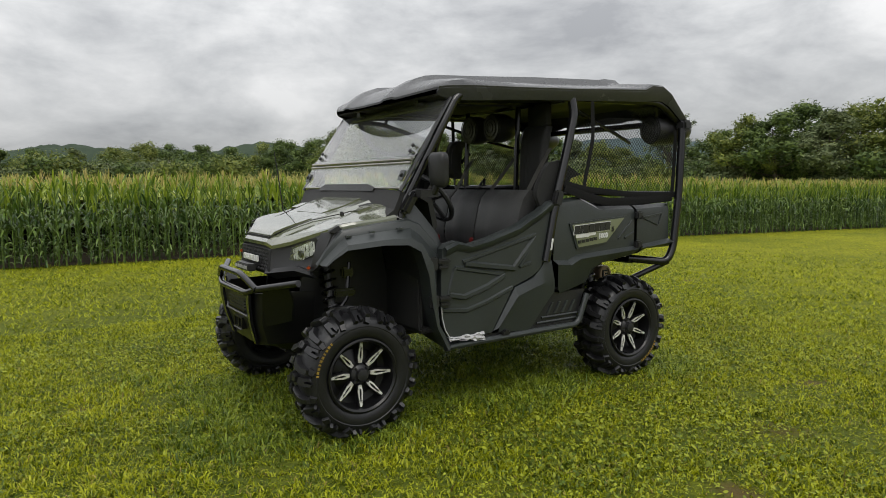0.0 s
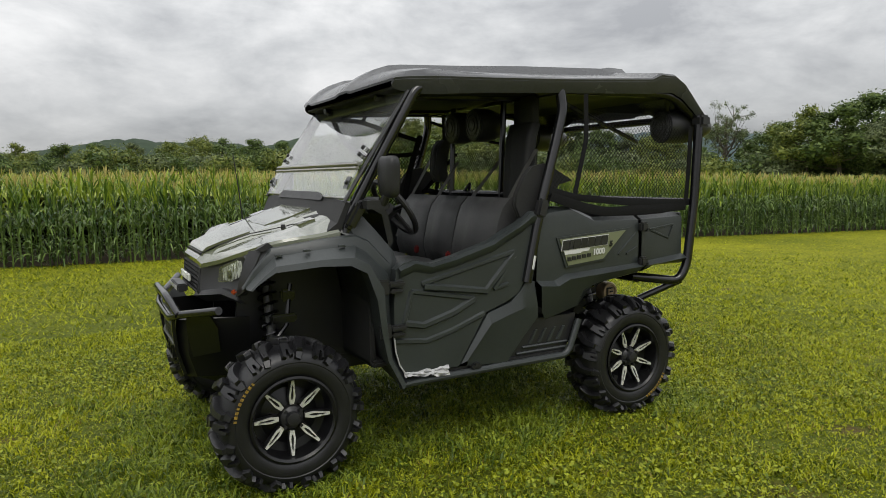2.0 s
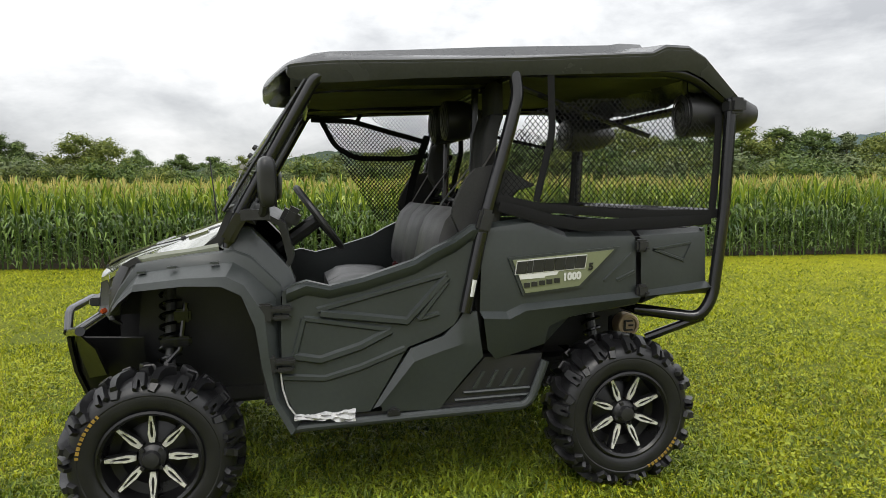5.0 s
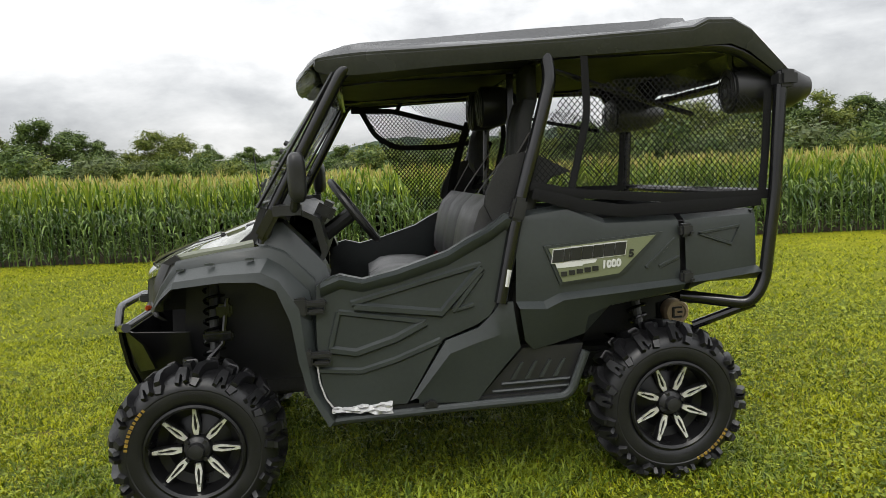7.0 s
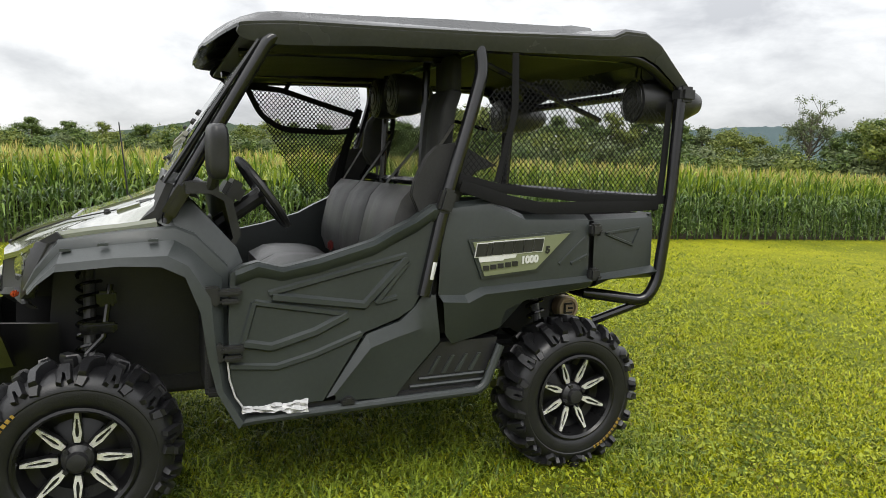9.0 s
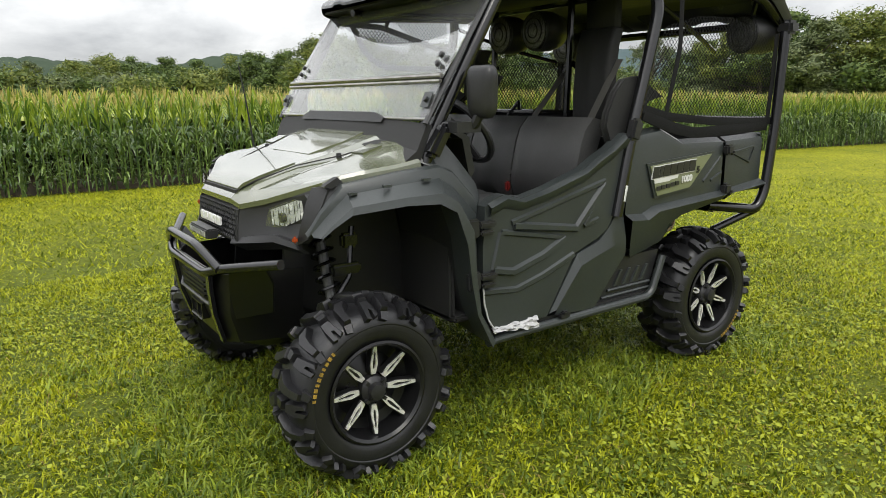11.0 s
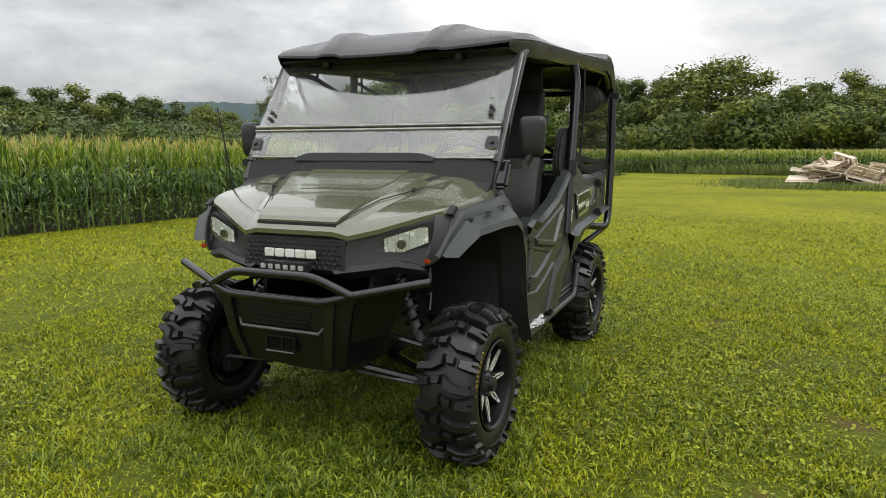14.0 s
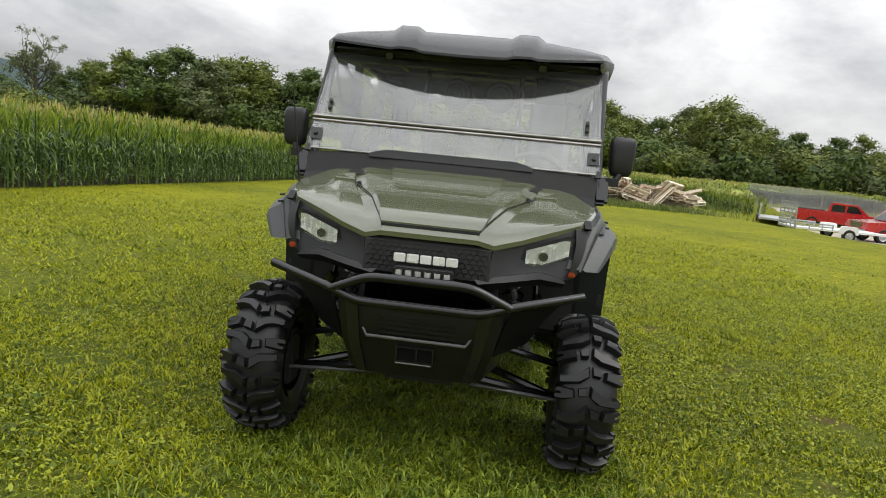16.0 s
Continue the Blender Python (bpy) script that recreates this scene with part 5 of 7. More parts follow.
part("skid_plate", bm, GUARD, utv, "satin black front skid plate", 25)
for s, _ in SIDES:
    bm = bmesh.new()
    skin(bm, [[(-1.432, s * .295, .752), (-1.428, s * .245, .756)], [(-1.430, s * .285, .690), (-1.428, s * .238, .690)], [(-1.418, s * .268, .580), (-1.416, s * .226, .580)], [(-1.380, s * .236, .448), (-1.380, s * .198, .448)]], (0.016, 0, 0))
    part("guard_post", bm, TUBE, utv, "black steel post of the front guard", 25)
    bm = bmesh.new()
    skin(bm, [[(-1.375, s * .372, .772), (-1.300, s * .565, .800)], [(-1.372, s * .345, .690), (-1.260, s * .515, .730)], [(-1.345, s * .312, .560), (-1.240, s * .440, .600)]], (0.010, s * -0.006, 0))
    part("guard_wing", bm, GUARD, utv, "dark angled side plate of the front guard", 25)
bm = bmesh.new()
for k in range(4):
    cuboid(bm, (-1.412 + k * 0.001, 0, 0.690 - k * 0.020), (0.012, 0.33 - k * 0.012, 0.007))
part("bumper_slats", bm, GUARD, utv, "black slatted opening in the bumper")
bm = bmesh.new()
tube(bm, [(-1.40, -.22, .635), (-1.413, -.20, .608), (-1.413, .20, .608), (-1.40, .22, .635)], 0.007, 8)
part("bumper_lip", bm, SHOCK, utv, "thin worn metal lip")
bm = bmesh.new()
for y0, y1, z0, z1 in ((-.078, .078, .572, .579), (-.078, .078, .512, .519), (-.078, -.071, .519, .572), (.071, .078, .519, .572), (-.012, -.004, .519, .572)):
    cuboid(bm, (-1.394, (y0 + y1) / 2, (z0 + z1) / 2), (0.034, y1 - y0, z1 - z0))
winch = part("winch_opening", bm, GUARD, utv, "dark winch opening with a raised rim")
# no opening is cut: a flat black block paints its shade
bm = bmesh.new()
cuboid(bm, (-1.388, 0, 0.5455), (0.030, 0.142, 0.053))
part("winch_dark_block", bm, HOLLOW_SHADE, winch, "solid black block inside the rim, in place of a shaded hollow")
bm = bmesh.new()
tube(bm, [(-1.412, -.07, .509), (-1.412, .075, .509)], 0.004, 6)
part("winch_lip", bm, SHOCK, winch, "thin worn metal edge")

# cowl, windscreen and frame
bm = bmesh.new()
skin(bm, [[(-0.79, -.70, 1.16), (-0.80, -.40, 1.215), (-0.80, -.2, 1.225), (-0.80, .2, 1.225), (-0.80, .40, 1.215), (-0.79, .70, 1.16)],
          [(-0.735, -.705, 1.20), (-0.735, -.42, 1.235), (-0.735, -.22, 1.245), (-0.735, .22, 1.245), (-0.735, .42, 1.235), (-0.735, .705, 1.20)],
          [(-0.69, -.71, 1.30), (-0.69, -.42, 1.315), (-0.69, -.22, 1.335), (-0.69, .22, 1.335), (-0.69, .42, 1.315), (-0.69, .71, 1.30)],
          [(-0.60, -.71, 1.27), (-0.60, -.42, 1.29), (-0.60, -.22, 1.31), (-0.60, .22, 1.31), (-0.60, .42, 1.29), (-0.60, .71, 1.27)]], (0.02, 0, -0.03))
part("cowl", bm, DARK, utv, "black cowl below the windscreen", 30)


def screen(name, lo, hi, half_lo, half_hi, material, label):
    bm = bmesh.new()
    lo, hi = Vector(lo), Vector(hi)
    nrm = Vector((-(hi.z - lo.z), 0, hi.x - lo.x)).normalized() * 0.005
    rows = []
    for f in (0, 1):
        c, h = lo.lerp(hi, f), half_lo + (half_hi - half_lo) * f
        rows.append([c + Vector((0, y * h, 0)) for y in (-1, -0.5, 0, 0.5, 1)])
    skin(bm, rows, nrm)
    return part(name, bm, material, utv, label, 20)


screen("windscreen", (-0.607, 0, 1.476), (-0.362, 0, 1.822), 0.712, 0.708, WINDSHIELD, "clear polycarbonate windscreen, folded shut")
screen("lower_windscreen", (-0.690, 0, 1.316), (-0.622, 0, 1.458), 0.718, 0.712, SCREEN_LOW, "clear lower windscreen strip")
for nm, x, z, r, mt in (("screen_hinge_bar", -0.622, 1.476, 0.010, STEEL), ("screen_hinge_bar", -0.630, 1.456, 0.008, STEEL), ("screen_edge", -0.690, 1.316, 0.006, STEEL)):
    bm = bmesh.new()
    tube(bm, [(x, -.715, z), (x, .715, z)], r, 8)
    part(nm, bm, mt, utv, "bright metal strip across the windscreen")
for s, _ in SIDES:
    for x, z in ((-0.565, 1.553), (-0.585, 1.520), (-0.668, 1.388)):
        bm = bmesh.new()
        lathe(bm, [(0.001, -0.014), (0.012, -0.013), (0.014, -0.004), (0.014, 0.004)], 12, "X")
        for v in bm.verts:
            v.co = Matrix.Rotation(radians(35), 3, "Y") @ (v.co * 0.85) + Vector((x - 0.005, s * (0.645 if z > 1.45 else 0.685), z))
        part("screen_bolt", bm, BLACK_PLASTIC, utv, "black screen fixing bolt")
    bm = bmesh.new()
    a, b = Vector((-0.700, s * 0.712, 1.30)), Vector((-0.362, s * 0.712, 1.822))
    tube(bm, [a, b], 0.017, 6, flat=0.5)
    part("screen_edge", bm, BLACK_PLASTIC, utv, "black edge strip of the windscreen")

bm = bmesh.new()
skin(bm, [[(-0.712, y, 1.300 + dz) for y, dz in ((-.40, 0), (-.33, 0.0), (.33, 0.0), (.40, 0))], [(-0.700, y, 1.318 + dz) for y, dz in ((-.40, 0), (-.32, 0.022), (.32, 0.022), (.40, 0))]], (0.008, 0, 0))
part("screen_base_trim", bm, BLACK_PLASTIC, utv, "black trim along the foot of the windscreen", 20)
for s, _ in SIDES:
    bm = bmesh.new()
    cuboid(bm, (-0.671, s * 0.682, 1.388), (0.004, 0.055, 0.060), Matrix.Rotation(radians(25), 3, "Y"))
    part("fixing_plate", bm, PLASTIC, utv, "small grey plate under the screen bolt")
# roll cage
for s, _ in SIDES:
    for nm, pts, r in (("front_pillar", [(-0.70, s * .695, 1.10), (-0.665, s * .70, 1.25), (-0.320, s * .715, 1.838), (-0.22, s * .725, 1.852), (0.5, s * .765, 1.862), (1.30, s * .79, 1.865), (1.50, s * .79, 1.74)], 0.027),
                       ("middle_pillar", [(0.265, s * .805, .85), (0.345, s * .80, 1.20), (0.475, s * .79, 1.62), (0.515, s * .785, 1.76), (0.505, s * .77, 1.86)], 0.028),
                       ("rear_pillar", [(1.502, s * .822, 1.745), (1.474, s * .825, 1.25), (1.424, s * .825, .86), (1.364, s * .82, .765), (1.10, s * .70, .800)], 0.027)):
        bm = bmesh.new()
        tube(bm, fillet(pts, 0.09), r, 12)
        part(nm, bm, TUBE, utv, "satin black roll cage tube")
    bm = bmesh.new()
    tube(bm, [(1.38, s * .82, .77), (1.16, s * .70, .66)], 0.02, 10)
    part("rear_brace", bm, TUBE, utv)
    bm = bmesh.new()
    tube(bm, fillet([(-0.40, s * .40, 1.82), (-0.2, s * .42, 1.835), (0.5, s * .45, 1.85)], 0.05), 0.02, 8)
    part("roof_rail", bm, TUBE, utv)
    # plain pillar clamp and label
    bm = bmesh.new()
    cuboid(bm, (0.352, s * 0.815, 1.235), (0.062, 0.05, 0.10), Matrix.Rotation(0.28, 3, "Y"))
    soften(bm, 0.012)
    part("pillar_clamp", bm, BLACK_PLASTIC, utv, "black clamp on the middle pillar")
    bm = bmesh.new()
    lathe(bm, [(0.0295, -0.04), (0.0295, 0.04)], 12, "Z")
    for v in bm.verts:
        v.co = Matrix.Rotation(0.22, 3, "Y") @ Vector((v.co.x * 0.62, v.co.y * 1.02, v.co.z * 0.9)) + Vector((0.294, s * .8035, .955))
    part("pillar_label", bm, DECAL_WHITE, utv, "white warning label on the middle pillar")
    bm = bmesh.new()
    cuboid(bm, (1.515, s * .825, 1.715), (0.085, 0.085, 0.07))
    soften(bm, 0.015)
    part("pillar_cap", bm, BLACK_PLASTIC, utv, "black joint block at the rear of the roof")
for x, z, y in ((-0.35, 1.80, .715), (0.505, 1.855, .77), (1.50, 1.74, .81), (1.485, 1.235, .83), (1.15, 0.78, .70)):
    bm = bmesh.new()
    tube(bm, [(x, -y, z), (x, y, z)], 0.022, 10)
    part("cross_tube", bm, TUBE, utv)

# roof
RX = [(-0.24, 1.900, 1.818, .775), (0.08, 1.905, 1.837, .79), (0.54, 1.918, 1.852, .81), (1.11, 1.944, 1.870, .84), (1.17, 1.974, 1.876, .845), (1.28, 1.972, 1.880, .842), (1.36, 1.926, 1.846, .845),
      (1.522, 1.757, 1.722, .843)]


def roof_row(x, zt, zb, hw, crown, lip=None):
    """One line across the roof; lip: how far the row lies from the front edge towards full height, 0 to 1."""
    out = []
    for u, up, rise in ((-0.978, 0, 0), (-0.994, 0.5, 0), (-1.0, 0.88, 0), (-0.988, 1, 0.0), (-0.95, 1, 0.07), (-0.82, 1, 0.26), (-0.53, 1, 0.78), (-0.475, 1, 1.3), (-0.355, 1, 1.3), (-0.30, 1, 0.95), (0, 1, 1)):
        # the front stands squarer at its edges than the rest
        if rise < 1:
            rise = rise ** (0.4 if x < 0 else 0.65 if x < 0.3 else 1.0)
        z = zb + (zt - zb) * up + crown * rise
        xx, half = x, hw
        if lip is not None:
            a = abs(u)
            edge_x, edge_z = -0.555 + 0.125 * a ** 2.4, 1.818 + 0.045 * a * a + (0.018 * up) + 0.010 * (rise > 1.1)
            k = math.sin(lip * math.pi / 2) ** (0.8 - 0.42 * a ** 3)
            xx, z, half = edge_x + (x - edge_x) * lip, edge_z + (z - edge_z) * k, 0.70 + (hw - 0.70) * lip
        out.append((xx, u * half, z))
    return out + [(p[0], -p[1], p[2]) for p in out[-2::-1]]


rows = [roof_row(*RX[0], 0.078, f) for f in (0, 0.05, 0.15, 0.3, 0.5, 0.75)] + [roof_row(*r, 0.078 if r[0] < 0 else 0.084 if r[0] < 0.3 else 0.092 if r[0] < 1.0 else 0.086 if r[0] < 1.15 else 0.07 if r[0] < 1.3 else 0.03) for r in RX]
bm = bmesh.new()
skin(bm, rows, (0, 0, -0.012))
part("roof", bm, ROOF_PLASTIC, utv, "dark grey moulded plastic roof with two ridges", 26)
bm = bmesh.new()
rows = [[(x, y * (hw * 0.975 - 0.006), zb + 0.004) for y in (-1, -0.5, 0, 0.5, 1)] for x, zt, zb, hw in [(-0.42, 1.86, 1.832, .70)] + RX[:-1]]
skin(bm, rows, (0, 0, 0.01))
part("roof_lining", bm, DARK, utv, "black underside of the roof")

def number(txt, x, z, size, y, s, material, parent, label):
    """Numerals lying on a side panel, read from outside."""
    cu = bpy.data.curves.new("numeral", "FONT")
    cu.body, cu.size, cu.extrude, cu.shear, cu.offset = txt, size, 0.0015, 0.12, 0.0022
    tmp = new("numeral", cu)
    me = bpy.data.meshes.new_from_object(tmp)
    bpy.data.objects.remove(tmp)
    m = Matrix(((-s, 0, 0, x + (0.11 if s > 0 else 0)), (0, 0, s, s * y), (0, 1, 0, z), (0, 0, 0, 1)))
    m = m @ Matrix.Rotation(0.055 if s < 0 else -0.055, 4, "Z")
    return place("numeral", me, material, parent, label, 0, m)


BUCKLE = mat("dark_red_plastic", (0.16, 0.012, 0.010), 0.4)
# side panels
DOOR = [(-0.484, 0.973), (-0.446, 1.000), (-0.388, 1.014), (-0.299, 0.989), (-0.159, 1.018), (0.054, 1.080), (0.139, 1.126), (0.223, 1.164), (0.300, 1.220), (0.332, 1.222), (0.285, 1.05), (0.262, 0.872),
        (0.218, 0.799), (0.155, 0.763), (0.016, 0.715), (-0.148, 0.456), (-0.425, 0.457), (-0.456, 0.482), (-0.485, 0.550), (-0.497, 0.646), (-0.496, 0.80)]
D_TOP = [(-0.470, 0.985), (-0.388, 1.014), (-0.299, 0.989), (-0.159, 1.018), (0.054, 1.080), (0.139, 1.126), (0.223, 1.164), (0.300, 1.220), (0.325, 1.220)]
D_SILL = [(-0.470, 0.945), (-0.388, 0.975), (-0.300, 0.955), (-0.160, 0.980), (0.056, 1.040), (0.150, 1.088), (0.235, 1.128), (0.296, 1.170), (0.310, 1.165)]
Q_UP = [(-0.135, 0.466), (0.028, 0.709), (0.168, 0.752), (0.235, 0.812), (0.262, 0.850), (0.318, 0.850)]
Q_CR = [(-0.108, 0.480), (0.040, 0.655), (0.150, 0.690), (0.225, 0.710), (0.265, 0.722), (0.328, 0.735)]
Q_MD = [(-0.098, 0.470), (0.045, 0.610), (0.150, 0.640), (0.225, 0.655), (0.270, 0.664), (0.338, 0.678)]
Q_LO = [(-0.100, 0.450), (0.060, 0.440), (0.143, 0.430), (0.190, 0.487), (0.250, 0.555), (0.344, 0.652)]
B_L = [[(0.350, 1.220), (0.563, 1.244), (0.727, 1.174), (0.90, 1.171), (1.044, 1.169)],
       [(0.352, 1.200), (0.562, 1.222), (0.726, 1.152), (0.90, 1.149), (1.047, 1.146)],
       [(0.345, 1.178), (0.561, 1.192), (0.725, 1.122), (0.90, 1.120), (1.050, 1.118)],
       [(0.330, 0.850), (0.448, 0.842), (0.520, 0.872), (0.80, 0.885), (1.055, 0.897)],
       [(0.336, 0.826), (0.450, 0.816), (0.525, 0.848), (0.80, 0.863), (1.058, 0.878)],
       [(0.362, 0.680), (0.500, 0.727), (0.640, 0.768), (0.740, 0.805), (1.060, 0.848)],
       [(0.405, 0.632), (0.503, 0.652), (0.629, 0.684), (0.745, 0.796), (1.063, 0.834)]]
B_Y = (0.765, 0.800, 0.805, 0.800, 0.842, 0.808, 0.775)
R_L = [[(1.072, 1.168), (1.20, 1.171), (1.391, 1.176)], [(1.074, 1.146), (1.20, 1.149), (1.392, 1.155)], [(1.076, 1.118), (1.20, 1.120), (1.394, 1.130)], [(1.080, 0.900), (1.20, 0.910), (1.400, 0.930)],
       [(1.083, 0.882), (1.20, 0.888), (1.418, 0.908)], [(1.086, 0.848), (1.18, 0.878), (1.408, 0.878)], [(1.088, 0.838), (1.18, 0.868), (1.40, 0.868)]]
for s, _ in SIDES:
    bm = bmesh.new()
    prism(bm, DOOR, s * 0.798, s * 0.745)
    soften(bm, 0.010, 2, 25)
    door = part("door", bm, PLASTIC, utv, "textured dark grey half door with raised ribs", 30)
    bm = bmesh.new()
    skin(bm, [[xyz((p[0], p[1] - 0.008), 0.760, s) for p in D_TOP], [xyz(p, 0.795, s) for p in D_TOP], [xyz((p[0], p[1] * 0.6 + q[1] * 0.4), 0.822, s) for p, q in zip(D_TOP, D_SILL)],
              [xyz(q, 0.816, s) for q in D_SILL], [xyz((q[0], q[1] - 0.02), 0.796, s) for q in D_SILL]])
    part("door_sill", bm, PLASTIC, door, "rounded top rail of the door", 40)
    for pts, w, h in (([(-0.338, 0.880), (0.016, 0.826), (0.190, 1.004)], 0.017, 0.013), ([(-0.350, 0.893), (0.190, 1.018)], 0.012, 0.008), ([(0.064, 0.832), (0.188, 0.982)], 0.013, 0.010),
                      ([(0.064, 0.832), (0.152, 0.852)], 0.010, 0.008), ([(-0.052, 0.792), (-0.177, 0.734), (-0.343, 0.688), (-0.446, 0.710)], 0.016, 0.012), ([(-0.404, 0.862), (-0.446, 0.712)], 0.012, 0.008),
                      ([(-0.404, 0.862), (-0.052, 0.795)], 0.012, 0.007), ([(-0.495, 0.628), (-0.325, 0.610), (-0.183, 0.645), (0.006, 0.712)], 0.013, 0.008)):
        bm = bmesh.new()
        rib(bm, pts, w * 1.30, h * 1.15, 0.799, s)
        part("door_rib", bm, PLASTIC, door, "", 25)
    for x, z in ((-0.520, 0.896), (-0.514, 0.684)):
        bm = bmesh.new()
        cuboid(bm, (x - 0.035, s * 0.806, z), (0.06, 0.03, 0.075))
        cuboid(bm, (x + 0.03, s * 0.812, z + 0.012), (0.085, 0.035, 0.026))
        cuboid(bm, (x + 0.03, s * 0.812, z - 0.022), (0.070, 0.03, 0.022))
        soften(bm, 0.007)
        part("door_hinge", bm, BLACK_PLASTIC, utv, "black door hinge")
    bm = bmesh.new()
    skin(bm, [[xyz(p, y, s) for p in ln] for ln, y in ((Q_UP, 0.775), (Q_UP, 0.800), (Q_CR, 0.815), (Q_MD, 0.806), (Q_LO, 0.795), (Q_LO, 0.76))])
    part("lower_quarter", bm, PLASTIC, utv, "dark grey lower quarter panel", 18)
    bm = bmesh.new()
    skin(bm, [[xyz(p, y, s) for p in ln] for ln, y in zip(B_L, B_Y)] + [[xyz(p, 0.70, s) for p in B_L[-1]]])
    bed_side = part("bed_side", bm, PLASTIC, utv, "dark grey cargo bed side with flared lower edge", 18)
    bm = bmesh.new()
    skin(bm, [[xyz(p, y, s) for p in ln] for ln, y in zip(R_L, B_Y)] + [[xyz(p, 0.70, s) for p in R_L[-1]]])
    prism(bm, [(1.391, 1.176), (1.394, 1.13), (1.400, 0.93), (1.418, 0.908), (1.405, 0.872), (1.38, 0.872), (1.38, 1.17)], s * 0.70, s * 0.798)
    bed_end = part("bed_corner", bm, PLASTIC, utv, "dark grey rear corner panel of the bed", 18)
    for pts in ([(1.135, 1.085), (1.320, 1.108), (1.285, 1.030), (1.135, 1.085)], ):
        bm = bmesh.new()
        rib(bm, pts, 0.010, 0.010, 0.801, s)
        part("bed_rib", bm, PLASTIC, bed_end, "", 20)
    for pts in ([(0.90, 0.955), (1.03, 1.07)], [(0.96, 0.955), (1.045, 0.99)]):
        bm = bmesh.new()
        rib(bm, pts, 0.010, 0.009, 0.801, s)
        part("bed_rib", bm, PLASTIC, bed_side, "", 20)
    for z in (1.105, 0.905):
        bm = bmesh.new()
        cuboid(bm, (1.070, s * 0.822, z), (0.055, 0.04, 0.055))
        cuboid(bm, (1.085, s * 0.83, z - 0.012), (0.03, 0.04, 0.03))
        soften(bm, 0.010)
        part("bed_latch", bm, BLACK_PLASTIC, utv, "black bed latch")
    # olive panel with plain blocks in place of the model lettering
    bm = bmesh.new()
    prism(bm, [(0.455, 1.075), (0.972, 1.104), (0.785, 0.930), (0.520, 0.908)], s * 0.812, s * 0.79)
    soften(bm, 0.006)
    part("panel_frame", bm, PLASTIC, bed_side, "", 25)
    bm = bmesh.new()
    prism(bm, [(0.474, 1.064), (0.940, 1.092), (0.775, 0.940), (0.530, 0.920)], s * 0.818, s * 0.80)
    side_panel = part("colour_panel", bm, DECAL_GREEN, bed_side, "olive colour panel on the bed side", 25)
    for k in range(7):
        wd = (0.045, 0.022, 0.047, 0.045, 0.043, 0.043, 0.046)[k]
        x0 = 0.494 + (0, 0.049, 0.075, 0.126, 0.175, 0.222, 0.269)[k]
        z0 = 1.004 + k * 0.0024
        slant = 0.009
        bm = bmesh.new()
        prism(bm, [(x0 - slant - .003, z0 - .004), (x0 + wd - slant + .003, z0 - .003), (x0 + wd + .004, z0 + .058), (x0 - .002, z0 + .057)], s * 0.8205, s * 0.815)
        part("letter_edge", bm, DECAL_WHITE, side_panel, "thin white outline behind a letter block" if k == 0 else "", 0)
        bm = bmesh.new()
        prism(bm, [(x0 - slant, z0), (x0 + wd - slant, z0 + .001), (x0 + wd, z0 + .054), (x0, z0 + .053)], s * 0.823, s * 0.815)
        part("letter_block", bm, DECAL_BLACK, side_panel, "plain black letter-size block" if k == 0 else "", 0)
    for txt, x, z, size, mt, lb in (("1000", 0.698, 0.968, 0.042, DECAL_WHITE, "white numerals 1000"), ("5", 0.818, 1.008, 0.042, DECAL_BLACK, "black numeral 5")):
        number(txt, x, z, size, 0.8215, s, mt, side_panel, lb)
    bm = bmesh.new()
    prism(bm, [(0.500, 1.000), (0.680, 1.009), (0.672, 0.994), (0.620, 0.990), (0.615, 0.984), (0.506, 0.980)], s * 0.8205, s * 0.815)
    part("decal_patch", bm, DECAL_WHITE, side_panel, "pale torn-edged decal patch", 0)
    for k in range(5):
        bm = bmesh.new()
        cuboid(bm, (0.535 + k * 0.034, s * 0.819, 0.955 + k * 0.0035), (0.026, 0.008, 0.020))
        part("badge_block", bm, DECAL_BLACK, side_panel, "plain dark badge block" if k == 0 else "", 0)
    # vent behind the door and step
    bm = bmesh.new()
    prism(bm, [(0.150, 0.425), (0.360, 0.640), (0.625, 0.64), (0.612, 0.600), (0.548, 0.430)], s * 0.765, s * 0.70)
    part("side_vent", bm, BLACK_PLASTIC, utv, "black vented panel ahead of the rear wheel")
    for k in range(4):
        bm = bmesh.new()
        x = 0.300 + k * 0.062
        prism(bm, [(x, 0.508), (x + 0.045, 0.580), (x + 0.058, 0.580), (x + 0.018, 0.508)], s * 0.775, s * 0.76)
        part("vent_slat", bm, PLASTIC, utv, "", 0)
    for z, x0, x1 in ((0.492, 0.26, 0.56), (0.462, 0.22, 0.56)):
        bm = bmesh.new()
        tube(bm, [(x0, s * 0.770, z), (x1, s * 0.770, z)], 0.007, 6)
        part("vent_ledge", bm, PLASTIC, utv)
    bm = bmesh.new()
    tube(bm, fillet([(-0.47, s * .79, .405), (-0.42, s * .792, .412), (0.162, s * .792, .419), (0.525, s * .79, .420), (0.563, s * .79, .449), (0.628, s * .79, .612)], 0.03), 0.019, 10)
    part("step_bar", bm, PLASTIC, utv, "grey step bar under the door")
    bm = bmesh.new()
    cuboid(bm, (0.04, s * 0.70, 0.437), (0.95, 0.16, 0.02))
    part("running_board", bm, BLACK_PLASTIC, utv)
    bm = bmesh.new()
    cuboid(bm, (-0.05, s * 0.803, 0.443), (0.055, 0.03, 0.022))
    cuboid(bm, (-0.05, s * 0.806, 0.455), (0.03, 0.03, 0.02))
    soften(bm, 0.004)
    part("step_catch", bm, BLACK_PLASTIC, utv)
    # inner rear wheel arch
    bm = bmesh.new()
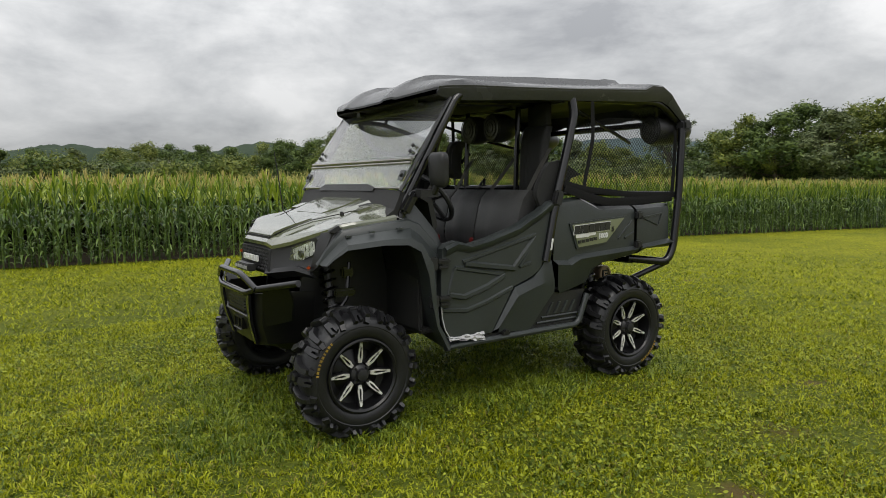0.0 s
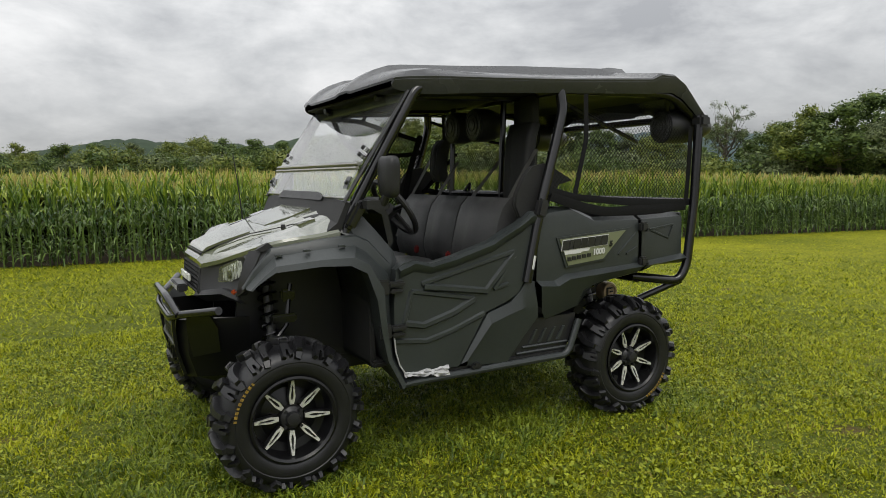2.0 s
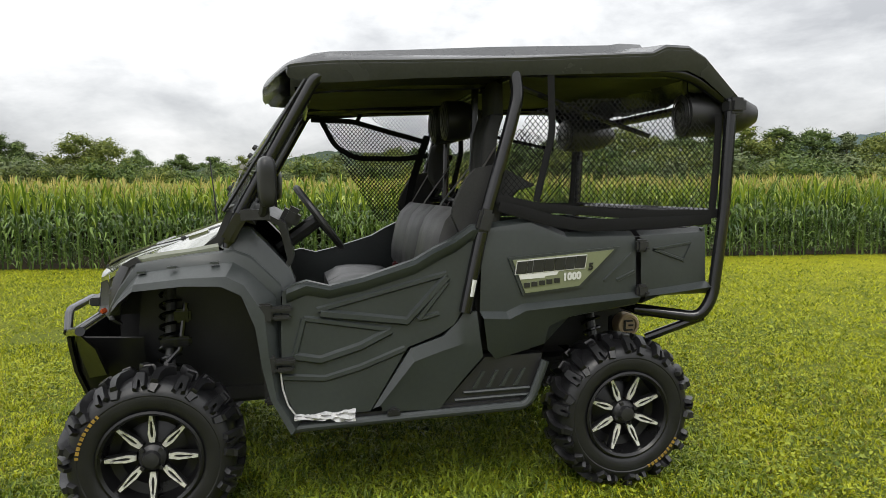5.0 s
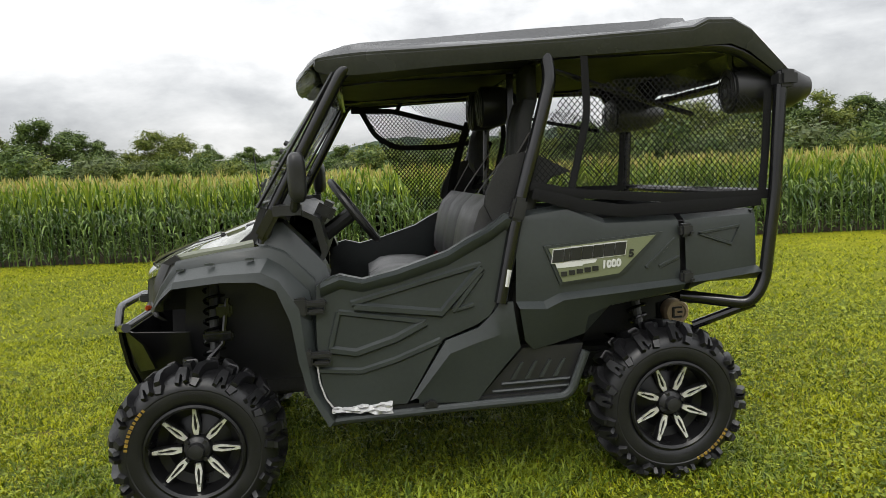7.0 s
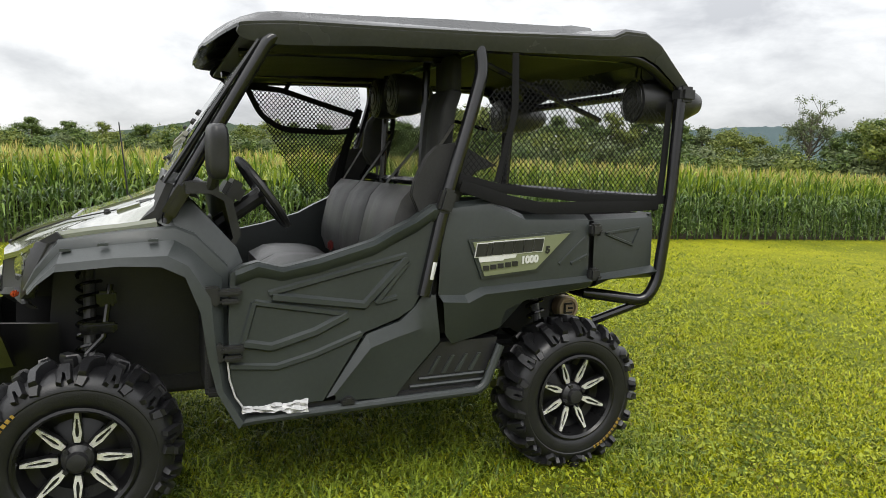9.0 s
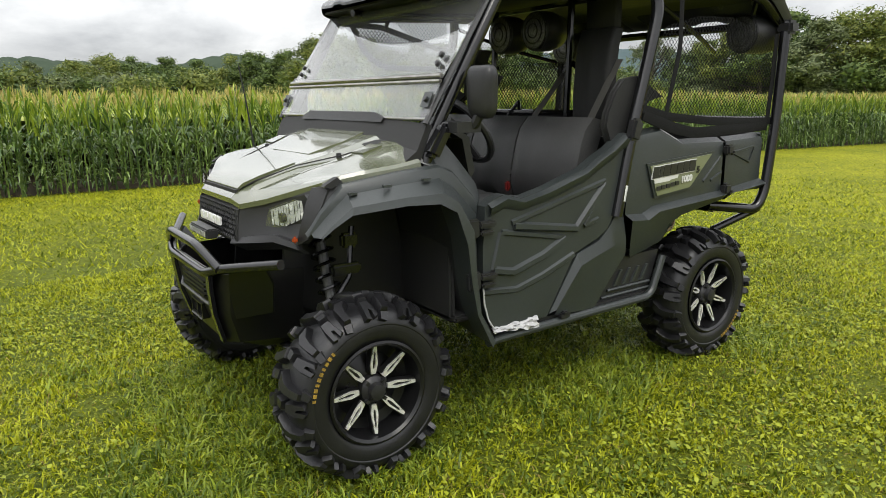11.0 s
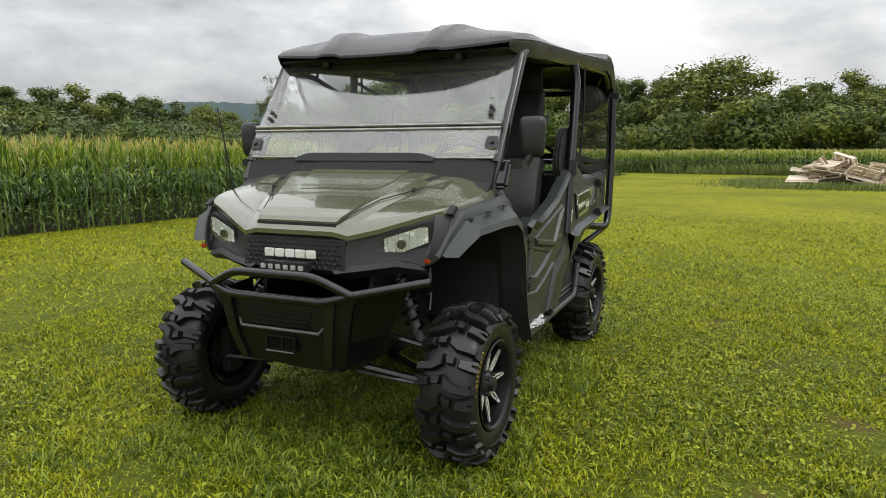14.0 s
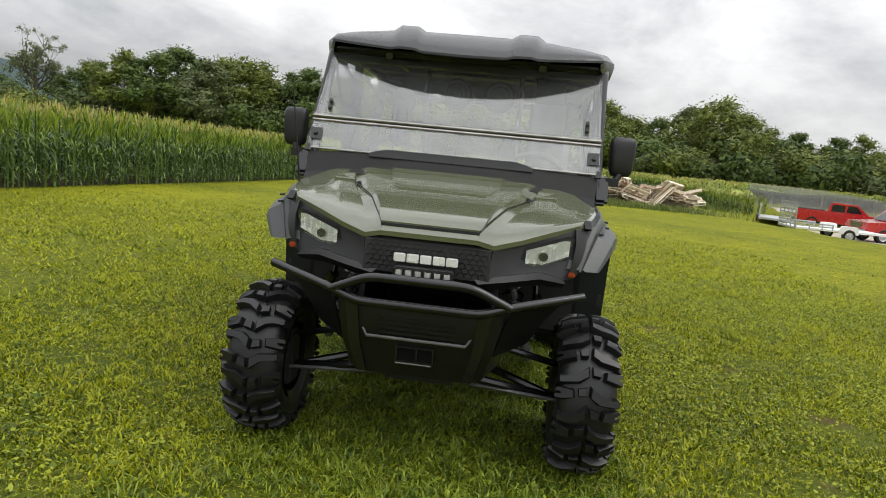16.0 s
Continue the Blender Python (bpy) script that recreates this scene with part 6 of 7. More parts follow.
    arch = [(0.62, 0.62), (0.70, 0.80), (0.85, 0.86), (1.05, 0.87), (1.15, 0.86)]
    skin(bm, [[xyz(p, 0.74, s) for p in arch], [xyz(p, 0.34, s) for p in arch]])
    prism(bm, [(0.62, 0.55), (0.62, 0.70), (0.80, 0.86), (1.20, 0.87), (1.20, 0.72)], s * 0.36, s * 0.33)
    part("rear_arch_liner", bm, DARK, utv, "black rear wheel arch liner")
# crumpled film left on the sill
bm = bmesh.new()
n_f = 30
rf = random.Random(21)
lines = []
for j, (dz, dy) in enumerate(((0.024, 0.798), (0.014, 0.812), (0.004, 0.806), (-0.008, 0.822), (-0.018, 0.812), (-0.026, 0.818))):
    lines.append([(-0.455 + 0.245 * k / (n_f - 1) + rf.uniform(-0.004, 0.004), -(dy + 0.006 * math.sin(k * 0.9 + j * 1.7) + rf.uniform(-0.003, 0.003)), 0.448 + dz * (0.30 + 0.75 * (k / n_f) ** 1.5) + 0.004 * math.sin(k * 0.55 + j) + rf.uniform(-0.0015, 0.0015) + 0.012 * (1 - k / n_f)) for k in range(n_f)])
skin(bm, lines, (0, 0.003, 0))
part("protective_film", bm, FILM, utv, "crumpled white protective film on the sill", 45)
bm = bmesh.new()
tube(bm, [(-0.503, -0.807, 0.655), (-0.497, -0.807, 0.58), (-0.478, -0.807, 0.512), (-0.452, -0.807, 0.472)], 0.004, 6)
part("film_edge", bm, FILM, utv, "strip of white film along the door edge")

# cargo bed, tailgate, cab interior
bm = bmesh.new()
for c, sz in (((0.92, 0, 0.90), (0.98, 1.46, 0.04)), ((0.44, 0, 1.05), (0.03, 1.46, 0.28)), ((1.385, 0, 1.02), (0.03, 1.50, 0.30)), ((0.92, -0.745, 1.02), (0.96, 0.02, 0.24)), ((0.92, 0.745, 1.02), (0.96, 0.02, 0.24))):
    cuboid(bm, c, sz)
soften(bm, 0.006)
part("cargo_bed", bm, BLACK_PLASTIC, utv, "black plastic cargo bed")
bm = bmesh.new()
for c, sz in (((-0.10, 0, 0.50), (0.95, 1.42, 0.03)), ((-0.56, 0, 0.78), (0.03, 1.36, 0.60)), ((0.34, 0, 0.72), (0.04, 1.44, 0.42)), ((0.0, 0, 0.68), (0.42, 1.40, 0.32))):
    cuboid(bm, c, sz)
soften(bm, 0.01)
part("cab_tub", bm, DARK, utv, "black cab floor and seat box")
bm = bmesh.new()
skin(bm, [[(-0.62, y, 1.28) for y in (-.66, -.3, 0, .3, .66)], [(-0.55, y, 1.29 + 0.015 * (abs(y) < .2)) for y in (-.66, -.3, 0, .3, .66)], [(-0.46, y, 1.24) for y in (-.66, -.3, 0, .3, .66)],
          [(-0.43, y, 1.10) for y in (-.66, -.3, 0, .3, .66)], [(-0.50, y, 0.98) for y in (-.66, -.3, 0, .3, .66)]], (-0.03, 0, -0.01))
part("dashboard", bm, BLACK_PLASTIC, utv, "black plastic dashboard", 30)
bm = bmesh.new()
cuboid(bm, (-0.44, -0.42, 1.26), (0.08, 0.22, 0.09), Matrix.Rotation(0.5, 3, "Y"))
soften(bm, 0.02)
part("instrument_pod", bm, BLACK_PLASTIC, utv, "black instrument pod")
for y in (-0.42,):
    bm = bmesh.new()
    ring = [Vector((-0.315, y, 1.25)) + Vector((-0.095 * math.sin(a), 0.165 * math.cos(a), 0.135 * math.sin(a))) for a in (2 * math.pi * k / 28 for k in range(28))]
    tube(bm, ring + ring[:2], 0.016, 8)
    wheel_s = part("steering_wheel", bm, BLACK_PLASTIC, utv, "black steering wheel")
    for a in (0.15, math.pi - 0.15, -math.pi / 2):
        bm = bmesh.new()
        tube(bm, [Vector((-0.325, y, 1.24)), Vector((-0.315, y, 1.25)) + Vector((-0.095 * math.sin(a), 0.165 * math.cos(a), 0.135 * math.sin(a)))], 0.013, 6)
        part("wheel_spoke", bm, BLACK_PLASTIC, wheel_s)
    bm = bmesh.new()
    tube(bm, [(-0.32, y, 1.245), (-0.50, y, 1.12)], 0.035, 10)
    part("steering_column", bm, BLACK_PLASTIC, utv)


def cushion(bm, lo, hi, y0, y1, thick, bulge):
    """A padded slab between two (x, z) lines."""
    a, b = Vector((lo[0], 0, lo[1])), Vector((hi[0], 0, hi[1]))
    n = Vector((-(b.z - a.z), 0, b.x - a.x)).normalized()
    rows = []
    for i in range(7):
        f = i / 6
        c = a.lerp(b, f)
        edge = 1 - abs(2 * f - 1) ** 4
        rows.append([c + Vector((0, y0 + (y1 - y0) * g / 8, 0)) + n * (thick * (0.55 + 0.45 * edge) + bulge * edge * (1 - abs(2 * g / 8 - 1) ** 4) - 0.012 * (g in (2, 6)) * edge) for g in range(9)])
    skin(bm, rows, -n * thick)


for y0, y1 in ((-0.64, -0.19), (-0.18, 0.18), (0.19, 0.60)):
    bm = bmesh.new()
    cushion(bm, (-0.26, 0.82), (0.15, 0.80), y0, y1, 0.10, 0.02)
    part("seat_cushion", bm, SEAT, utv, "black vinyl bench cushion", 50)
    bm = bmesh.new()
    cushion(bm, (0.24, 0.87), (0.335, 1.275), y0, y1, 0.11, 0.025)
    part("seat_back", bm, SEAT, utv, "black vinyl seat back with stitched channels", 50)
bm = bmesh.new()
cushion(bm, (0.455, 1.20), (0.485, 1.70), -0.60, -0.37, 0.06, 0.012)
cuboid(bm, (0.49, -0.485, 1.77), (0.05, 0.19, 0.16))
soften(bm, 0.008, 1, 50)
part("seat_shroud", bm, DARK, utv, "tall black shroud hanging behind the driver's seat", 45)
for y in (0.45,):
    bm = bmesh.new()
    cushion(bm, (0.445, 1.37), (0.475, 1.65), y - 0.06, y + 0.06, 0.07, 0.02)
    rest = part("headrest", bm, DARK, utv, "tall black headrest", 50)
    for dy in (-0.05, 0.05):
        bm = bmesh.new()
        tube(bm, [(0.47, y + dy, 1.40), (0.45, y + dy, 1.15)], 0.009, 6)
        part("headrest_post", bm, TUBE, rest)
# netting stretched behind the seats
bm = bmesh.new()
net(bm, [(-0.30, 1.27), (0.30, 1.27), (0.29, 1.56), (-0.29, 1.56)], 0.019, 0.0017, lambda u, v: (0.475, u, v))
part("partition_net", bm, WEB, utv, "black netting behind the seats", 0)
# partition bars behind the seats and shoulder guards
for a, b, r in (((0.44, -.74, 1.30), (0.44, .74, 1.30), 0.018), ((0.46, -.30, 1.86), (0.42, -.30, 0.95), 0.018), ((0.46, .30, 1.86), (0.42, .30, 0.95), 0.018), ((0.47, -.30, 1.55), (0.44, -.72, 1.30), 0.014),
                ((0.47, .30, 1.55), (0.44, .72, 1.30), 0.014), ((0.46, .10, 1.36), (0.40, .20, 1.22), 0.009), ((0.46, .10, 1.36), (0.40, .02, 1.22), 0.009)):
    bm = bmesh.new()
    tube(bm, [a, b], r, 8)
    part("partition_bar", bm, TUBE, utv)
for s, _ in SIDES:
    bm = bmesh.new()
    cushion(bm, (0.36, 1.12), (0.52, 1.42), s * 0.745 - 0.02, s * 0.745 + 0.02, 0.20, 0.0)
    part("shoulder_guard", bm, DARK, utv, "black padded shoulder guard", 40)
    for y0, y1, z0 in ((0.64, 0.62, 1.55), (0.28, 0.20, 1.50)):
        bm = bmesh.new()
        skin(bm, [[(0.46, s * y0, z0), (0.46, s * (y0 - 0.045), z0)], [(0.30, s * (y0 + y1) / 2, 1.30), (0.30, s * ((y0 + y1) / 2 - 0.045), 1.30)], [(0.16, s * y1, 1.0), (0.16, s * (y1 - 0.045), 1.0)]], (0.002, 0, 0.002))
        part("seat_belt", bm, BELT, utv, "black seat belt webbing")
    bm = bmesh.new()
    cuboid(bm, (0.12, s * 0.21, 0.945), (0.03, 0.025, 0.05))
    soften(bm, 0.008)
    part("belt_buckle", bm, BUCKLE, utv, "red and black belt buckle")
    # mirrors
    bm = bmesh.new()
    bmesh.ops.create_uvsphere(bm, u_segments=28, v_segments=18, radius=1)
    for v in bm.verts:
        c = v.co.normalized()
        k = (abs(c.x) ** 3.2 + abs(c.y) ** 5 + abs(c.z) ** 5) ** (-1 / 4.4)
        v.co = Vector((c.x * k * 0.036, c.y * k * 0.060, c.z * k * 0.096))
        v.co.y *= 1 + v.co.z * 0.7
        v.co = Matrix.Rotation(s * -0.15, 3, "Z") @ v.co + Vector((-0.525, s * 0.835, 1.412))
    mirror = part("wing_mirror", bm, BLACK_PLASTIC, utv, "rounded black wing mirror", 60)
    bm = bmesh.new()
    tube(bm, fillet([(-0.535, s * 0.83, 1.33), (-0.545, s * 0.81, 1.285), (-0.60, s * 0.74, 1.29), (-0.645, s * 0.70, 1.285)], 0.03), 0.020, 8)
    cuboid(bm, (-0.575, s * 0.79, 1.285), (0.11, 0.06, 0.04))
    part("mirror_arm", bm, BLACK_PLASTIC, mirror)
    bm = bmesh.new()
    cuboid(bm, (-0.660, s * 0.735, 1.235), (0.05, 0.07, 0.14), Matrix.Rotation(0.55, 3, "Y"))
    soften(bm, 0.015)
    part("pillar_foot", bm, TUBE, utv, "black pillar foot bracket")
# aerial on the right front
bm = bmesh.new()
tube(bm, [(-0.865, 0.690, 1.14), (-0.880, 0.71, 1.35), (-0.900, 0.735, 1.575)], 0.0055, 6, 0.003)
part("aerial", bm, BLACK_PLASTIC, utv, "thin black whip aerial")

# loudspeakers


def speaker(x, y, z, turn, length, r, tilt=0.0):
    m = Matrix.Translation((x, y, z)) @ Matrix.Rotation(turn, 4, "Z") @ Matrix.Rotation(tilt, 4, "Y")
    bm = bmesh.new()
    rg = lathe(bm, [(r * 0.93, -0.004), (r, 0.0), (r * 1.02, 0.03), (r * 1.0, length * 0.45), (r * 0.82, length * 0.75), (r * 0.45, length * 0.95), (r * 0.1, length)], 28, "X")
    bm.faces.new(rg[-1])
    sp = part("speaker", bm, BLACK_PLASTIC, utv, "black bullet-shaped loudspeaker", 50, m)
    bm = bmesh.new()
    rg = lathe(bm, [(r * 0.92, -0.006), (r * 0.78, -0.010), (r * 0.4, -0.018), (r * 0.08, -0.022)], 28, "X")
    bm.faces.new(rg[-1])
    part("grille", bm, STEEL, sp, "perforated metal grille", 50).data.materials[0] = GRILLE
    bm = bmesh.new()
    for k in range(3):
        rr = r * (0.35 + 0.28 * k)
        ring_ = [Vector((-0.022 + 0.012 * (rr / r) ** 2, rr * math.cos(a), rr * math.sin(a))) for a in (2 * math.pi * q / 24 for q in range(26))]
        tube(bm, ring_, 0.003, 5)
    part("grille_ring", bm, BLACK_PLASTIC, sp)


GRILLE = mat("perforated_grille", (0.22, 0.22, 0.22), 0.4, metal=0.6, second=(0.01, 0.01, 0.01), scale=120, fine=260, bump=0.5, bump_scale=240)
speaker(0.335, -0.17, 1.710, 0.0, 0.20, 0.098)
speaker(0.335, 0.10, 1.710, 0.0, 0.20, 0.098)
speaker(1.36, -0.665, 1.690, -0.12, 0.36, 0.100)
speaker(1.30, 0.60, 1.690, 0.12, 0.36, 0.100)
for s, _ in SIDES:
    bm = bmesh.new()
    tube(bm, [(1.53, s * 0.80, 1.715), (1.46, s * 0.66, 1.72)], 0.02, 8)
    part("speaker_clamp", bm, TUBE, utv)
    bm = bmesh.new()
    tube(bm, fillet([(1.30, s * 0.78, 1.87), (1.32, s * 0.74, 1.78), (1.42, s * 0.70, 1.76)], 0.03), 0.014, 6)
    part("speaker_bracket", bm, TUBE, utv)
    bm = bmesh.new()
    tube(bm, fillet([(0.52, s * 0.76, 1.80), (0.90, s * 0.70, 1.68), (1.22, s * 0.60, 1.60)], 0.06), 0.012, 6)
    part("rear_diagonal", bm, TUBE, utv)
# tan round cap by the rear axle
bm = bmesh.new()
rg = lathe(bm, [(0.062, 0.06), (0.064, 0.0), (0.056, -0.012), (0.044, -0.012), (0.040, -0.004), (0.01, -0.004)], 28)
bm.faces.new(rg[-1])
for v in bm.verts:
    v.co += Vector((1.262, -0.330, 0.640))
cap_ = part("muffler_cap", bm, TAN, utv, "tan round end cap near the rear axle")
bm = bmesh.new()
for c, sz in (((1.240, -0.337, 0.640), (0.010, 0.010, 0.052)), ((1.262, -0.337, 0.664), (0.044, 0.010, 0.009)), ((1.262, -0.337, 0.616), (0.044, 0.010, 0.009)), ((1.275, -0.337, 0.640), (0.024, 0.010, 0.009))):
    cuboid(bm, c, sz)
part("cap_groove", bm, DARK, cap_, "dark moulded grooves")
bm = bmesh.new()
tube(bm, [(1.262, -0.26, 0.64), (1.262, 0.3, 0.64)], 0.075, 16)
part("muffler", bm, DARK, utv, "dark muffler")

# netting


def netting(name, outline, y, straps, step, label, sag=0.03, strand=0.0017):
    sgn = 1 if y > 0 else -1
    cx = sum(p[0] for p in outline) / len(outline)
    cz = sum(p[1] for p in outline) / len(outline)

    def at(u, v):
        f = math.exp(-((u - cx) ** 2 + (v - cz) ** 2) / 0.12)
        return (u, y + sgn * sag * f, v)
    bm = bmesh.new()
    net(bm, outline, step * 1.18, strand, at)
    n = part(name, bm, WEB, utv, label, 0)
    for pts, w in straps:
        bm = bmesh.new()
        P = fillet([(p[0], y, p[1]) for p in pts], 0.05)
        tube(bm, P, w, 6, flat=1.0)
        for v in bm.verts:
            v.co.y = y + (v.co.y - y) * 0.25 + sgn * 0.004
        part("strap", bm, WEB, n)


NET_R = [(0.42, 1.325), (0.50, 1.58), (0.56, 1.69), (0.80, 1.745), (1.06, 1.75), (1.34, 1.67), (1.455, 1.60), (1.425, 1.235), (1.0, 1.235), (0.60, 1.29)]
for y in (-0.80, 0.80):
    netting("rear_net", NET_R, y, [([(0.38, 1.335), (0.60, 1.285), (1.0, 1.245), (1.44, 1.235), (1.50, 1.24)], 0.022), ([(0.42, 1.30), (0.62, 1.235), (0.80, 1.20), (1.20, 1.205), (1.42, 1.215)], 0.030),
                                  ([(1.455, 1.68), (1.445, 1.45), (1.425, 1.22)], 0.020), ([(0.655, 1.84), (0.66, 1.60), (0.585, 1.31)], 0.017)], 0.0155, "black diamond-mesh side net with webbing straps", 0.0)
NET_F = [(-0.233, 1.794), (-0.05, 1.790), (0.179, 1.724), (0.424, 1.661), (0.43, 1.552), (0.254, 1.177), (0.093, 1.170), (-0.081, 1.478)]
netting("front_net", NET_F, 0.72, [([(-0.30, 1.80), (-0.05, 1.79), (0.179, 1.724), (0.43, 1.655)], 0.018), ([(-0.24, 1.80), (-0.16, 1.64), (-0.04, 1.565), (0.25, 1.556), (0.42, 1.577)], 0.018),
                                   ([(-0.02, 1.79), (0.02, 1.86)], 0.014), ([(0.42, 1.70), (0.33, 1.45), (0.27, 1.18)], 0.024)], 0.0150, "black diamond-mesh window net pulled aside", 0.02, 0.0026)
NET_U = [(0.02, 1.84), (0.42, 1.84), (0.44, 1.67), (0.20, 1.72)]
netting("upper_net", NET_U, 0.74, [], 0.0150, "upper corner of black window netting", 0.0)

# ---- far end of the lawn ----
PALE_WOOD = mat("weathered_pallet_wood", (0.72, 0.64, 0.52), 0.8, second=(0.36, 0.27, 0.18), scale=3, fine=30, random_by="object", bump=0.5, bump_scale=80)
RED = mat("red_truck_paint", (0.45, 0.012, 0.014), 0.25, second=(0.38, 0.010, 0.012), coat=0.7)
GALV = mat("galvanised_steel", (0.50, 0.51, 0.52), 0.45, metal=0.6, second=(0.36, 0.37, 0.38), scale=6)
WHITE_METAL = mat("white_painted_steel", (0.78, 0.78, 0.77), 0.4, second=(0.66, 0.66, 0.65))
DARK_GLASS = mat("dark_car_glass", (0.015, 0.017, 0.018), 0.08)
GRAVEL = mat("pale_gravel", (0.42, 0.38, 0.31), 0.9, second=(0.28, 0.25, 0.20), scale=1.5, fine=30, bump=0.6, bump_scale=40)
WEEDS = mat("tall_weeds", (0.20, 0.24, 0.06), 0.7, second=(0.09, 0.13, 0.025), scale=1.0, random_by="island", trans=0.25)


def hz(x, y):
    return float(height(np.array(x), np.array(y)))


def slat_mesh(name, size):
    bm = bmesh.new()
    cuboid(bm, (0, 0, 0), size)
    me = bpy.data.meshes.new(name)
    bm.to_mesh(me)
    bm.free()
    me.materials.append(PALE_WOOD)
    return me


SLAT, STRINGER = slat_mesh("slat", (0.11, 1.12, 0.02)), slat_mesh("stringer", (1.15, 0.045, 0.10))


def pallet(m):
    t = thing("wooden_pallet", "weathered wooden pallet thrown on an untidy heap", "pallet", "pallets in the heap", m)
    for k in range(3):
        place("stringer", STRINGER, None, t, "", 0, Matrix.Translation((0, -0.53 + k * 0.53, 0.07)))
    for k in range(7):
        place("slat", SLAT, None, t, "", 0, Matrix.Translation((-0.52 + k * 0.173, 0, 0.13)))
    for k in range(3):
        place("slat", SLAT, None, t, "", 0, Matrix.Translation((-0.50 + k * 0.50, 0, 0.01)))
    return t


first = pallet(Matrix.Translation((26.6, -3.6, hz(26.6, -3.6))))
rp = random.Random(5)
for cx, cy, n_p, top in ((26.8, -4.5, 26, 0.72), (26.6, -7.0, 22, 0.70)):
    for k in range(n_p):
        f = k / n_p
        px, py = cx + rp.uniform(-0.9, 0.9) * (1 - f * 0.5), cy + rp.uniform(-1.2, 1.2) * (1 - f * 0.55)
        rot = Euler((rp.gauss(0, 0.30), rp.gauss(0, 0.30), rp.uniform(0, 3.1))).to_matrix().to_4x4()
        if k % 5 == 4:
            rot = Euler((rp.uniform(0.8, 1.3), rp.gauss(0, 0.2), rp.uniform(0, 6.2))).to_matrix().to_4x4()
        copy_thing(first, Matrix.Translation((px, py, hz(px, py) + 0.08 + f * top)) @ rot)


def tuft_field(name, n, cx, cy, sx, sy, tall, label):
    x, y = rng.normal(cx, sx, n), rng.normal(cy, sy, n)
    h, w, a = rng.uniform(*tall, n), rng.uniform(0.006, 0.015, n), rng.uniform(0, 2 * np.pi, n)
    lean = rng.uniform(0.1, 0.5, n)
    z = height(x, y)
    V = np.stack([np.stack([x - np.sin(a) * w, y + np.cos(a) * w, z], -1), np.stack([x + np.sin(a) * w, y - np.cos(a) * w, z], -1),
                  np.stack([x + np.cos(a) * h * lean + np.sin(a) * w, y + np.sin(a) * h * lean - np.cos(a) * w, z + h * 0.8], -1), np.stack([x + np.cos(a) * h * lean * 1.5, y + np.sin(a) * h * lean * 1.5, z + h], -1)], 1)
    F = (np.arange(n) * 4)[:, None] + np.array([[0, 1, 2, 3]])
    tagged(place(name, raw_mesh(name, V.reshape(-1, 3), F), WEEDS, smooth=0), label, "weeds", kind="stuff")


tuft_field("heap_weeds", 2600, 25.6, -5.4, 0.5, 1.7, (0.12, 0.32), "uncut weeds round the pallet heap")
tuft_field("verge_weeds", 4200, 28.0, -2.3, 1.2, 0.8, (0.08, 0.34), "patch of tall weeds at the end of the lawn")
tuft_field("edge_weeds", 5000, 44.6, -7.0, 0.35, 4.5, (0.3, 0.8), "tall green weeds along the far corn")

# gravel yard
bm = bmesh.new()
yard = [(27, -19.5), (32, -17.6), (38, -18.2), (46, -19), (52, -20), (54, -40), (30, -40), (22, -30)]
bm.faces.new([bm.verts.new((x, y, hz(x, y) + 0.03)) for x, y in yard])
bmesh.ops.triangulate(bm, faces=bm.faces)
bmesh.ops.subdivide_edges(bm, edges=bm.edges[:], cuts=5, use_grid_fill=True)
for v in bm.verts:
    v.co.z = hz(v.co.x, v.co.y) + 0.025
tagged(part("gravel_yard", bm, GRAVEL), "pale gravel yard past the lawn", "yard", kind="structure")


def car_wheel(parent, x, y, r, w):
    bm = bmesh.new()
    lathe(bm, [(r * 0.62, -w / 2), (r * 0.9, -w / 2), (r, -w / 3), (r, w / 3), (r * 0.9, w / 2), (r * 0.62, w / 2)], 24)
    wh = part("tyre", bm, RUBBER, parent, "", 35, Matrix.Translation((x, y, r)))
    bm = bmesh.new()
    for sg in (-1, 1):
        rg = lathe(bm, [(r * 0.62, sg * w * 0.42), (r * 0.5, sg * w * 0.30), (r * 0.2, sg * w * 0.40), (r * 0.02, sg * w * 0.42)], 20)
        bm.faces.new(rg[-1])
    part("rim", bm, GALV, wh, "grey steel rim")


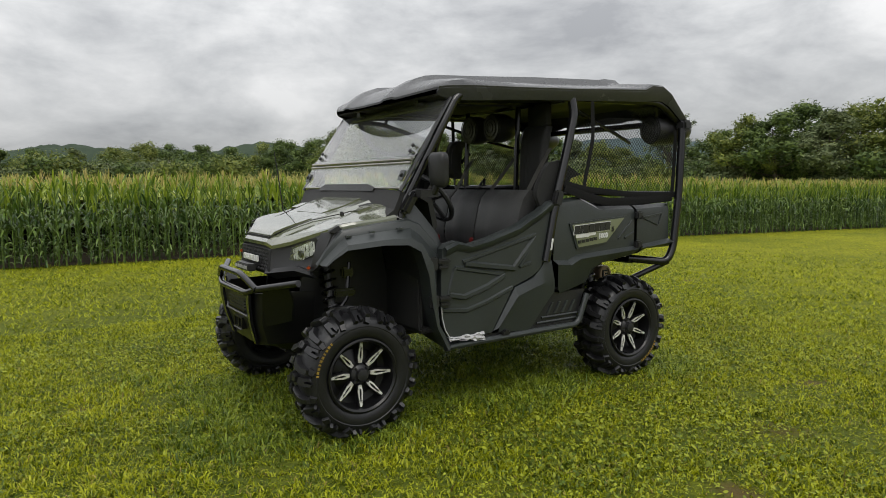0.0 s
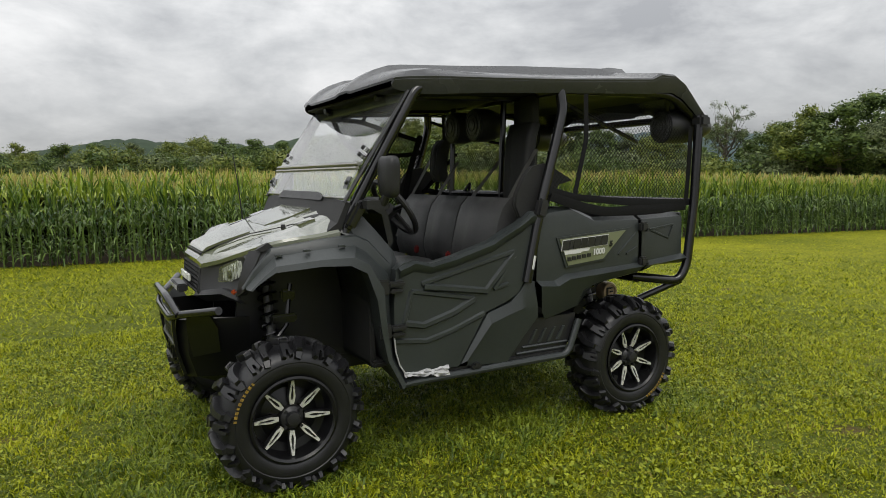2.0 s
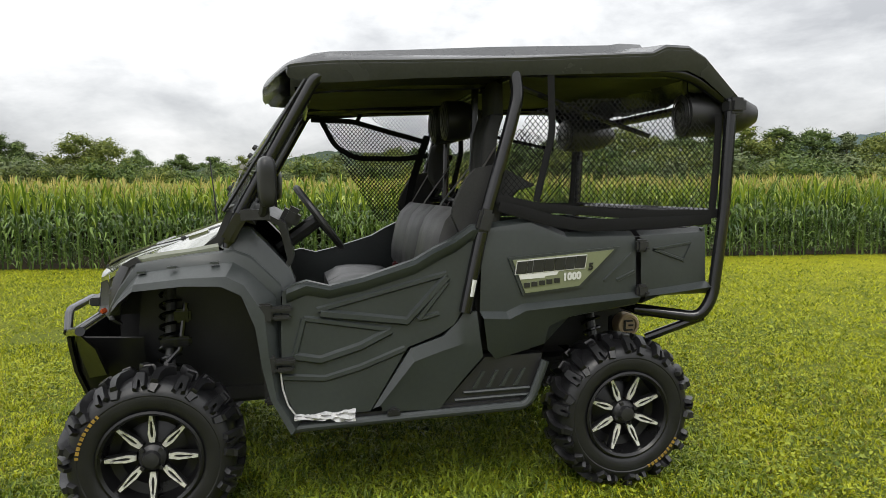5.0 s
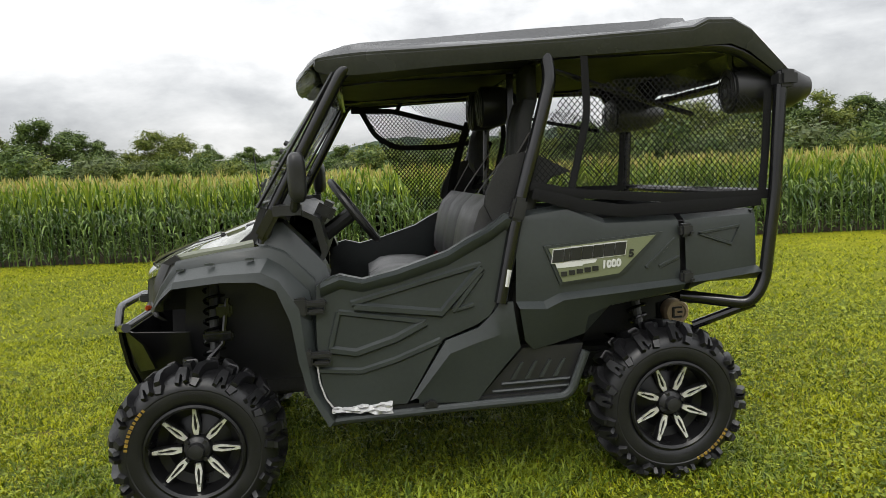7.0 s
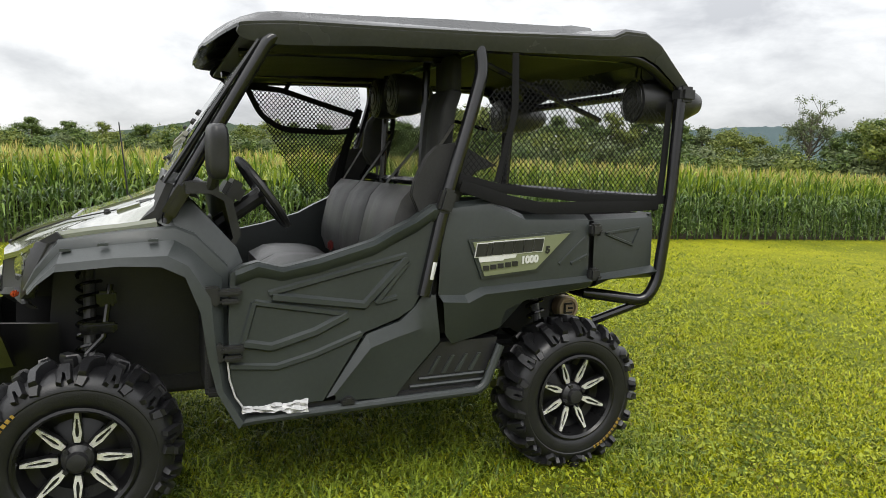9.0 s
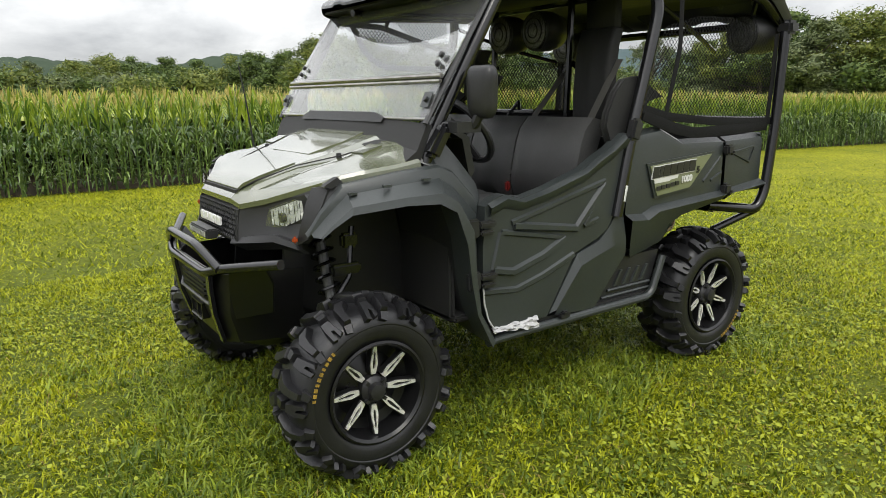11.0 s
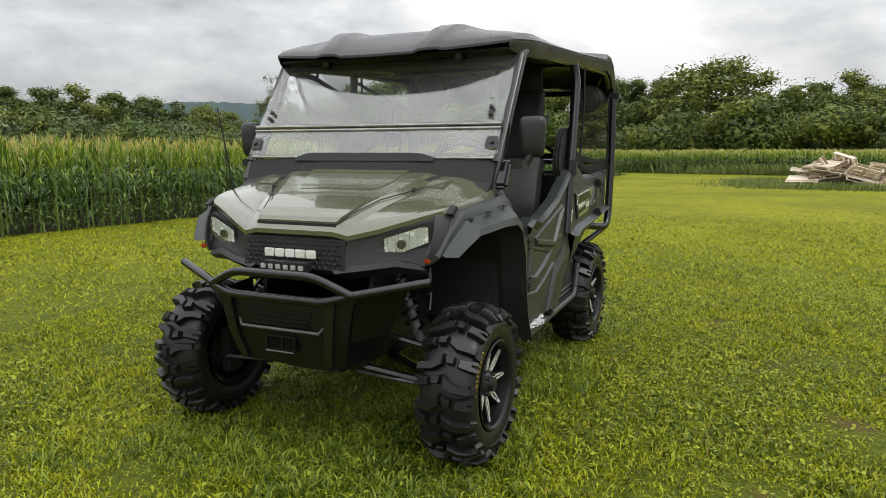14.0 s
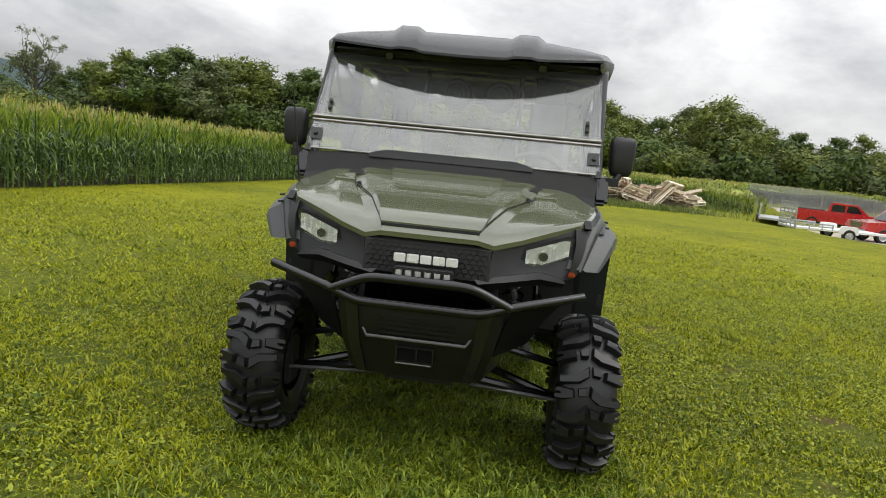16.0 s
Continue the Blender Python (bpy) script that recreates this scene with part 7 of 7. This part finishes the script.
def pickup(m):
    t = thing("pickup_truck", "red crew-cab pickup truck parked on the gravel yard", "truck", "red trucks in the yard", m)
    bm = bmesh.new()
    prism(bm, [(-2.75, 0.45), (-2.85, 0.75), (-2.75, 1.08), (-1.45, 1.18), (-1.2, 1.2), (1.0, 1.22), (2.75, 1.22), (2.85, 0.60), (2.5, 0.45)], -0.95, 0.95)
    soften(bm, 0.08, 3)
    part("body", bm, RED, t, "glossy red body")
    bm = bmesh.new()
    prism(bm, [(-1.45, 1.15), (-0.75, 1.78), (0.75, 1.82), (1.0, 1.15)], -0.82, 0.82)
    soften(bm, 0.10, 3)
    cab = part("cab", bm, RED, t)
    for sg in (-1, 1):
        for x0, x1 in ((-1.05, -0.15), (-0.05, 0.75)):
            bm = bmesh.new()
            prism(bm, [(x0, 1.24), (x0 + 0.30 if x0 < -0.5 else x0, 1.68), (x1 - 0.05, 1.70), (x1, 1.24)], sg * 0.822, sg * 0.80)
            part("side_window", bm, DARK_GLASS, cab, "dark side window")
        bm = bmesh.new()
        cuboid(bm, (-2.78, sg * 0.70, 0.95), (0.10, 0.40, 0.18))
        soften(bm, 0.02)
        part("headlight", bm, LENS, t)
    bm = bmesh.new()
    skin(bm, [[(-1.43, -0.74, 1.22), (-1.43, 0.74, 1.22)], [(-0.80, -0.68, 1.74), (-0.80, 0.68, 1.74)]], (0.02, 0, 0.02))
    part("front_window", bm, DARK_GLASS, cab)
    bm = bmesh.new()
    cuboid(bm, (-2.84, 0, 0.92), (0.08, 0.95, 0.28))
    soften(bm, 0.02)
    part("grille", bm, STEEL, t, "grey grille")
    bm = bmesh.new()
    cuboid(bm, (-2.88, 0, 0.58), (0.16, 1.80, 0.22))
    soften(bm, 0.04)
    part("bumper", bm, GALV, t, "bright bumper")
    bm = bmesh.new()
    cuboid(bm, (1.9, 0, 1.235), (1.6, 1.55, 0.05))
    part("bed_floor", bm, DARK, t)
    for x in (-1.85, 1.75):
        for y in (-0.82, 0.82):
            car_wheel(t, x, y, 0.40, 0.28)
    return t


def stand_at(az, d):
    x, y = -4.06 + math.sin(radians(az)) * d, -0.33 + math.cos(radians(az)) * d
    return x, y, hz(x, y)


x_, y_, z_ = stand_at(114.3, 53)
truck = pickup(Matrix.Translation((x_, y_, z_)) @ Matrix.Rotation(radians(66), 4, "Z"))
x_, y_, z_ = stand_at(118.2, 45)
copy_thing(truck, Matrix.Translation((x_, y_, z_)) @ Matrix.Rotation(radians(-82), 4, "Z"))


def trailer(m):
    t = thing("utility_trailer", "low utility trailer with slatted grey sides and white deck", "trailer", "", m)
    bm = bmesh.new()
    cuboid(bm, (0, 0, 0.52), (4.6, 1.9, 0.10))
    cuboid(bm, (3.0, 0, 0.50), (1.6, 0.10, 0.10))
    soften(bm, 0.01)
    part("deck", bm, WHITE_METAL, t, "white trailer deck and tongue")
    for y in (-0.95, 0.95):
        for k in range(2):
            bm = bmesh.new()
            cuboid(bm, (-1.35, y, 0.66 + k * 0.13), (1.9, 0.03, 0.06))
            part("side_rail", bm, GALV, t)
        for x in (-2.28, -1.6, -0.95, -0.42):
            bm = bmesh.new()
            cuboid(bm, (x, y, 0.68), (0.05, 0.05, 0.30))
            part("post", bm, GALV, t)
        bm = bmesh.new()
        prism(bm, fillet([Vector((-0.1, 0.42, 0)), Vector((-0.05, 0.82, 0)), Vector((0.75, 0.82, 0)), Vector((0.8, 0.42, 0))], 0.12), y * 0.98, y * 1.20)
        part("mudguard", bm, WHITE_METAL, t)
        car_wheel(t, 0.35, y * 1.13, 0.33, 0.2)
    for k in range(5):
        bm = bmesh.new()
        cuboid(bm, (-2.32, -0.9 + k * 0.45, 1.12), (0.04, 0.05, 1.36))
        part("ramp_bar", bm, GALV, t)
    for z in (0.5, 0.68, 0.86, 1.04, 1.22, 1.40, 1.58, 1.76):
        bm = bmesh.new()
        cuboid(bm, (-2.32, 0, z), (0.04, 1.9, 0.07))
        part("ramp_rail", bm, GALV, t)
    return t


x_, y_, z_ = stand_at(113.7, 41)
trailer(Matrix.Translation((x_, y_, z_)) @ Matrix.Rotation(radians(-86), 4, "Z"))
x_, y_, z_ = stand_at(109.9, 49)
t2 = thing("equipment_trailer", "grey steel equipment trailer with high mesh sides", "trailer", "", Matrix.Translation((x_, y_, z_)) @ Matrix.Rotation(radians(-20), 4, "Z"))
bm = bmesh.new()
cuboid(bm, (0, 0, 0.5), (3.4, 1.8, 0.12))
part("deck", bm, GALV, t2)
for y in (-0.9, 0.9):
    for k in range(12):
        bm = bmesh.new()
        cuboid(bm, (-1.65 + k * 0.3, y, 0.9), (0.03, 0.03, 0.8))
        part("stake", bm, GALV, t2)
    for z in (0.7, 1.0, 1.3):
        bm = bmesh.new()
        cuboid(bm, (0, y, z), (3.4, 0.03, 0.04))
        part("rail", bm, GALV, t2)
    car_wheel(t2, 0.2, y * 1.1, 0.33, 0.2)

# chain-link fence of the yard
fence = thing("chain_link_fence", "grey chain-link fence round the yard", "fence")
xa, ya, _z = stand_at(107.9, 58)
xb, yb, _z = stand_at(121, 58)
A_, B_ = Vector((xa, ya)), Vector((xb, yb))
L_ = (B_ - A_).length
for k in range(9):
    p = A_.lerp(B_, k / 8)
    z = hz(p.x, p.y)
    bm = bmesh.new()
    tube(bm, [(p.x, p.y, z), (p.x, p.y, z + 1.75)], 0.03, 6)
    part("post", bm, GALV, fence)
bm = bmesh.new()
net(bm, [(0, 0.05), (L_, 0.05), (L_, 1.7), (0, 1.7)], 0.075, 0.012, lambda u, v: (A_.x + (B_.x - A_.x) * u / L_, A_.y + (B_.y - A_.y) * u / L_, hz(A_.x + (B_.x - A_.x) * u / L_, A_.y + (B_.y - A_.y) * u / L_) + v))
part("wire_mesh", bm, GALV, fence, "grey wire mesh", 0)
